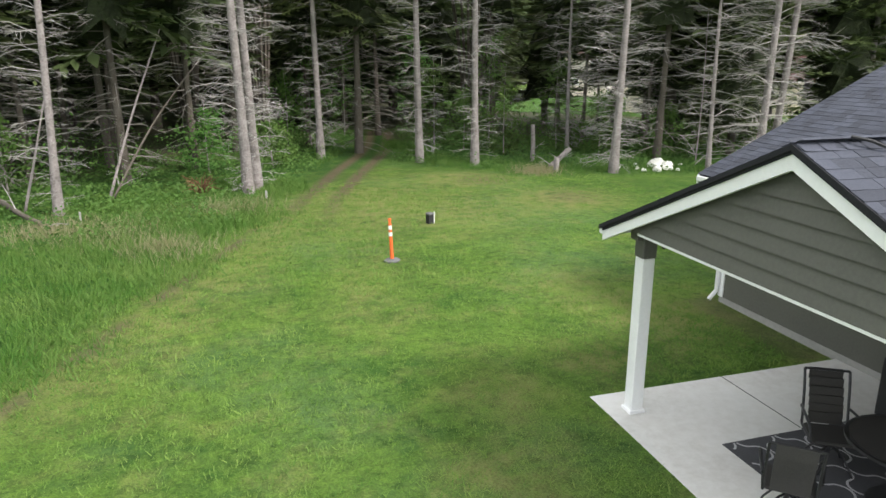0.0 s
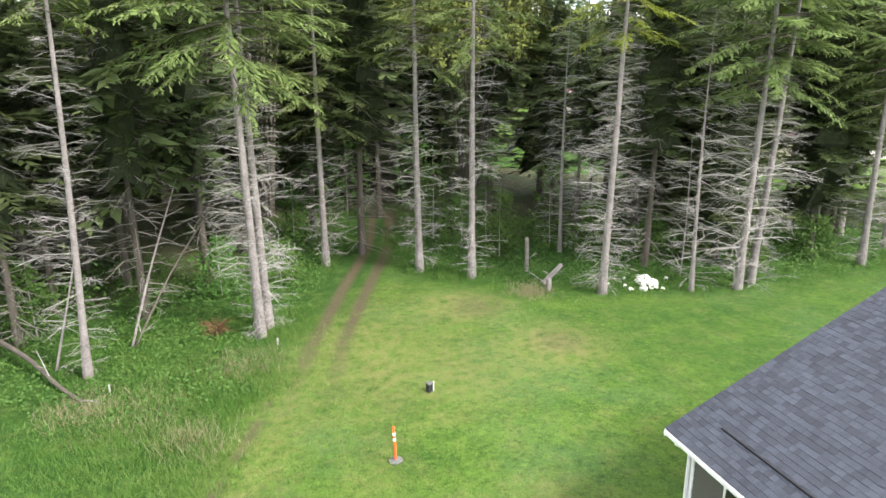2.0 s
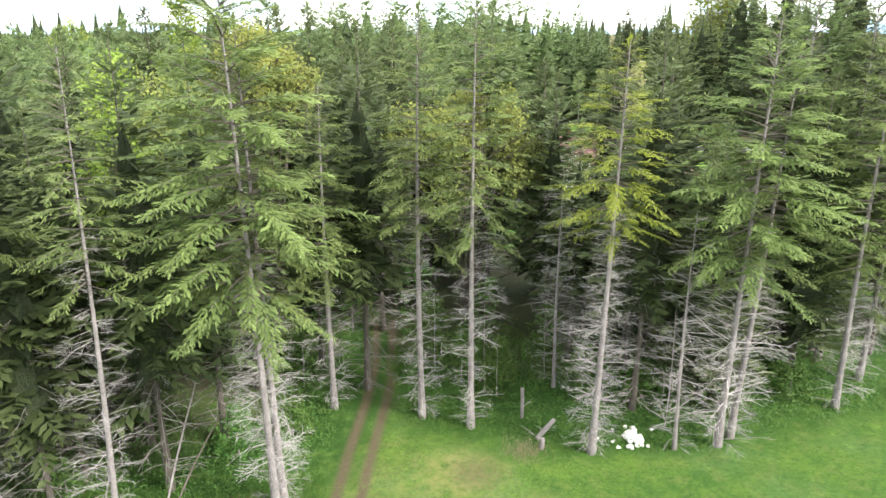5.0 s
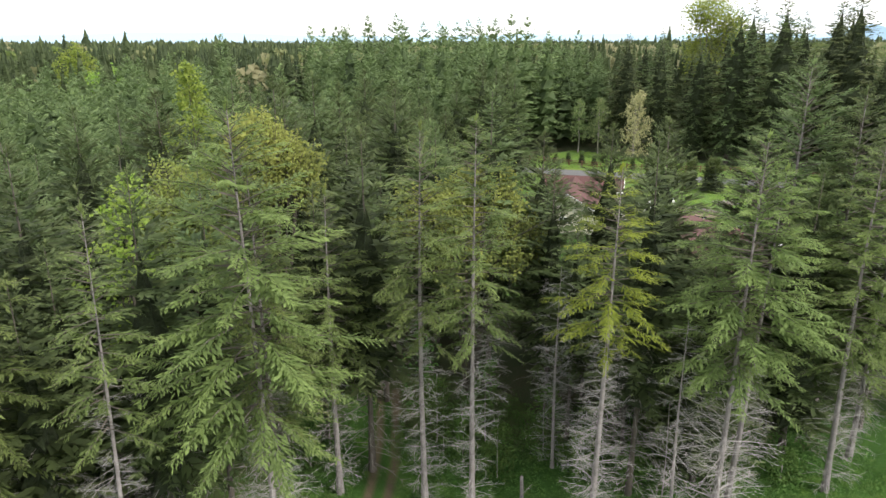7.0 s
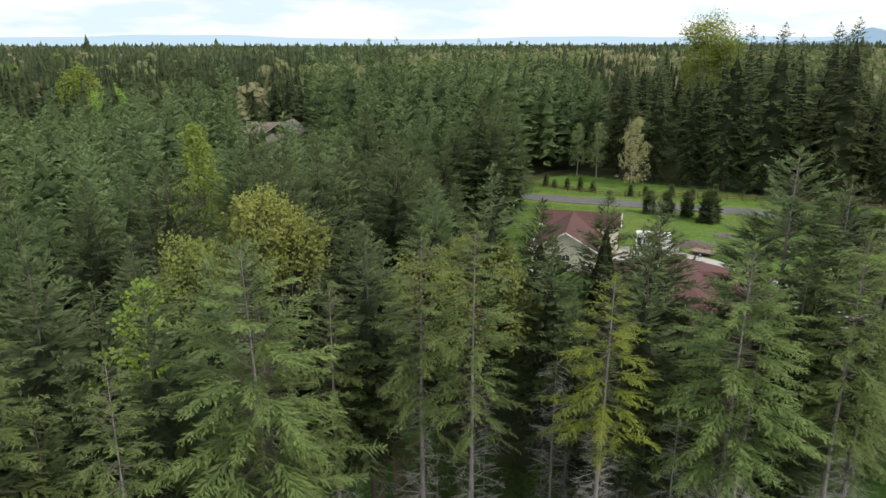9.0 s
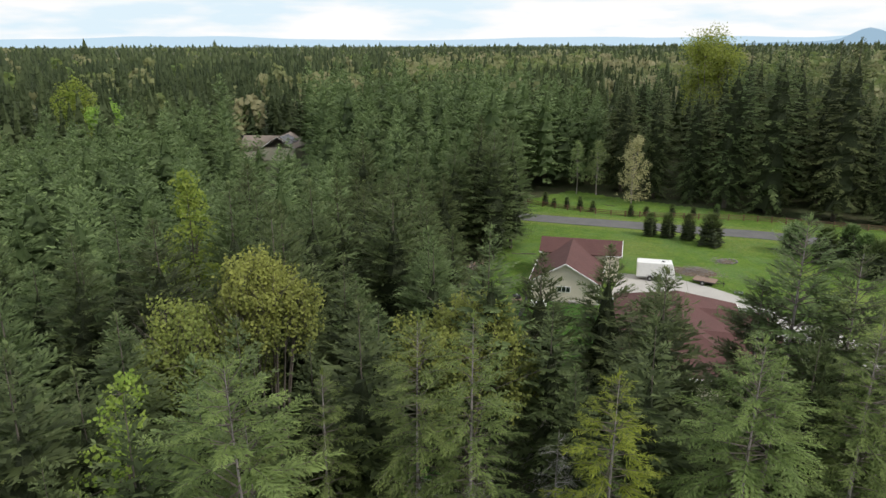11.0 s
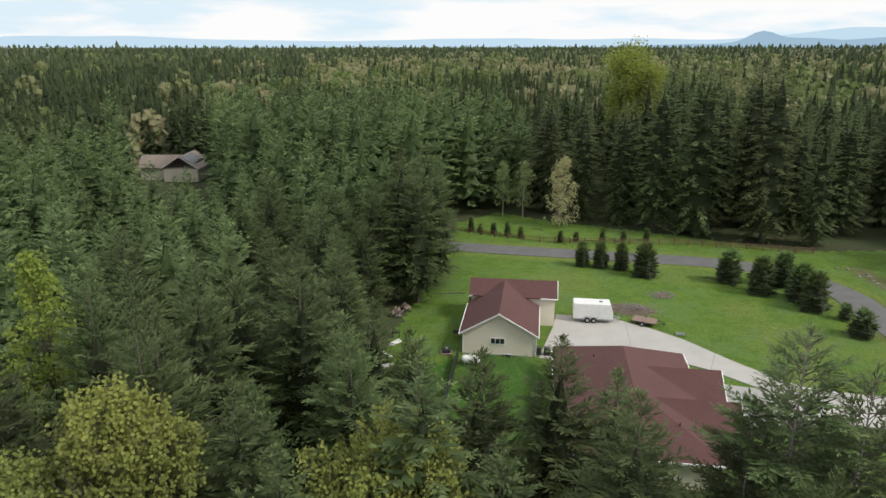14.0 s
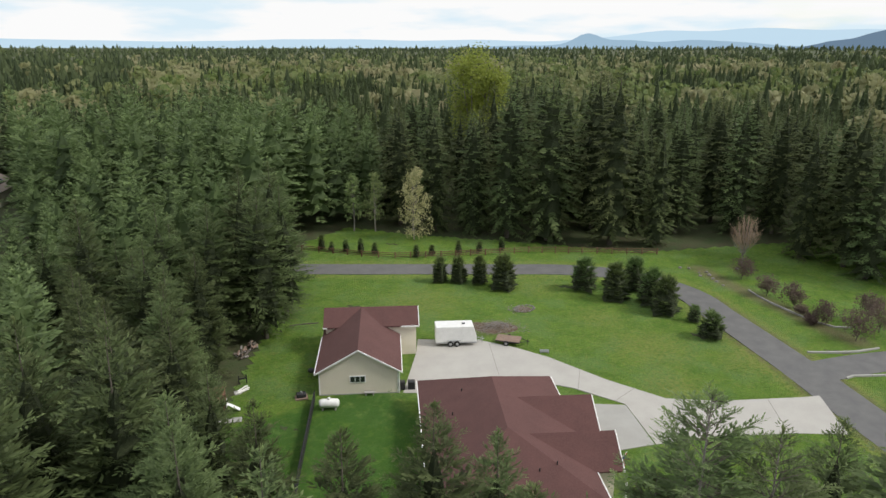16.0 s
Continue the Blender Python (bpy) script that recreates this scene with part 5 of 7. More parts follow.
def far_woods():
    """Forest beyond the built trees: rows that thin out as the view flattens; broadleaf stands in the valley."""
    rr = np.random.default_rng(5)
    V, F, T = ([], []), ([], []), ([], [])
    d, seg = 165.0, 7
    while d < 3800:
        step = max(5.5, d * d / 11000)
        gap = 6.0 + d * 0.0022
        n = int(radians(112) * d / gap)
        for i in range(n):
            a = radians(127) - radians(112) * (i + rr.random()) / n
            q = d + rr.uniform(0, step)
            x, y = 7 + q * math.cos(a), 18 + q * math.sin(a)
            if inside(WOOD_C, x, y) or inside(WOOD_B, x, y) or inside(LOT, x, y) or inside(WOOD_A, x, y) or inside(WOOD_D, x, y) or (x > 60 and y < 60 and q < 185):
                continue
            if math.hypot(x + 45, y - 215) < 26 or glade(x, y):
                continue
            patch = math.sin(x * 0.021 + 1.7) * math.sin(y * 0.017) + math.sin(x * 0.0061 + y * 0.009)
            stand = noise.noise((x * 0.009, y * 0.006, 3.0)) + 0.45 * noise.noise((x * 0.03, y * 0.02, 1.0))
            leafy = rr.random() < ((0.7 if stand > -0.1 else 0.12) if inside(VALLEY, x, y) else (0.7 if stand > 0.42 else 0.03))
            z = land_height(x, y)
            if leafy:
                h, v, f, t = rr.uniform(12, 19), V[1], F[1], T[1]
                hue = 0.45 + 0.8 * noise.noise((x * 0.017, y * 0.012, 9.0)) + 0.25 * patch
                r, tone = h * rr.uniform(0.24, 0.36) * (1 + d / 3000), min(1.0, max(0.0, rr.normal(hue, 0.22)))
                for k in range(80 if d < 420 else 40 if d < 900 else 16):
                    u, w = rr.uniform(-0.6, 1), rr.uniform(0, 6.283)
                    c = math.sqrt(max(0.0, 1 - u * u)) * r * rr.uniform(0.6, 1.05)
                    p = Vector((x + c * math.cos(w), y + c * math.sin(w), z + h * 0.62 + u * h * 0.38))
                    e = Vector(rr.uniform(-1, 1, 3)).normalized() * r * (0.25 if d < 420 else 0.36)
                    o = e.orthogonal() * 0.6
                    b = len(v)
                    v += [tuple(p - e), tuple(p + o), tuple(p + e), tuple(p - o)]
                    f.append((b, b + 1, b + 2, b + 3))
                    t += [tone] * 4
                continue
            h, v, f, t = rr.uniform(13, 20) * (1.0 + 0.22 * max(0, patch)) * (rr.uniform(1.1, 1.2 + 0.25 * min(1, d / 900)) if rr.random() < 0.10 else 1), V[0], F[0], T[0]
            r = h * rr.uniform(0.20, 0.27) * (1 + d / 3000)
            rings = 6 if d < 420 else 4 if d < 1000 else 3
            t0, tone = rr.uniform(0, 6), min(1.0, max(0.0, rr.normal(0.3 + 0.22 * patch, 0.2)))
            for k in range(110 if d < 240 else 60 if d < 400 else 14 if d < 560 else 0):
                q = rr.random()
                zt, an = z + h * (0.12 + 0.86 * q), rr.uniform(0, 6.283)
                w = (r * (1.05 - q) * rr.uniform(0.6, 1.15) + 0.1)
                c, sn, wd = math.cos(an), math.sin(an), 0.22 + 0.0007 * d + 0.10 * w
                b = len(v)
                v += [(x + 0.35 * w * c - sn * wd, y + 0.35 * w * sn + c * wd, zt), (x + 0.35 * w * c + sn * wd, y + 0.35 * w * sn - c * wd, zt), (x + w * c, y + w * sn, zt + rr.uniform(-0.25, 0.45))]
                f.append((b, b + 1, b + 2))
                t += [0.6 * tone, 0.6 * tone, min(1.0, tone + rr.uniform(0.0, 0.5))]
            slimmer = 0.6 if d < 400 else 0.8 if d < 700 else 1.0
            for k in range(rings):
                zb = z + h * (0.1 + 0.82 * k / rings)
                rad = slimmer * r * (1 - 0.86 * k / rings)
                top = z + h * min(1.0, 0.1 + 0.82 * (k + 1.7) / rings) if k < rings - 1 else z + h
                b = len(v)
                v.append((x, y, top))
                t.append(tone)
                for j in range(seg):
                    an = t0 + k + 6.283 * j / seg
                    w = rad * (rr.uniform(0.9, 1.25) if j % 2 else 0.55)
                    v.append((x + w * math.cos(an), y + w * math.sin(an), zb - (0.07 * h / rings if j % 2 else -0.1)))
                    t.append(tone)
                f += [(b, b + 1 + j, b + 1 + (j + 1) % seg) for j in range(seg)]
        d += step
    tagged(new("far_forest", mesh_of("far_forest", V[0], F[0], FAR_NEEDLE, T[0])), "dense dark conifer forest reaching the horizon", "forest", kind="stuff")
    tagged(new("valley_forest", mesh_of("valley_forest", V[1], F[1], FAR_LEAF, T[1])), "pale yellow-grey spring broadleaf woods in the valley", "forest", kind="stuff")


far_woods()


# ---------------------------------------------------------------- things in the yard
ORANGE = surface("orange_plastic", (0.75, 0.13, 0.03), (0.66, 0.11, 0.03), (0.8, 0.18, 0.05), 3, 30, 0.5, bump=0.05)
RUBBER = surface("grey_rubber", (0.14, 0.14, 0.14), (0.11, 0.11, 0.11), None, 4, 30, 0.85)
BLACK_METAL = surface("black_powder_coat", (0.018, 0.018, 0.02), (0.025, 0.025, 0.027), None, 3, 40, 0.45, spec=0.5, bump=0.05)
SLING = surface("dark_woven_sling", (0.034, 0.032, 0.030), (0.026, 0.025, 0.024), (0.066, 0.062, 0.058), 2, 120, 0.8, bump=0.3, dist=0.002)
CHALK = surface("white_rock", (0.72, 0.71, 0.67), (0.6, 0.59, 0.55), (0.8, 0.79, 0.76), 3, 14, 0.9, bump=0.5, dist=0.02)
RUST = surface("dead_brown_fern", (0.16, 0.08, 0.04), (0.12, 0.06, 0.03), (0.2, 0.12, 0.07), 3, 20, 0.95)
RUG_DARK = surface("dark_grey_rug", (0.052, 0.052, 0.058), (0.042, 0.042, 0.047), (0.08, 0.08, 0.085), 2, 90, 0.95, bump=0.3, dist=0.003)
RUG_PALE = surface("pale_rug_lines", (0.42, 0.42, 0.43), (0.36, 0.36, 0.37), None, 2, 90, 0.95, bump=0.3, dist=0.003)
BLADE = foliage("grass_blades", (0.068, 0.170, 0.028), (0.160, 0.300, 0.052), (0.32, 0.43, 0.11), 0.0, 0.0)
BLADE_TALL = foliage("tall_grass_blades", (0.055, 0.148, 0.024), (0.108, 0.228, 0.038), (0.19, 0.275, 0.076), 0.0, 0.0)
BLADE_DRY = foliage("dead_grass_blades", (0.24, 0.22, 0.12), (0.33, 0.30, 0.17), (0.40, 0.37, 0.24), 0.0, 0.0)


def lathe(profile, sides=16, sx=1.0, sy=1.0):
    bm = bmesh.new()
    rings = [[bm.verts.new((sx * r * math.cos(6.2832 * i / sides), sy * r * math.sin(6.2832 * i / sides), z)) for i in range(sides)] for r, z in profile]
    for a, b in zip(rings, rings[1:]):
        for i in range(sides):
            bm.faces.new((a[i], a[(i + 1) % sides], b[(i + 1) % sides], b[i]))
    bm.faces.new(rings[0][::-1])
    bm.faces.new(rings[-1])
    return bm


def delineator():
    t = thing("traffic_delineator", "orange plastic delineator post with white bands on a grey base", "traffic post", pose(3.36, 15.20, 0.03, 2, -3, 0) @ Matrix.Diagonal((0.82, 0.82, 0.90, 1)))
    part("base", lathe([(0.24, 0.0), (0.23, 0.03), (0.12, 0.05), (0.07, 0.07)], 8), RUBBER, t, "grey rubber base")
    part("post", lathe([(0.055, 0.06), (0.05, 0.4), (0.048, 0.98), (0.035, 1.02), (0.035, 1.08), (0.05, 1.1), (0.04, 1.14)], 12), ORANGE, t)
    for z in (0.68, 0.86):
        part("band", lathe([(0.0515, z), (0.0505, z + 0.10)], 12), WHITE, t, "white reflective band")


def pedestal():
    t = thing("utility_pedestal", "small dark utility pedestal standing in the grass", "utility box", pose(5.23, 18.58, 0, 0, 0, 20) @ Matrix.Diagonal((0.7, 0.7, 0.85, 1)))
    part("body", box(-0.12, -0.12, 0, 0.12, 0.12, 0.34, 0.015), DARK, t)
    part("lid", box(-0.14, -0.14, 0.34, 0.14, 0.14, 0.40, 0.02), RUBBER, t)
    part("pipe", add_rod(bmesh.new(), (0.19, -0.05, 0), (0.19, -0.05, 0.42), 0.028, None, 8), WHITE, t, "short white plastic pipe")


def rock_mesh(seed, r):
    rr = random.Random(seed)
    bm = bmesh.new()
    bmesh.ops.create_icosphere(bm, subdivisions=2, radius=r)
    k = Vector((rr.uniform(1, 9), rr.uniform(1, 9), rr.uniform(1, 9)))
    for v in bm.verts:
        v.co *= 1 + 0.42 * noise.noise(v.co / r * 0.9 + k)
        v.co.z *= 0.68
    return bm


ROCKS = [bm_mesh("rock", rock_mesh(i, 1.0), CHALK) for i in range(5)]


def rock_pile():
    rr = random.Random(31)
    for i in range(34):
        a, d = rr.uniform(0, 6.283), abs(rr.gauss(0, 0.55))
        s = rr.uniform(0.09, 0.20) if i else 0.40
        x, y = (17.45 + d * math.cos(a) - 0.15 * d, 25.35 + 1.25 * d * math.sin(a)) if i else (17.4, 25.55)
        o = new("rock", ROCKS[i % 5])
        o.matrix_basis = pose(x, y, 0.03 + s * 0.4 + max(0, 0.22 - 0.3 * d) * (i > 0), rr.uniform(-20, 20), rr.uniform(-20, 20), rr.uniform(0, 360)) @ Matrix.Diagonal((s, s * rr.uniform(0.8, 1.2), s, 1))
        tagged(o, "chalky white rock in a heap on the grass", "rock", "heap of white rocks")


def log_thing(name, label, pts, r0, r1, material, stubs=4, seed=1):
    rr, s = random.Random(seed), Soup()
    line = curve(pts, 4)
    t = thing(name, label, "log", Matrix.Translation(line[0]))
    o = Vector(line[0])
    n = len(line)
    s.tube([Vector(p) - o for p in line], [r0 + (r1 - r0) * i / (n - 1) for i in range(n)], 8)
    part("trunk", s.mesh(name + "_trunk", material, True), material, t)
    for i in range(stubs):
        q = Soup()
        p = Vector(line[rr.randrange(1, len(line) - 1)]) - o
        add_dead_limb(q, rr, tuple(p), rr.uniform(0, 6.283), rr.uniform(0.4, 1.1), rr.uniform(0.1, 0.7), 3, 0.9)
        part("branch", q.mesh("branch", TWIG), TWIG, t)
    return t


def patio_chair(x, y, turn, z):
    t = thing("patio_chair", "black metal swivel patio chair with dark woven sling", "chair", pose(x, y, z, 0, 0, turn) @ Matrix.Diagonal((0.93, 0.93, 0.9, 1)), "chairs on the patio")
    base = bmesh.new()
    for i in range(4):
        a = math.pi / 4 + i * math.pi / 2
        pts = curve([(0.03 * math.cos(a), 0.03 * math.sin(a), 0.30), (0.16 * math.cos(a), 0.16 * math.sin(a), 0.26), (0.28 * math.cos(a), 0.28 * math.sin(a), 0.10), (0.33 * math.cos(a), 0.33 * math.sin(a), 0.012)], 3)
        for p, q in zip(pts, pts[1:]):
            add_rod(base, p, q, 0.014, None, 6)
    part("swivel_base", base, BLACK_METAL, t)
    part("column", add_rod(bmesh.new(), (0, 0, 0.16), (0, 0, 0.43), 0.03, None, 8), BLACK_METAL, t)
    part("seat", box(-0.25, -0.24, 0.43, 0.25, 0.26, 0.475, 0.02), SLING, t)
    back = bmesh.new()
    for i in range(6):
        z0, z1 = 0.50 + i * 0.105, 0.50 + (i + 1) * 0.105
        add_box(back, -0.195, -0.012, z0 - 0.03, 0.195, 0.012, z1 + 0.02, 0, Matrix.Translation((0, -0.26 - 0.022 * i - 0.004 * i * i, 0)))
    part("backrest", back, SLING, t)
    for s in (-1, 1):
        fr = bmesh.new()
        pts = curve([(s * 0.26, 0.26, 0.44), (s * 0.26, -0.22, 0.44), (s * 0.26, -0.27, 0.55), (s * 0.26, -0.37, 0.95), (s * 0.26, -0.45, 1.14)], 3)
        for p, q in zip(pts, pts[1:]):
            add_rod(fr, p, q, 0.017, None, 6)
        part("side_frame", fr, BLACK_METAL, t)
        arm = bmesh.new()
        pts = curve([(s * 0.28, -0.30, 0.68), (s * 0.31, 0.0, 0.70), (s * 0.31, 0.22, 0.66), (s * 0.28, 0.26, 0.46)], 3)
        for p, q in zip(pts, pts[1:]):
            add_rod(arm, p, q, 0.018, None, 6)
        part("armrest", arm, BLACK_METAL, t)
    part("top_rail", add_rod(bmesh.new(), (-0.26, -0.45, 1.14), (0.26, -0.45, 1.14), 0.018, None, 6), BLACK_METAL, t)


def patio_table(x, y, z):
    t = thing("patio_table", "round dark patio table on a black metal pedestal", "table", pose(x, y, z))
    part("tabletop", lathe([(0.56, 0.70), (0.60, 0.71), (0.60, 0.735), (0.575, 0.745)], 28), SLING, t)
    part("rim", lathe([(0.602, 0.705), (0.625, 0.71), (0.625, 0.738), (0.602, 0.742)], 28), BLACK_METAL, t)
    part("column", lathe([(0.09, 0.03), (0.05, 0.1), (0.045, 0.6), (0.12, 0.70)], 12), BLACK_METAL, t)
    part("foot", lathe([(0.34, 0.0), (0.33, 0.03), (0.1, 0.06)], 20), BLACK_METAL, t)


def outdoor_rug():
    t = thing("outdoor_rug", "dark grey outdoor rug with a pale trellis pattern", "rug", pose(5.46, 3.2, 0.052))
    part("field", box(0, 0, 0, 3.1, 3.0, 0.008), RUG_DARK, t)
    s = Soup()
    for c in range(12):
        flip, last = (-1) ** c, None
        for j in range(181):
            y = 0.03 + 2.94 * j / 180
            wave = math.cos(math.pi * y / 0.30)
            x = 0.02 + c * 0.285 + flip * 0.125 * math.copysign(abs(wave) ** 0.45, wave)
            if last and 0.03 < x < 3.07 and 0.03 < last[0] < 3.07:
                dx, dy = x - last[0], y - last[1]
                d = math.hypot(dx, dy)
                nx, ny = -dy / d * 0.014, dx / d * 0.014
                s.add([(last[0] + nx, last[1] + ny, 0.0105), (last[0] - nx, last[1] - ny, 0.0105), (x - nx, y - ny, 0.0105), (x + nx, y + ny, 0.0105)], [(3, 2, 1, 0)])
            last = (x, y)
    part("trellis_pattern", s.mesh("trellis_pattern", RUG_PALE), None, t)


def string_lights():
    t = thing("string_light", "black string of hanging bulbs under the porch beam", "string light", pose(0, 0, 0))
    wire = bmesh.new()
    xs = [4.95 + 0.58 * i for i in range(8)]
    for a, b in zip(xs, xs[1:]):
        m = ((a + b) / 2, 7.42, 2.36)
        add_rod(wire, (a, 7.42, 2.44), m, 0.007, None, 4)
        add_rod(wire, m, (b, 7.42, 2.44), 0.007, None, 4)
    part("wire", wire, DARK, t)
    for x in xs[:-1]:
        part("bulb", lathe([(0.012, -0.02), (0.016, 0.02), (0.03, 0.06), (0.034, 0.09), (0.02, 0.115)][::1], 8), DARK, t, at=pose(x + 0.29, 7.42, 2.35, 180))


def grill():
    t = thing("grill", "black covered gas grill against the house wall", "grill", pose(8.0, 5.5, 0.05, 0, 0, 90))
    cover = box(-0.62, -0.30, 0.10, 0.62, 0.30, 0.92, 0.03)
    part("cover", cover, DARK, t)
    part("lid", lathe([(0.33, 0.92), (0.33, 1.02), (0.27, 1.14), (0.12, 1.2)], 16, 1.5, 0.9), DARK, t)
    for x in (-0.5, 0.5):
        for y in (-0.22, 0.22):
            part("caster", add_rod(bmesh.new(), (x - 0.02, y, 0.05), (x + 0.02, y, 0.05), 0.05, None, 10), RUBBER, t)


delineator()
pedestal()
rock_pile()
outdoor_rug()
patio_chair(6.28, 5.45, 150, 0.064)
patio_chair(5.15, 4.85, 318, 0.064)
patio_chair(7.25, 4.4, 75, 0.064)
patio_table(6.45, 4.62, 0.064)
grill()
string_lights()
log_thing("fallen_log", "mossy dark fallen log lying in tall grass", [(-9.4, 26.6, 0.75), (-7.2, 24.0, 0.45), (-5.9, 22.0, 0.22), (-4.9, 20.7, 0.10)], 0.10, 0.06, BARK_DARK, 4, 41)
log_thing("leaning_snag", "thin lichen-grey dead tree leaning into the woods", [(-4.1, 24.9, 0.0), (-3.3, 26.2, 2.6), (-2.2, 27.8, 5.6)], 0.055, 0.025, BARK, 3, 42)
log_thing("leaning_snag", "thin dead tree leaning against its neighbours", [(-4.0, 24.8, 0.0), (-2.6, 26.0, 2.4), (-0.9, 27.4, 4.6)], 0.045, 0.02, BARK_DARK, 3, 43)
log_thing("leaning_snag", "thin pale dead tree leaning against its neighbours", [(-6.3, 23.6, 0.0), (-5.9, 24.0, 1.6), (-5.4, 24.3, 3.6)], 0.05, 0.02, BARK, 2, 44)
log_thing("leaning_snag", "thin pale dead tree leaning into the woods", [(-7.7, 28.5, 0.0), (-8.7, 28.0, 2.2), (-9.6, 27.6, 4.2)], 0.05, 0.02, BARK, 2, 45)
log_thing("broken_log", "broken pale log propped on a stump in the grass", [(12.85, 26.7, 0.12), (13.35, 26.9, 0.42), (13.95, 27.1, 0.80)], 0.12, 0.11, BARK, 3, 46)
log_thing("tree_stump", "narrow weathered broken stump", [(13.0, 28.9, -0.1), (13.02, 28.9, 0.8), (13.0, 28.95, 1.7)], 0.11, 0.09, BARK, 1, 47)
log_thing("tree_stump", "short grey rotten stump at the grass edge", [(12.8, 26.0, -0.1), (12.8, 26.0, 0.3), (12.82, 26.0, 0.62)], 0.14, 0.11, BARK, 0, 48)
log_thing("sapling_snag", "thin dead sapling stem", [(19.5, 25.9, -0.1), (19.55, 25.9, 3), (19.5, 26, 6.5)], 0.04, 0.015, BARK, 6, 49)
tagged(new("survey_stake", bm_mesh("survey_stake", add_box(bmesh.new(), -4.32, 21.17, 0.0, -4.27, 21.20, 0.42, 0.005), CONCRETE_GREY)), "weathered grey wooden stake leaning in tall grass", "stake")
tagged(new("survey_stake", bm_mesh("survey_stake", add_box(bmesh.new(), 0.90, 23.52, 0.0, 0.97, 23.56, 0.32, 0.005), CONCRETE_GREY)), "pale grey wooden stake beside a fir", "stake")


def dry_fern():
    rr, s = random.Random(61), Soup()
    for i in range(70):
        a, l = rr.uniform(0, 6.283), rr.uniform(0.3, 0.75)
        b = (rr.uniform(-0.1, 0.1), rr.uniform(-0.1, 0.1), 0)
        s.limb(b, (b[0] + math.cos(a) * l, b[1] + math.sin(a) * l, rr.uniform(0.15, 0.7)), 0.02, 0.006, 3, (0, 0, 0.15))
    t = thing("dead_fern", "rust-brown dead fern clump", "fern", pose(-1.15, 25.2, 0))
    part("frond_clump", s.mesh("frond_clump", RUST), RUST, t)


dry_fern()


def blades(name, label, n, seed, material, place, h0, h1, w, lean=0.35):
    rr = np.random.default_rng(seed)
    V, F, T = [], [], []
    while len(F) < n:
        x, y = place(rr)
        if x is None:
            continue
        tone = min(1.0, max(0.0, 0.42 + 0.55 * noise.noise((x * 0.45, y * 0.6, 1.0)) + 0.65 * noise.noise((x * 1.9, y * 2.6, 4.0)) + 0.45 * (rr.random() - 0.5)))
        for j in range(3):
            a, h = rr.uniform(0, 6.283), rr.uniform(h0, h1)
            dx, dy = math.cos(a) * w, math.sin(a) * w
            lx, ly = rr.normal(0, lean) * h, rr.normal(0, lean) * h
            px, py = x + rr.normal(0, 0.04), y + rr.normal(0, 0.04)
            k = len(V)
            V += [(px - dx, py - dy, 0.02), (px + dx, py + dy, 0.02), (px + lx, py + ly, 0.02 + h)]
            F.append((k, k + 1, k + 2))
            T += [0.45 * tone, 0.45 * tone, tone]
    tagged(new(name, mesh_of(name, V, F, material, T)), label, "grass", kind="stuff")


def lawn_place(rr):
    y = 3 + 23 * rr.random() ** 1.5
    x = rr.uniform(-8.5, 14) if y > 11 else rr.uniform(-8, 8.9)
    if (x > 4.4 and y < 7.9) or (x > 8.2 and y < 11.2) or line_dist(RUST_LINE, x, y) < 0.10:
        return None, None
    return x, y


def wild_place(rr):
    if rr.random() < 0.62:
        y = rr.uniform(8, 27)
        x = np.interp(y, [0, 10, 15.0, 19.5, 25, 32], [-7.5, -3.2, -1.1, 0.5, 2.6, 5.5]) - abs(rr.normal(0, 3.4)) + rr.normal(0, 0.5) + 0.5 * math.sin(y * 1.3) - 0.5
    else:
        k = rr.integers(4, len(EDGE) - 1)
        (x0, y0), (x1, y1) = EDGE[k], EDGE[k + 1]
        q = rr.random()
        x, y = x0 + (x1 - x0) * q + rr.normal(0, 0.5), y0 + (y1 - y0) * q - rr.normal(0.3, 0.9)
    if x > 36 or (2.5 < x < 8 and line_dist(TRACK_L, x, y) < 0.9):
        return None, None
    return x, y


def dry_place(rr):
    cx, cy, r = ((-3.5, 19.6, 1.5), (-0.3, 22.2, 1.1), (-5.0, 20.5, 1.0), (-1.8, 17.6, 1.0), (12.0, 26.0, 0.8))[rr.integers(0, 5)]
    return cx + rr.normal(0, r * 0.6), cy + rr.normal(0, r * 0.6)


blades("lawn_grass", "short mown lawn grass blades", 140000, 71, BLADE, lawn_place, 0.025, 0.095, 0.009, 0.8)
blades("tall_grass", "tall unmown grass at the forest edge", 60000, 72, BLADE_TALL, wild_place, 0.06, 0.30, 0.009, 0.6)
blades("dead_grass", "dry straw-coloured grass tufts", 4200, 73, BLADE_DRY, dry_place, 0.15, 0.45, 0.007, 0.5)


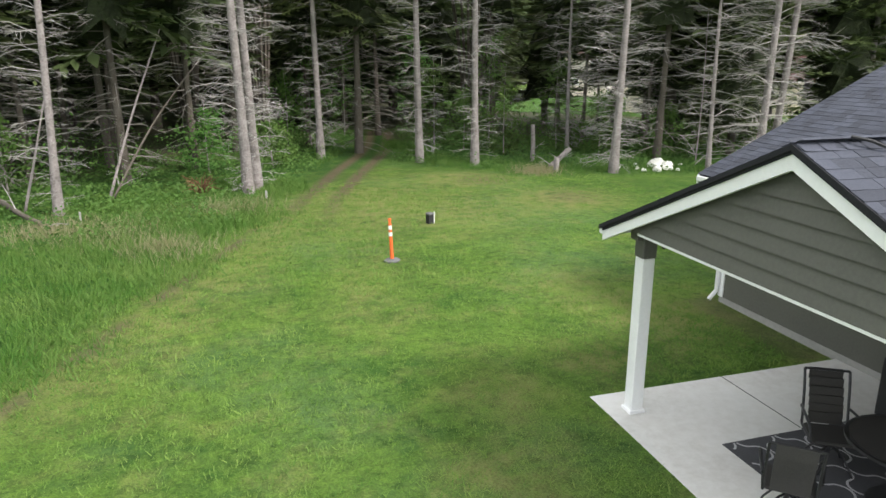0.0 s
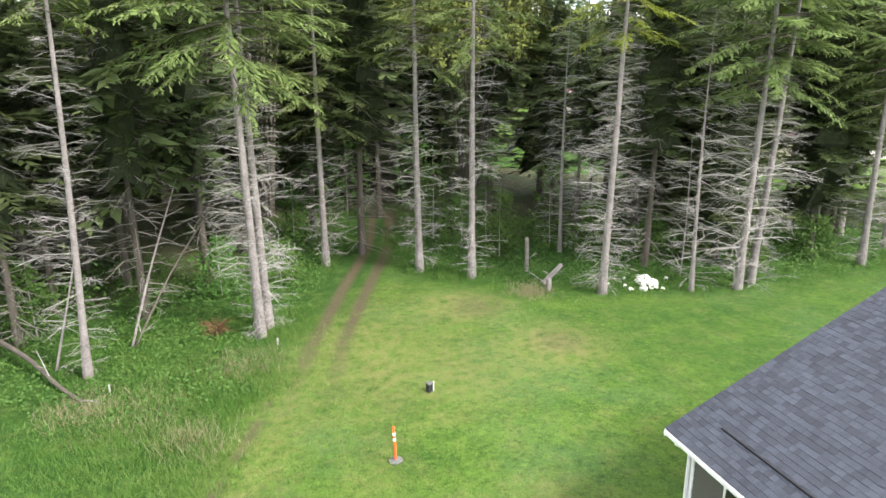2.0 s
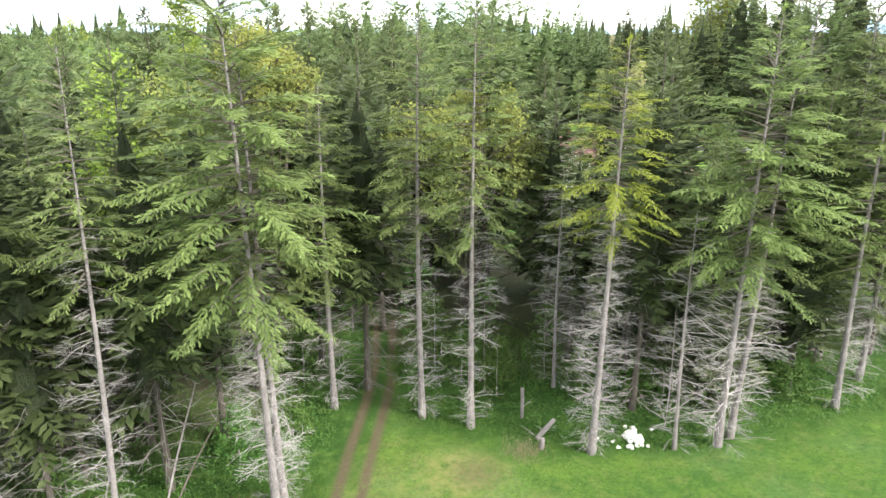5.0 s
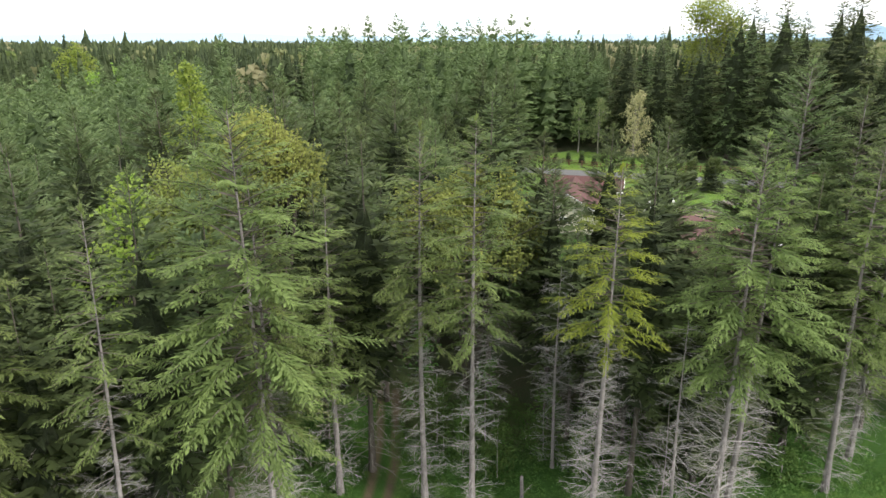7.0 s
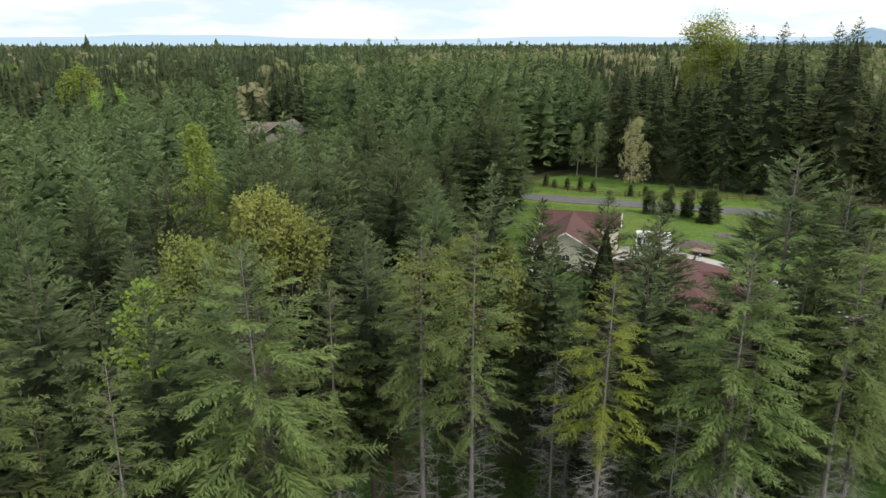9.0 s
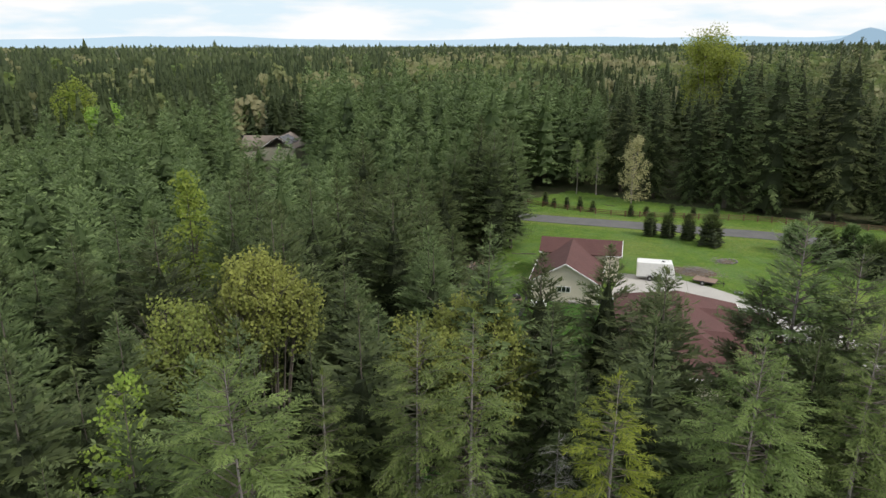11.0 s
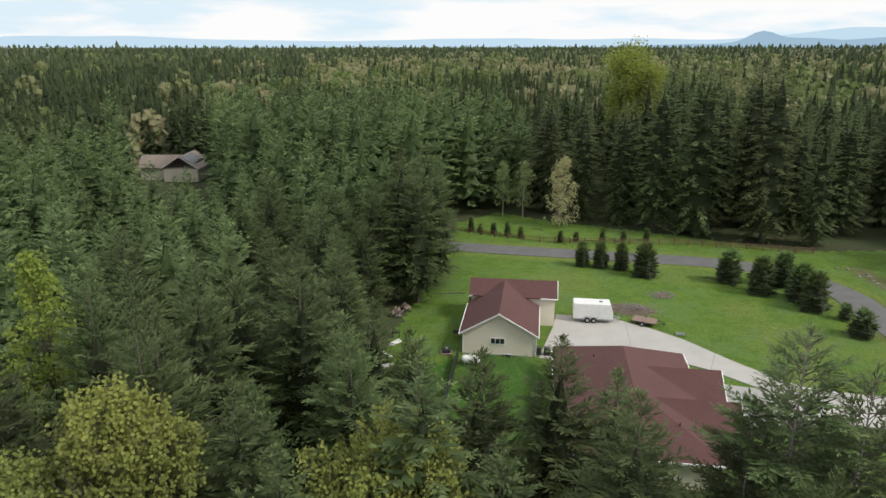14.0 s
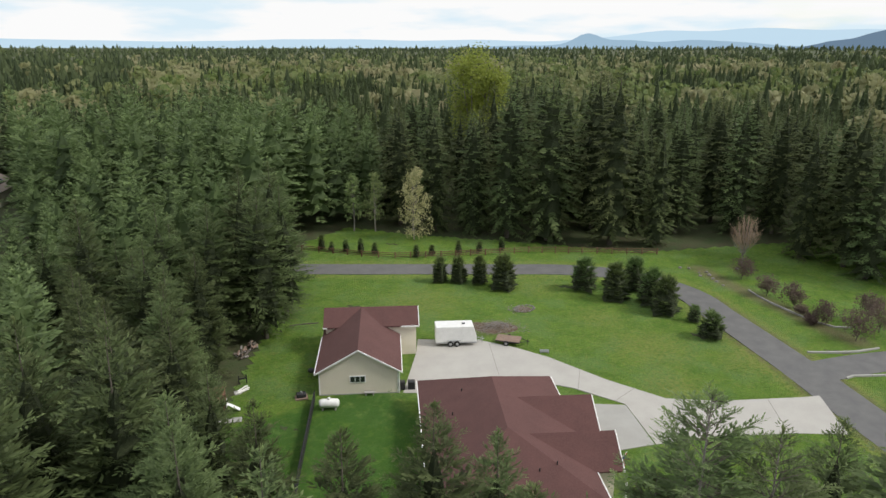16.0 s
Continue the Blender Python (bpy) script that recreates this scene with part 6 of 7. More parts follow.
def undergrowth():
    """Low leafy plants and shrubs under the first rows of trees."""
    rr = random.Random(81)
    s = Soup()
    for i in range(3600):
        x = rr.uniform(-14, 34)
        y = np.interp(x, [p[0] for p in EDGE[1:]], [p[1] for p in EDGE[1:]]) + rr.uniform(-5.0 if x < 0 else -1.2, 12) if not 3.5 < x < 9.5 else rr.uniform(30, 42)
        if line_dist(TRACK_L, x, y) < 1.1 or line_dist(TRACK_R, x, y) < 1.1:
            continue
        big = rr.random() < 0.16
        R, H = (rr.uniform(0.4, 0.9), rr.uniform(0.5, 1.5)) if big else (rr.uniform(0.25, 0.6), rr.uniform(0.12, 0.4))
        if rr.random() < 0.05 and y > np.interp(x, [p[0] for p in EDGE[1:]], [p[1] for p in EDGE[1:]]) + 1.5:
            big, R, H = True, rr.uniform(0.7, 1.3), rr.uniform(1.8, 3.8)
        tone = rr.random()
        for j in range((100 if H > 1.7 else 34) if big else 14):
            a, d = rr.uniform(0, 6.283), R * math.sqrt(rr.random())
            p = Vector((x + d * math.cos(a), y + d * math.sin(a), 0.03 + H * rr.random() * (1.1 - d / R * 0.6)))
            e = Vector((rr.uniform(-1, 1), rr.uniform(-1, 1), rr.uniform(-0.3, 0.5))).normalized() * rr.uniform(0.06, 0.12)
            o = e.orthogonal().normalized() * e.length * 0.4
            s.add([tuple(p), tuple(p + e * 0.5 + o), tuple(p + e), tuple(p + e * 0.5 - o)], [(0, 1, 2, 3)], [tone * 0.8] * 4)
    tagged(new("undergrowth", s.mesh("undergrowth", LEAF_GREEN)), "low green leafy undergrowth under the trees", "undergrowth", kind="stuff")


undergrowth()


# young broadleaf saplings in the light behind the first trunks
for i, (x, y, h, r) in enumerate(((2.6, 35.5, 4.5, 1.3), (4.0, 37.6, 6.0, 1.6), (10.4, 36.0, 5.0, 1.5), (11.2, 33.4, 3.6, 1.2), (12.6, 31.4, 4.2, 1.3), (16.2, 33.0, 5.2, 1.5), (13.2, 35.0, 6.4, 1.7), (10.5, 40.5, 7.0, 1.8),
                                  (6.6, 42.5, 6.5, 1.8), (-1.0, 29.6, 3.2, 1.2), (-7.6, 27.0, 3.6, 1.3), (1.6, 30.4, 2.6, 1.0), (19.5, 28.6, 3.0, 1.2), (23.4, 26.2, 2.4, 1.1), (27.6, 26.4, 2.8, 1.2), (17.2, 30.4, 3.6, 1.3))):
    leafy_tree(820 + i, "sapling", "slender young broadleaf sapling in the undergrowth", x, y, h, 0.5, r, LEAF_GREEN, 120, 10, 0.13, BARK, 0.035, "saplings behind the forest edge", column=True, lobes=6, single=True)


# ---------------------------------------------------------------- things on the neighbour's lot
RED_TIMBER = surface("brown_rail_timber", (0.15, 0.085, 0.05), (0.11, 0.062, 0.04), (0.19, 0.12, 0.08), 2, 20, 0.9)
BRONZE = foliage("bronze_shrub_leaves", (0.085, 0.062, 0.055), (0.125, 0.090, 0.075), (0.18, 0.13, 0.105))
NEEDLE_SHRUB = foliage("young_conifer_needles", (0.055, 0.090, 0.030), (0.10, 0.155, 0.050), (0.19, 0.25, 0.085))
TYRE = surface("tyre_rubber", (0.02, 0.02, 0.02), (0.03, 0.03, 0.03), None, 3, 40, 0.85)
STEEL = surface("galvanised_steel", (0.45, 0.46, 0.47), (0.38, 0.39, 0.4), None, 3, 30, 0.45, metal=0.7)
PLANK = surface("weathered_planks", (0.23, 0.16, 0.125), (0.17, 0.12, 0.095), (0.3, 0.22, 0.18), 2, 24, 0.9)
TANK = surface("white_tank_paint", (0.78, 0.78, 0.77), (0.7, 0.7, 0.69), None, 2, 20, 0.4, bump=0.02)
SOLAR = surface("solar_glass", (0.02, 0.023, 0.04), (0.025, 0.028, 0.045), None, 1, 5, 0.2, spec=0.7, bump=0)
TAN_ROOF = surface("tan_shingles", (0.25, 0.205, 0.175), (0.21, 0.17, 0.145), (0.3, 0.25, 0.215), 0.5, 6, 0.9)
FLAG_RED = surface("flag_red", (0.5, 0.03, 0.04), (0.45, 0.03, 0.04), None, 2, 20, 0.8, bump=0)
FLAG_BLUE = surface("flag_blue", (0.03, 0.04, 0.18), (0.03, 0.04, 0.15), None, 2, 20, 0.8, bump=0)


def trim_lines(h, boards):
    for a, b in boards:
        bm = bmesh.new()
        d = Vector((b[0] - a[0], b[1] - a[1], 0))
        n = Vector((-d.y, d.x, 0)).normalized() * 0.04 if d.length > 0.01 else Vector((0.04, 0, 0))
        slab3(bm, [Vector(a) + n, Vector(a) - n, Vector(b) - n, Vector(b) + n], 0.16)
        part("trim_board", bm, WHITE, h)


g = next(o for o in scene.objects if o.name == "garage")
trim_lines(g, [((-0.4, -0.38, 2.72), (4.15, -0.38, 5.32)), ((4.15, -0.38, 5.32), (8.7, -0.38, 2.72)), ((8.74, -0.35, 2.70), (8.74, 9.3, 2.70)), ((-0.44, -0.35, 2.70), (-0.44, 9.3, 2.70)), ((8.8, 9.15, 3.83), (10.9, 9.15, 3.83)), ((10.94, 9.2, 3.85), (10.94, 11.8, 5.36)), ((-0.3, 9.15, 3.83), (0.2, 9.15, 3.83))])
part("gutter_spout", add_rod(bmesh.new(), (8.42, -0.08, 0.1), (8.42, -0.08, 2.6), 0.05, None, 6), WHITE, g)
part("corner_board", box(8.22, -0.03, 0.05, 8.33, 0.02, 2.62), WHITE, g)
part("corner_board", box(-0.03, -0.03, 0.05, 0.08, 0.02, 2.62), WHITE, g)
part("foundation", box(-0.04, -0.05, -0.1, 8.34, 0.04, 0.16), CONCRETE_GREY, g)
h2 = next(o for o in scene.objects if o.name == "house.001")
trim_lines(h2, [((10.2, -23.44, 2.76), (24.04, -23.44, 2.76)), ((24.04, -23.4, 2.76), (24.04, -19.4, 2.76)), ((26.04, -13.4, 2.80), (26.04, -10.2, 4.72)), ((26.04, -10.2, 4.72), (26.04, -7.0, 2.80)), ((26.24, -19.4, 2.8), (26.24, -16.5, 4.77)), ((26.24, -16.5, 4.77), (26.24, -13.6, 2.8)), ((10.16, -23.4, 2.75), (10.16, -2.6, 2.75)), ((24.04, -7, 2.76), (24.04, -2.6, 2.76))])
for u, v, z in ((14.2, -8.0, 4.35), (13.0, -11.5, 3.9), (20.5, -20.0, 4.15), (19.0, -20.5, 3.95), (15.5, -19.8, 4.2)):
    part("vent_pipe", add_rod(bmesh.new(), (u, v, z - 0.3), (u, v, z + 0.22), 0.055, None, 8), DARK, h2)
for v in (-20.8, -11.5):
    part("porch_post", box(25.85, v - 0.08, 0, 26.01, v + 0.08, 2.66), WHITE, h2)


def flag():
    t = thing("flag", "striped flag hanging from a short porch pole", "flag", LOT_M @ pose(26.1, -17.6, 2.35, 0, 0, 20))
    part("pole", add_rod(bmesh.new(), (0, 0, 0), (1.1, 0, 0.75), 0.02, None, 6), WHITE, t)
    for i in range(7):
        part("stripe", box(0.35 + 0.10 * i, -0.006, -0.55, 0.45 + 0.10 * i, 0.006, 0.22 + 0.068 * i), FLAG_RED if i % 2 == 0 else WHITE, t)
    part("canton", box(0.72, -0.012, 0.12, 1.05, 0.012, 0.5), FLAG_BLUE, t)


def wheel(parent, x, y, z, r, w):
    t = part("wheel", bm_mesh("tyre", lathe([(r * 0.6, -w / 2), (r * 0.93, -w / 2), (r, -w * 0.3), (r, w * 0.3), (r * 0.93, w / 2), (r * 0.6, w / 2)], 20), TYRE), None, parent, at=pose(x, y, z, 90))
    part("rim", lathe([(r * 0.55, -w / 2 - 0.004), (r * 0.5, w / 2 + 0.01), (r * 0.2, w / 2 + 0.02)], 14), STEEL, t)


def cargo_trailer():
    t = thing("cargo_trailer", "white enclosed cargo trailer with tandem axles", "trailer", pose(52.7, 81.3, 0.10, 0, 0, -31.7))
    bm = bmesh.new()
    side = [(0, 0.45), (5.05, 0.45), (5.05, 1.3), (4.62, 2.55), (0, 2.55)]
    a = [bm.verts.new((x, 0, z)) for x, z in side]
    b = [bm.verts.new((x, 2.15, z)) for x, z in side]
    bm.faces.new(a)
    bm.faces.new(b[::-1])
    for i in range(5):
        bm.faces.new((a[i], a[(i + 1) % 5], b[(i + 1) % 5], b[i]))
    bmesh.ops.recalc_face_normals(bm, faces=bm.faces[:])
    bmesh.ops.bevel(bm, geom=bm.edges[:], offset=0.05, segments=2, affect="EDGES")
    part("body", bm, TANK, t)
    d = part("side_door", box(3.2, -0.025, 0.6, 4.05, -0.002, 2.3, 0.008), TANK, t)
    part("handle", box(3.28, -0.05, 1.35, 3.4, -0.026, 1.42), STEEL, d)
    part("fender", box(1.35, -0.16, 0.78, 3.05, -0.002, 0.84, 0.015), STEEL, t)
    part("skirt", box(0.02, -0.012, 0.42, 5.0, -0.002, 0.58), STEEL, t)
    part("roof_vent", box(3.3, 0.9, 2.555, 3.7, 1.25, 2.63, 0.02), DARK, t)
    for x in (1.8, 2.62):
        for y in (-0.06, 2.21):
            wheel(t, x, y, 0.36, 0.36, 0.2)
    bm = add_rod(bmesh.new(), (5.0, 0.5, 0.5), (6.1, 1.07, 0.5), 0.05, None, 6)
    add_rod(bm, (5.0, 1.65, 0.5), (6.1, 1.07, 0.5), 0.05, None, 6)
    part("drawbar", bm, STEEL, t)
    part("jack", add_rod(bmesh.new(), (5.85, 1.07, 0.0), (5.85, 1.07, 0.85), 0.045, None, 8), STEEL, t)


def flat_trailer():
    t = thing("utility_trailer", "low brown plank utility trailer parked off the driveway", "trailer", pose(59.9, 78.3, 0.08, 0, 0, -52))
    for i in range(8):
        part("plank", box(0, -0.95 + 0.24 * i, 0.55, 3.0, -0.73 + 0.24 * i, 0.6, 0.006), PLANK, t)
    part("frame", box(0.02, -0.93, 0.42, 2.98, 0.93, 0.54), BLACK_METAL, t)
    for y in (-1.08, 1.08):
        wheel(t, 1.4, y, 0.33, 0.33, 0.18)
    bm = add_rod(bmesh.new(), (3.0, -0.6, 0.47), (4.1, 0, 0.45), 0.045, None, 6)
    add_rod(bm, (3.0, 0.6, 0.47), (4.1, 0, 0.45), 0.045, None, 6)
    part("drawbar", bm, BLACK_METAL, t)
    part("jack", add_rod(bmesh.new(), (3.9, 0, 0), (3.9, 0, 0.75), 0.04, None, 6), BLACK_METAL, t)


def brush_heap():
    rr, s = random.Random(91), Soup()
    for i in range(420):
        x, y = rr.gauss(0, 1.5), rr.gauss(0, 0.9)
        z = max(0.03, 0.5 * math.exp(-(x * x / 4 + y * y / 1.5)) * rr.random() * 1.6)
        a, l = rr.uniform(0, 6.283), rr.uniform(0.4, 1.2)
        s.limb((x, y, z), (x + math.cos(a) * l, y + math.sin(a) * l, max(0.03, z + rr.uniform(-0.2, 0.3))), 0.025, 0.01, 3)
    t = thing("brush_pile", "heap of cut grey-brown brush and soil", "brush pile", pose(62.6, 81.6, 0.04, 0, 0, -35))
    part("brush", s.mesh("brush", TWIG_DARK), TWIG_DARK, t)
    mound = bmesh.new()
    bmesh.ops.create_grid(mound, x_segments=16, y_segments=12, size=1)
    for v in mound.verts:
        q = v.co.x ** 2 + v.co.y ** 2
        v.co = Vector((v.co.x * 3.0, v.co.y * 2.0, max(0, 1 - q) * 0.28 * (1 + 0.6 * noise.noise(v.co * 3)) - 0.03))
    part("soil", bm_mesh("soil", mound, SOIL, True), None, t)


def fire_pit():
    t = thing("fire_pit", "ring of stones with burnt branches on the lawn", "fire pit", pose(69.9, 84.4, 0.05))
    rr = random.Random(92)
    for i in range(16):
        a, s = 6.283 * i / 16, rr.uniform(0.12, 0.22)
        part("stone", ROCKS_GREY[i % 3], None, t, at=pose(1.5 * math.cos(a) + 0.3, 1.1 * math.sin(a), 0.08, 0, 0, rr.uniform(0, 360)) @ Matrix.Diagonal((s, s, s, 1)))
    q = Soup()
    for i in range(60):
        x, y, a, l = rr.gauss(-0.6, 0.7), rr.gauss(0, 0.5), rr.uniform(0, 6.283), rr.uniform(0.4, 1.0)
        q.limb((x, y, 0.05), (x + l * math.cos(a), y + l * math.sin(a), rr.uniform(0.1, 0.55)), 0.035, 0.015, 4)
    part("firewood", q.mesh("firewood", TWIG_DARK), None, t)
    part("ash", lathe([(1.2, 0.0), (1.1, 0.05), (0.4, 0.12)], 16), SOIL, t)


STONE = surface("weathered_stone", (0.20, 0.19, 0.17), (0.14, 0.13, 0.12), (0.27, 0.26, 0.24), 2.0, 14, 0.92, bump=0.5, dist=0.02)
ROCKS_GREY = [bm_mesh("stone", rock_mesh(20 + i, 1.0), STONE) for i in range(3)]


def propane_tank():
    t = thing("propane_tank", "white horizontal propane tank on short feet", "tank", pose(35.3, 75.6, 0.04, 0, 0, -31.7))
    body = lathe([(0.05, -1.05), (0.25, -1.02), (0.40, -0.9), (0.46, -0.72), (0.46, 0.72), (0.40, 0.9), (0.25, 1.02), (0.05, 1.05)], 20)
    bmesh.ops.transform(body, matrix=pose(0, 0, 0.68, 0, 90, 0), verts=body.verts[:])
    part("body", bm_mesh("tank_body", body, TANK, True), None, t)
    part("dome", lathe([(0.15, 1.1), (0.15, 1.25), (0.1, 1.33), (0.03, 1.35)], 12), TANK, t)
    for x in (-0.65, 0.65):
        part("foot", box(x - 0.08, -0.3, 0, x + 0.08, 0.3, 0.28), CONCRETE_GREY, t)


def ac_unit(x, y):
    t = thing("air_conditioner", "dark grey outdoor air conditioner by the garage wall", "air conditioner", pose(x, y, 0.10, 0, 0, -31.7), "air conditioners by the garage")
    part("cabinet", box(-0.38, -0.38, 0, 0.38, 0.38, 0.85, 0.03), DARK, t)
    part("fan_guard", lathe([(0.32, 0.851), (0.32, 0.87), (0.06, 0.89)], 16), BLACK_METAL, t)


def wire_fence():
    t = thing("wire_fence", "low dark slatted mesh fence crossing the lawn", "fence", pose(34.9, 78.1, 0.04))
    d = Vector((26.5 - 34.9, 64.5 - 78.1, 0))
    n = 9
    for i in range(n + 1):
        p = d * i / n
        part("post", add_rod(bmesh.new(), p, p + Vector((0, 0, 1.15)), 0.035, None, 6), DARK, t)
    for i in range(n):
        a, b = d * i / n, d * (i + 1) / n
        s = Soup()
        for k in range(7):
            z = 0.08 + 0.165 * k
            s.limb(a + Vector((0, 0, z)), b + Vector((0, 0, z)), 0.02, 0.02, 3)
        side = Vector((-d.y, d.x, 0)).normalized() * 0.05
        for k in range(26):
            p, q = a + (b - a) * (k + 0.08) / 26, a + (b - a) * (k + 0.92) / 26
            s.add([tuple(v + w + Vector((0, 0, z))) for z in (0.05, 1.1) for v, w in ((p, side), (q, side), (q, -side), (p, -side))], [(0, 1, 5, 4), (1, 2, 6, 5), (2, 3, 7, 6), (3, 0, 4, 7), (4, 5, 6, 7)])
        for k in range(12):
            p = a + (b - a) * (k + 0.5) / 12
            s.limb(p + Vector((0, 0, 0.05)), p + Vector((0, 0, 1.08)), 0.012, 0.012, 3)
        part("mesh_panel", s.mesh("mesh_panel", DARK), None, t)


def rail_fence(pts, rails=3, label="brown split-rail fence along the road verge"):
    t = thing("rail_fence", label, "fence", pose(pts[0][0], pts[0][1], 0.03))
    o = Vector((*pts[0], 0))
    line = []
    for (x0, y0), (x1, y1) in zip(pts, pts[1:]):
        n = max(1, round(math.hypot(x1 - x0, y1 - y0) / 2.6))
        line += [Vector((x0 + (x1 - x0) * i / n, y0 + (y1 - y0) * i / n, 0)) - o for i in range(n)]
    line.append(Vector((*pts[-1], 0)) - o)
    for p in line:
        part("post", box(-0.08, -0.08, 0, 0.08, 0.08, 1.2, 0.01), RED_TIMBER, t, at=Matrix.Translation(p))
    for a, b in zip(line, line[1:]):
        for k in range(rails):
            z = 0.35 + 0.33 * k
            bm = bmesh.new()
            e = random.Random(int(a.x * 10) + k).uniform(-0.03, 0.03)
            add_rod(bm, a + Vector((0, 0, z + e)), b + Vector((0, 0, z - e)), 0.06, 0.055, 5)
            part("rail", bm, RED_TIMBER, t)


def bush_conifer(x, y, h, r, seed):
    rr = random.Random(seed)
    t = thing("conifer_shrub", "dense young dark green conifer on the lawn", "shrub", pose(x, y, 0.03), "young conifers along the road")
    part("trunk", trunk_mesh("shrub_trunk", rr, h * 0.9, 0.07, BARK_DARK, sides=5, knots=3), None, t)
    part("crown", fir_crown("shrub_crown", rr, h, 0.10, r * 1.25, 2.6 / max(1.0, h / 2.4), NEEDLE_SHRUB, 0.16 + 0.025 * h, 9, 0.24, 0.32, 0.2, 0.7, 8, 30, 66, 0.0, 0.0, 0.4), None, t)


def bronze_shrub(x, y, h, r, seed):
    rr = random.Random(seed)
    t = thing("bronze_shrub", "rounded shrub with bronze-brown spring twigs", "shrub", pose(x, y, 0.03), "bronze shrubs on the bank")
    me, centres = leafy_mesh("bronze_crown", rr, h * 1.1, 0.4, r * 1.2, 260, 8, 0.17, BRONZE, 8)
    part("stem", limbs_mesh("bronze_stem", rr, h, centres, 0.06, BARK_DARK, 0.2, 4), None, t)
    part("crown", me, None, t)


def kerb_wall(pts, label):
    t = thing("garden_edging", label, "edging", pose(0, 0, 0))
    for a, b in zip(pts, pts[1:]):
        d = math.hypot(b[0] - a[0], b[1] - a[1])
        part("block", box(0, -0.12, -0.05, d - 0.02, 0.12, 0.24, 0.03), CONCRETE_GREY, t, at=pose(a[0], a[1], 0, 0, 0, math.degrees(math.atan2(b[1] - a[1], b[0] - a[0]))))


cargo_trailer()
flat_trailer()
brush_heap()
fire_pit()
propane_tank()
ac_unit(43.6, 74.9)
ac_unit(44.5, 74.35)
wire_fence()
flag()
rail_fence([(57, 128.5), (59.0, 125.7), (64.0, 119.2), (68.2, 115.0), (75, 110.9), (89.3, 104.0), (96.7, 98.2), (107, 90)])
SH = ((67.2, 100.5, 4.0, 1.05), (69.6, 98.8, 4.0, 1.15), (71.9, 96.5, 4.2, 1.1), (73.2, 92.4, 5.0, 1.75), (82.9, 85.1, 4.6, 1.7), (83.3, 79.5, 5.2, 1.7), (88.8, 80.5, 5.0, 1.6), (86.3, 75.3, 5.0, 1.7), (84.8, 71.9, 5.0, 1.7), (85.5, 67.7, 2.2, 0.8), (82.7, 63.3, 3.0, 1.45))
for i, (x, y, h, r) in enumerate(SH):
    bush_conifer(x, y, h, r, 600 + i)
for i, (x, y, h) in enumerate(((60.3, 127.2, 2.6), (61.3, 125.3, 1.6), (63.2, 123.4, 2.2), (65.0, 121.3, 2.6), (66.6, 119.2, 2.0), (71.5, 113.4, 2.2), (74.4, 112.8, 1.8), (78.6, 110.6, 2.4), (82.5, 109.6, 1.8), (86.2, 107.8, 2.4))):
    bush_conifer(x, y, h, 0.55, 630 + i)
for i, (x, y, h, r) in enumerate(((106.8, 73.7, 3.4, 1.7), (102.8, 67.2, 3.0, 1.6), (101.4, 62.6, 3.2, 1.7), (98.6, 57.1, 3.0, 1.5), (96.6, 52.0, 4.0, 2.3), (101.7, 51.4, 4.4, 2.4), (104.5, 54.0, 3.6, 2.0), (99.4, 60.5, 1.2, 0.8), (97.2, 58.0, 1.0, 0.7))):
    bronze_shrub(x, y, h, r, 660 + i)
kerb_wall([(102.9, 70.2), (101.6, 68.0), (100.4, 65.0), (99.0, 60.0), (98.6, 57.6), (98.8, 55.6), (100.4, 54.2)], "pale concrete block edging round a shrub bed")
kerb_wall([(88.2, 53.8), (89.4, 52.9), (91.2, 51.6), (93.2, 50.4), (96.5, 49.2)], "pale concrete block edging beside the side road")
kerb_wall([(85.0, 47.8), (86.2, 47.6), (88.0, 46.4), (90.2, 45.0), (94.0, 43.0)], "pale concrete block edging beside the side road")
rr = random.Random(95)
for x, y in ((103.7, 82.9), (104.6, 81.8), (104.0, 79.4), (105.2, 78.9), (104.3, 77.8), (103.2, 76.4), (102.4, 75.2), (101.6, 73.6), (110.8, 76.9), (102.8, 78.4)):
    s = rr.uniform(0.2, 0.36)
    o = new("boulder", ROCKS_GREY[rr.randrange(3)])
    o.matrix_basis = pose(x, y, 0.12, 0, 0, rr.uniform(0, 360)) @ Matrix.Diagonal((s, s, s, 1))
    tagged(o, "pale boulder on the grassy bank", "boulder", "boulders on the bank")


# small things west of the garage
def mower():
    t = thing("generator", "black machine on a small pallet by the fence", "machine", pose(34.0, 79.4, 0.04, 0, 0, -20))
    part("body", box(-0.5, -0.35, 0.15, 0.5, 0.35, 0.6, 0.08), DARK, t)
    part("pallet", box(-0.65, -0.5, 0, 0.65, 0.5, 0.13, 0.01), PLANK, t)
    part("cap", lathe([(0.14, 0.6), (0.14, 0.74), (0.05, 0.8)], 10), STEEL, t)


def grill_far():
    t = thing("barbecue", "black barbecue standing behind the garage corner", "barbecue", LOT_M @ pose(-1.3, 4.2, 0.04, 0, 0, 10))
    part("kettle", lathe([(0.15, 0.6), (0.36, 0.75), (0.38, 0.92), (0.3, 1.05), (0.1, 1.12)], 14), BLACK_METAL, t)
    for a in (0.5, 2.6, 4.7):
        part("leg", add_rod(bmesh.new(), (0.2 * math.cos(a), 0.2 * math.sin(a), 0.65), (0.35 * math.cos(a), 0.35 * math.sin(a), 0), 0.02, None, 5), BLACK_METAL, t)
    part("shelf", box(0.38, -0.25, 0.85, 0.95, 0.25, 0.89), BLACK_METAL, t)


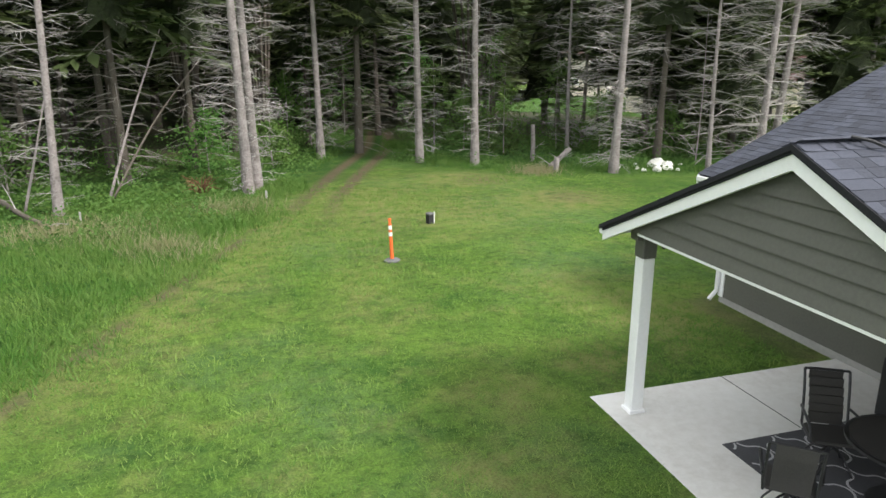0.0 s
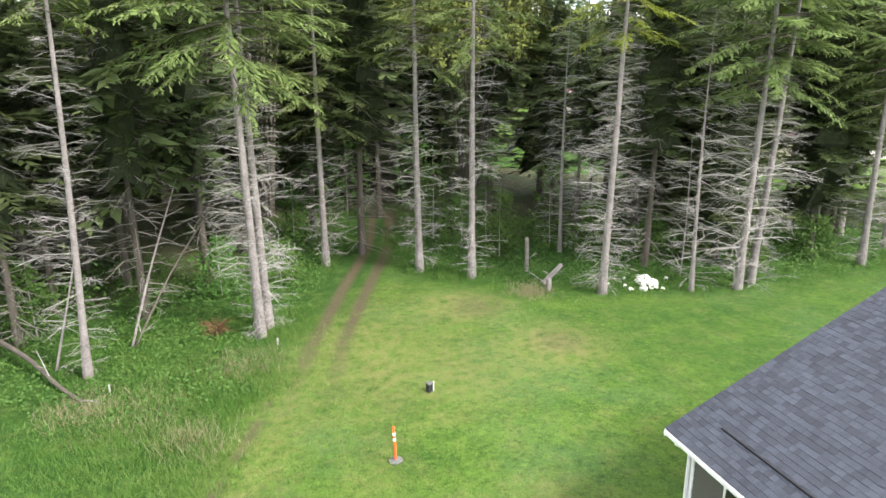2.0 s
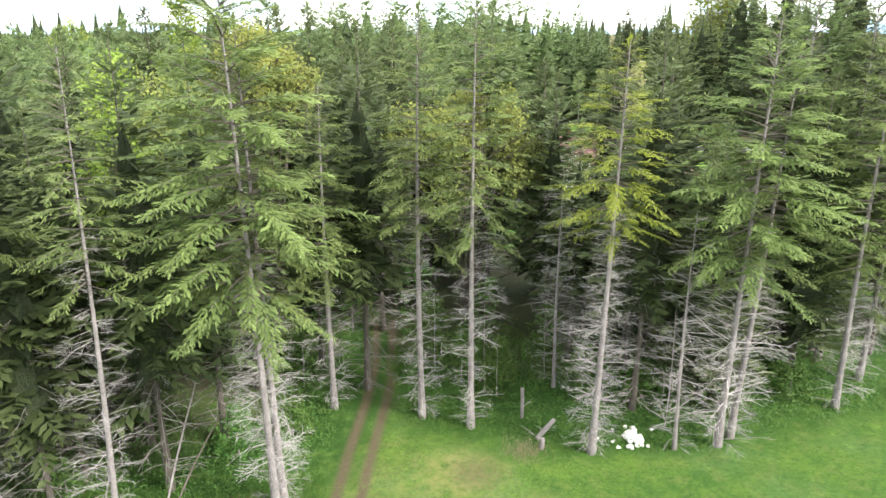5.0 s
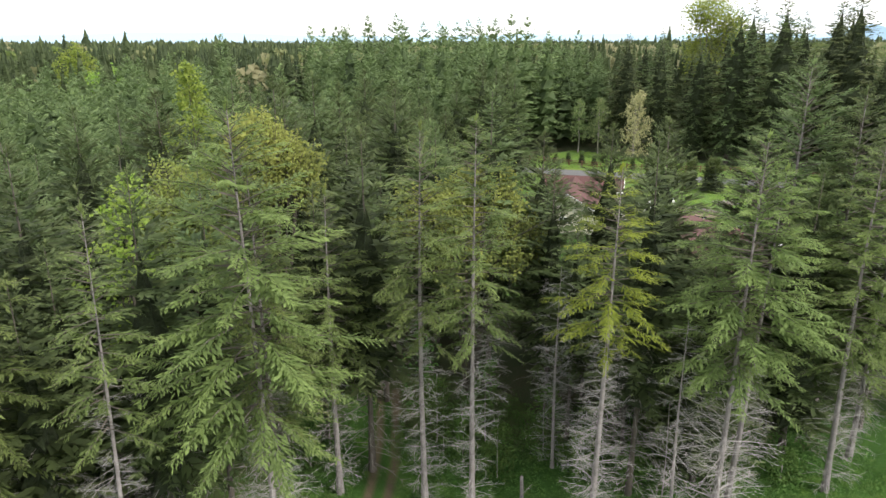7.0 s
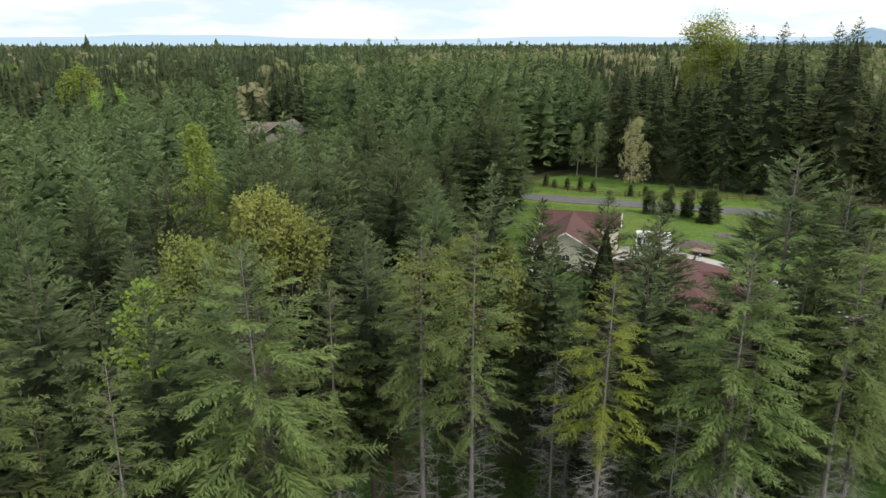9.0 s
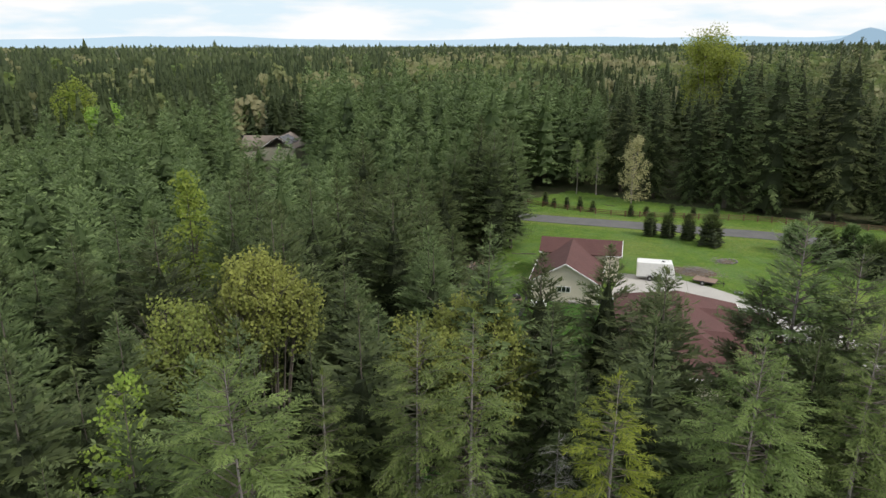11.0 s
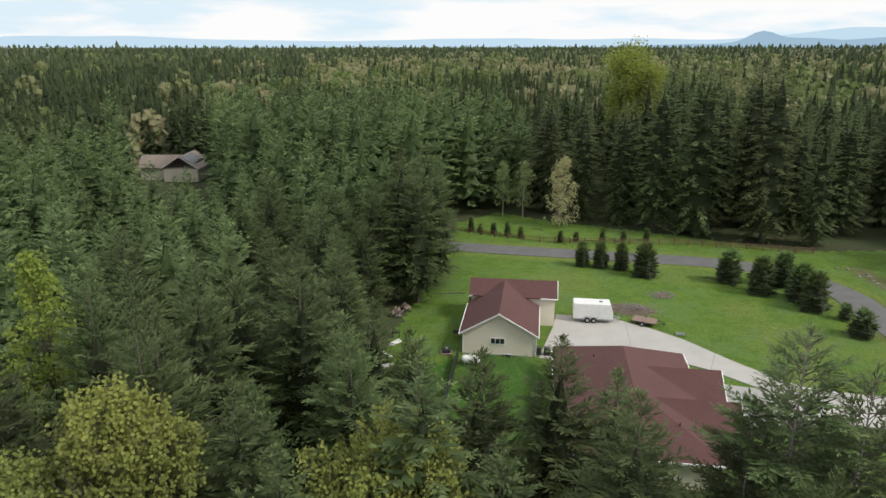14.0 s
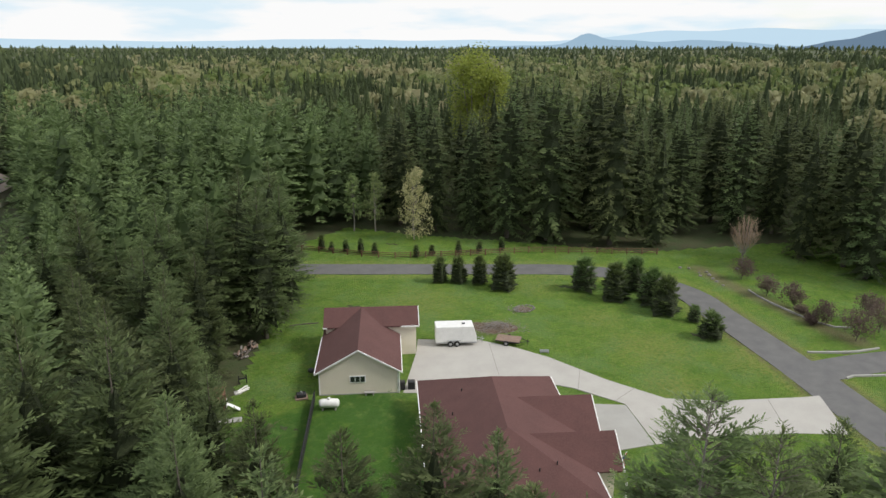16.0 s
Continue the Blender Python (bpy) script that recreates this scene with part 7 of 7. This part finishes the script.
def play_house():
    t = thing("play_structure", "small wooden play structure with brown-red canopy and white slide", "play structure", pose(25.0, 81.6, 0.04, 0, 0, -25))
    for x in (0, 1.5):
        for y in (0, 1.5):
            part("post", box(x - 0.06, y - 0.06, 0, x + 0.06, y + 0.06, 2.2, 0.008), RED_TIMBER, t)
    part("deck", box(-0.1, -0.1, 0.95, 1.6, 1.6, 1.03, 0.01), RED_TIMBER, t)
    bm = bmesh.new()
    slab3(bm, [(-0.2, -0.2, 2.15), (1.7, -0.2, 2.15), (1.7, 0.75, 2.65), (-0.2, 0.75, 2.65)], 0.05)
    slab3(bm, [(-0.2, 0.75, 2.65), (1.7, 0.75, 2.65), (1.7, 1.7, 2.15), (-0.2, 1.7, 2.15)], 0.05)
    part("canopy", bm, RED_TIMBER, t, "brown-red shingled canopy")
    bm = bmesh.new()
    slab3(bm, [(1.6, 0.1, 1.05), (1.6, 0.6, 1.05), (3.0, 0.6, 0.15), (3.0, 0.1, 0.15)], 0.06)
    part("slide", bm, WHITE, t, "white plastic slide")
    for i in range(4):
        part("rung", box(1.62, 0.85, 0.2 + 0.22 * i, 1.68, 1.5, 0.26 + 0.22 * i), WHITE, t)


def pavers():
    for i, (x, y, w) in enumerate(((27.2, 78.9, 0.9), (26.3, 79.3, 0.6), (25.6, 79.7, 0.55), (24.9, 80.0, 0.5), (29.2, 84.3, 0.6))):
        o = new("paver", bm_mesh("paver", add_box(bmesh.new(), -w, -0.45, 0, w * 0.2, 0.45, 0.07, 0.02), CONCRETE_GREY))
        o.matrix_basis = pose(x, y, 0.04, 0, 0, -25 + 4 * i)
        tagged(o, "grey square paving slab set in the lawn", "paver", "paving slabs in the lawn")


def lumber():
    for i, (x, y, a, l) in enumerate(((28.7, 84.2, 20, 1.8), (29.0, 84.5, 28, 1.5), (28.9, 84.0, 12, 1.3), (41.0, 98.0, -20, 2.6), (42.5, 97.4, -24, 2.2))):
        o = new("board", bm_mesh("board", add_box(bmesh.new(), 0, -0.1, 0, l, 0.1, 0.08, 0.01), CHALK if i < 3 else BARK_DARK))
        o.matrix_basis = pose(x, y, 0.05 + 0.05 * (i % 3), 0, 0, a)
        tagged(o, "loose pale board lying on the grass" if i < 3 else "dark timber lying at the lawn edge", "board", "loose boards")


def saw_horse():
    t = thing("saw_horse", "small black wooden stand on the lawn", "stand", pose(29.8, 86.2, 0.04, 0, 0, -15))
    for x in (0, 0.8):
        part("leg", box(x - 0.05, -0.05, 0, x + 0.05, 0.05, 1.0), DARK, t)
    part("rail", box(0.05, -0.04, 0.55, 0.75, 0.04, 0.66), DARK, t)


def wood_heap():
    rr = random.Random(97)
    t = thing("wood_pile", "jumbled pile of cut logs and scrap under the trees", "wood pile", pose(33.2, 93.2, 0.04, 0, 0, 40))
    for i in range(26):
        x, y, z = rr.uniform(-1.8, 1.8), rr.uniform(-0.7, 0.7), rr.uniform(0.12, 0.6)
        a, l = rr.uniform(-0.5, 0.5), rr.uniform(0.5, 1.2)
        part("log", add_rod(bmesh.new(), (x, y, z), (x + l * math.cos(a), y + l * math.sin(a), max(0.1, z + rr.uniform(-0.2, 0.2))), rr.uniform(0.08, 0.15), None, 7), (PLANK, BARK_DARK, BARK)[i % 3], t)


def garden_bench():
    t = thing("bench", "low grey garden bench against the garage wall", "bench", LOT_M @ pose(4.7, -0.55, 0.04))
    part("seat", box(0, 0, 0.36, 1.1, 0.4, 0.42, 0.01), CONCRETE_GREY, t)
    for x in (0.1, 0.9):
        part("leg", box(x, 0.05, 0, x + 0.12, 0.35, 0.36), CONCRETE_GREY, t)


def grate():
    t = thing("lawn_grate", "small pale metal frame lying beside the driveway", "frame", pose(61.9, 72.6, 0.06, 0, 0, -40))
    for i in range(5):
        part("slat", box(0, 0.16 * i, 0.12, 1.1, 0.16 * i + 0.09, 0.18), STEEL, t)
    for x in (0.05, 0.95):
        part("leg", box(x, 0, 0, x + 0.08, 0.73, 0.12), STEEL, t)


for fn in (mower, grill_far, play_house, pavers, lumber, saw_horse, wood_heap, garden_bench, grate):
    fn()
leafy_tree(701, "garden_shrub", "small round green shrub beside the garage", 42.4, 75.2, 0.9, 0.1, 0.45, LEAF_GREEN, 30, 8, 0.12, BARK_DARK, 0.03)
leafy_tree(702, "garden_shrub", "yellow-green shrub by the house porch", 51.6, 52.4, 1.3, 0.1, 0.6, LEAF_LIME, 40, 8, 0.14, BARK_DARK, 0.03)
leafy_tree(703, "garden_shrub", "dark red shrub by the house corner", 45.6, 45.6, 2.2, 0.2, 1.0, LEAF_RED, 60, 8, 0.2, BARK_DARK, 0.04)


# a far house among the trees
def far_house(x, y, turn, w, d, label, roof, solar):
    t = thing("house", label, "house", pose(x, y, 0, 0, 0, turn))
    part("wall", prism(bmesh.new(), [(0, 0), (w, 0), (w, d), (0, d)], -0.2, 3.4), SIDING_CREAM, t)
    part("roof", gable_roof(bmesh.new(), -0.5, w + 0.5, -0.6, d + 0.5, 3.4, 6.6), roof, t)
    trim_lines(t, [((-0.5, -0.64, 3.43), (w / 2, -0.64, 6.63)), ((w / 2, -0.64, 6.63), (w + 0.5, -0.64, 3.43))])
    part("wing_roof", gable_roof(bmesh.new(), -7.5, w / 2, 2.0, 9.0, 3.3, 6.2, "u"), roof, t)
    part("wing_wall", prism(bmesh.new(), [(-7.0, 2.6), (-0.02, 2.6), (-0.02, 8.4), (-7.0, 8.4)], -0.2, 3.3), SIDING_CREAM, t)
    if solar:
        for i in range(4):
            bm = bmesh.new()
            k = 3.2 / (w / 2 + 0.5)
            u0, u1 = w / 2 + 0.4, w / 2 + 3.4
            slab3(bm, [(u0, 0.6 + 1.9 * i, 6.68 - k * 0.4), (u1, 0.6 + 1.9 * i, 6.68 - k * 3.4), (u1, 2.35 + 1.9 * i, 6.68 - k * 3.4), (u0, 2.35 + 1.9 * i, 6.68 - k * 0.4)], 0.08)
            part("solar_panel", bm, SOLAR, t)


far_house(8.6, 203, -24, 9, 11, "tan-roofed house with solar panels deep in the forest", TAN_ROOF, True)
far_house(-6.5, 226, -20, 8, 9, "small grey-roofed house half hidden by trees", ASPHALT, False)
leafy_tree(720, "alder_tree", "broad lime-green tree in a far clearing", -40.4, 222, 22, 5, 7.5, LEAF_LIME, 500, 9, 0.6)
leafy_tree(721, "alder_tree", "broad lime-green tree in a far clearing", -30, 205, 17, 4, 6.0, LEAF_LIME, 400, 9, 0.6)
tagged(new("clearing", mesh_of("clearing", [(-75, 205, 0.05), (-28, 200, 0.05), (-30, 228, 0.05), (-80, 236, 0.05)], [(0, 1, 2, 3)], LAWN_FAR)), "bright green grass clearing in the forest", "lawn", kind="structure")


# saw-cut joints of the driveway, dark strips just above the slab
JOINT = surface("dark_joint", (0.27, 0.26, 0.24), (0.23, 0.22, 0.205), None, 1.0, 20, 0.95)
for (x0, y0), (x1, y1) in (((52.6, 68.7), (58.9, 78.6)), ((58.9, 63.6), (62.6, 66.8)), ((60.3, 59.6), (64.0, 60.2)), ((58.6, 52.2), (65.6, 56.2)), ((63.6, 49.6), (69.2, 53.0)), ((69.3, 46.2), (73.4, 50.4))):
    a = math.degrees(math.atan2(y1 - y0, x1 - x0))
    o = new("driveway_joint", bm_mesh("driveway_joint", box(0, -0.03, 0.09, math.hypot(x1 - x0, y1 - y0), 0.03, 0.104), JOINT))
    o.matrix_basis = pose(x0, y0, 0, 0, 0, a)
    tagged(o, "dark control joint across the concrete driveway", "joint", kind="structure")


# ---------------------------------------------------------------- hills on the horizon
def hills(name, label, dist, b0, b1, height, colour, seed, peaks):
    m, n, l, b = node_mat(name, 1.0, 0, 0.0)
    # unlit glowing colour, with the blue haze of distance painted into it
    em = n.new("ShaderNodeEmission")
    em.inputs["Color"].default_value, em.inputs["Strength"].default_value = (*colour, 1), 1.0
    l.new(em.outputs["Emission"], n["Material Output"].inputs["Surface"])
    v, f, k = [], [], 90
    for i in range(k + 1):
        a = radians(b0 + (b1 - b0) * i / k)
        q = i / k
        z = height * (0.35 + 0.25 * noise.noise((q * 6, seed, 0)) + 0.1 * noise.noise((q * 22, seed, 3)))
        for c, w, hh in peaks:
            z += hh * math.exp(-((math.degrees(a) - c) / w) ** 2)
        z *= min(1, 7 * q) if b0 > 5 else 1
        x, y = dist * math.sin(a), dist * math.cos(a)
        v += [(x, y, -20), (x, y, z), (x * 1.04, y * 1.04, -20)]
    for i in range(k):
        f += [(3 * i, 3 * i + 3, 3 * i + 4, 3 * i + 1), (3 * i + 1, 3 * i + 4, 3 * i + 5, 3 * i + 2)]
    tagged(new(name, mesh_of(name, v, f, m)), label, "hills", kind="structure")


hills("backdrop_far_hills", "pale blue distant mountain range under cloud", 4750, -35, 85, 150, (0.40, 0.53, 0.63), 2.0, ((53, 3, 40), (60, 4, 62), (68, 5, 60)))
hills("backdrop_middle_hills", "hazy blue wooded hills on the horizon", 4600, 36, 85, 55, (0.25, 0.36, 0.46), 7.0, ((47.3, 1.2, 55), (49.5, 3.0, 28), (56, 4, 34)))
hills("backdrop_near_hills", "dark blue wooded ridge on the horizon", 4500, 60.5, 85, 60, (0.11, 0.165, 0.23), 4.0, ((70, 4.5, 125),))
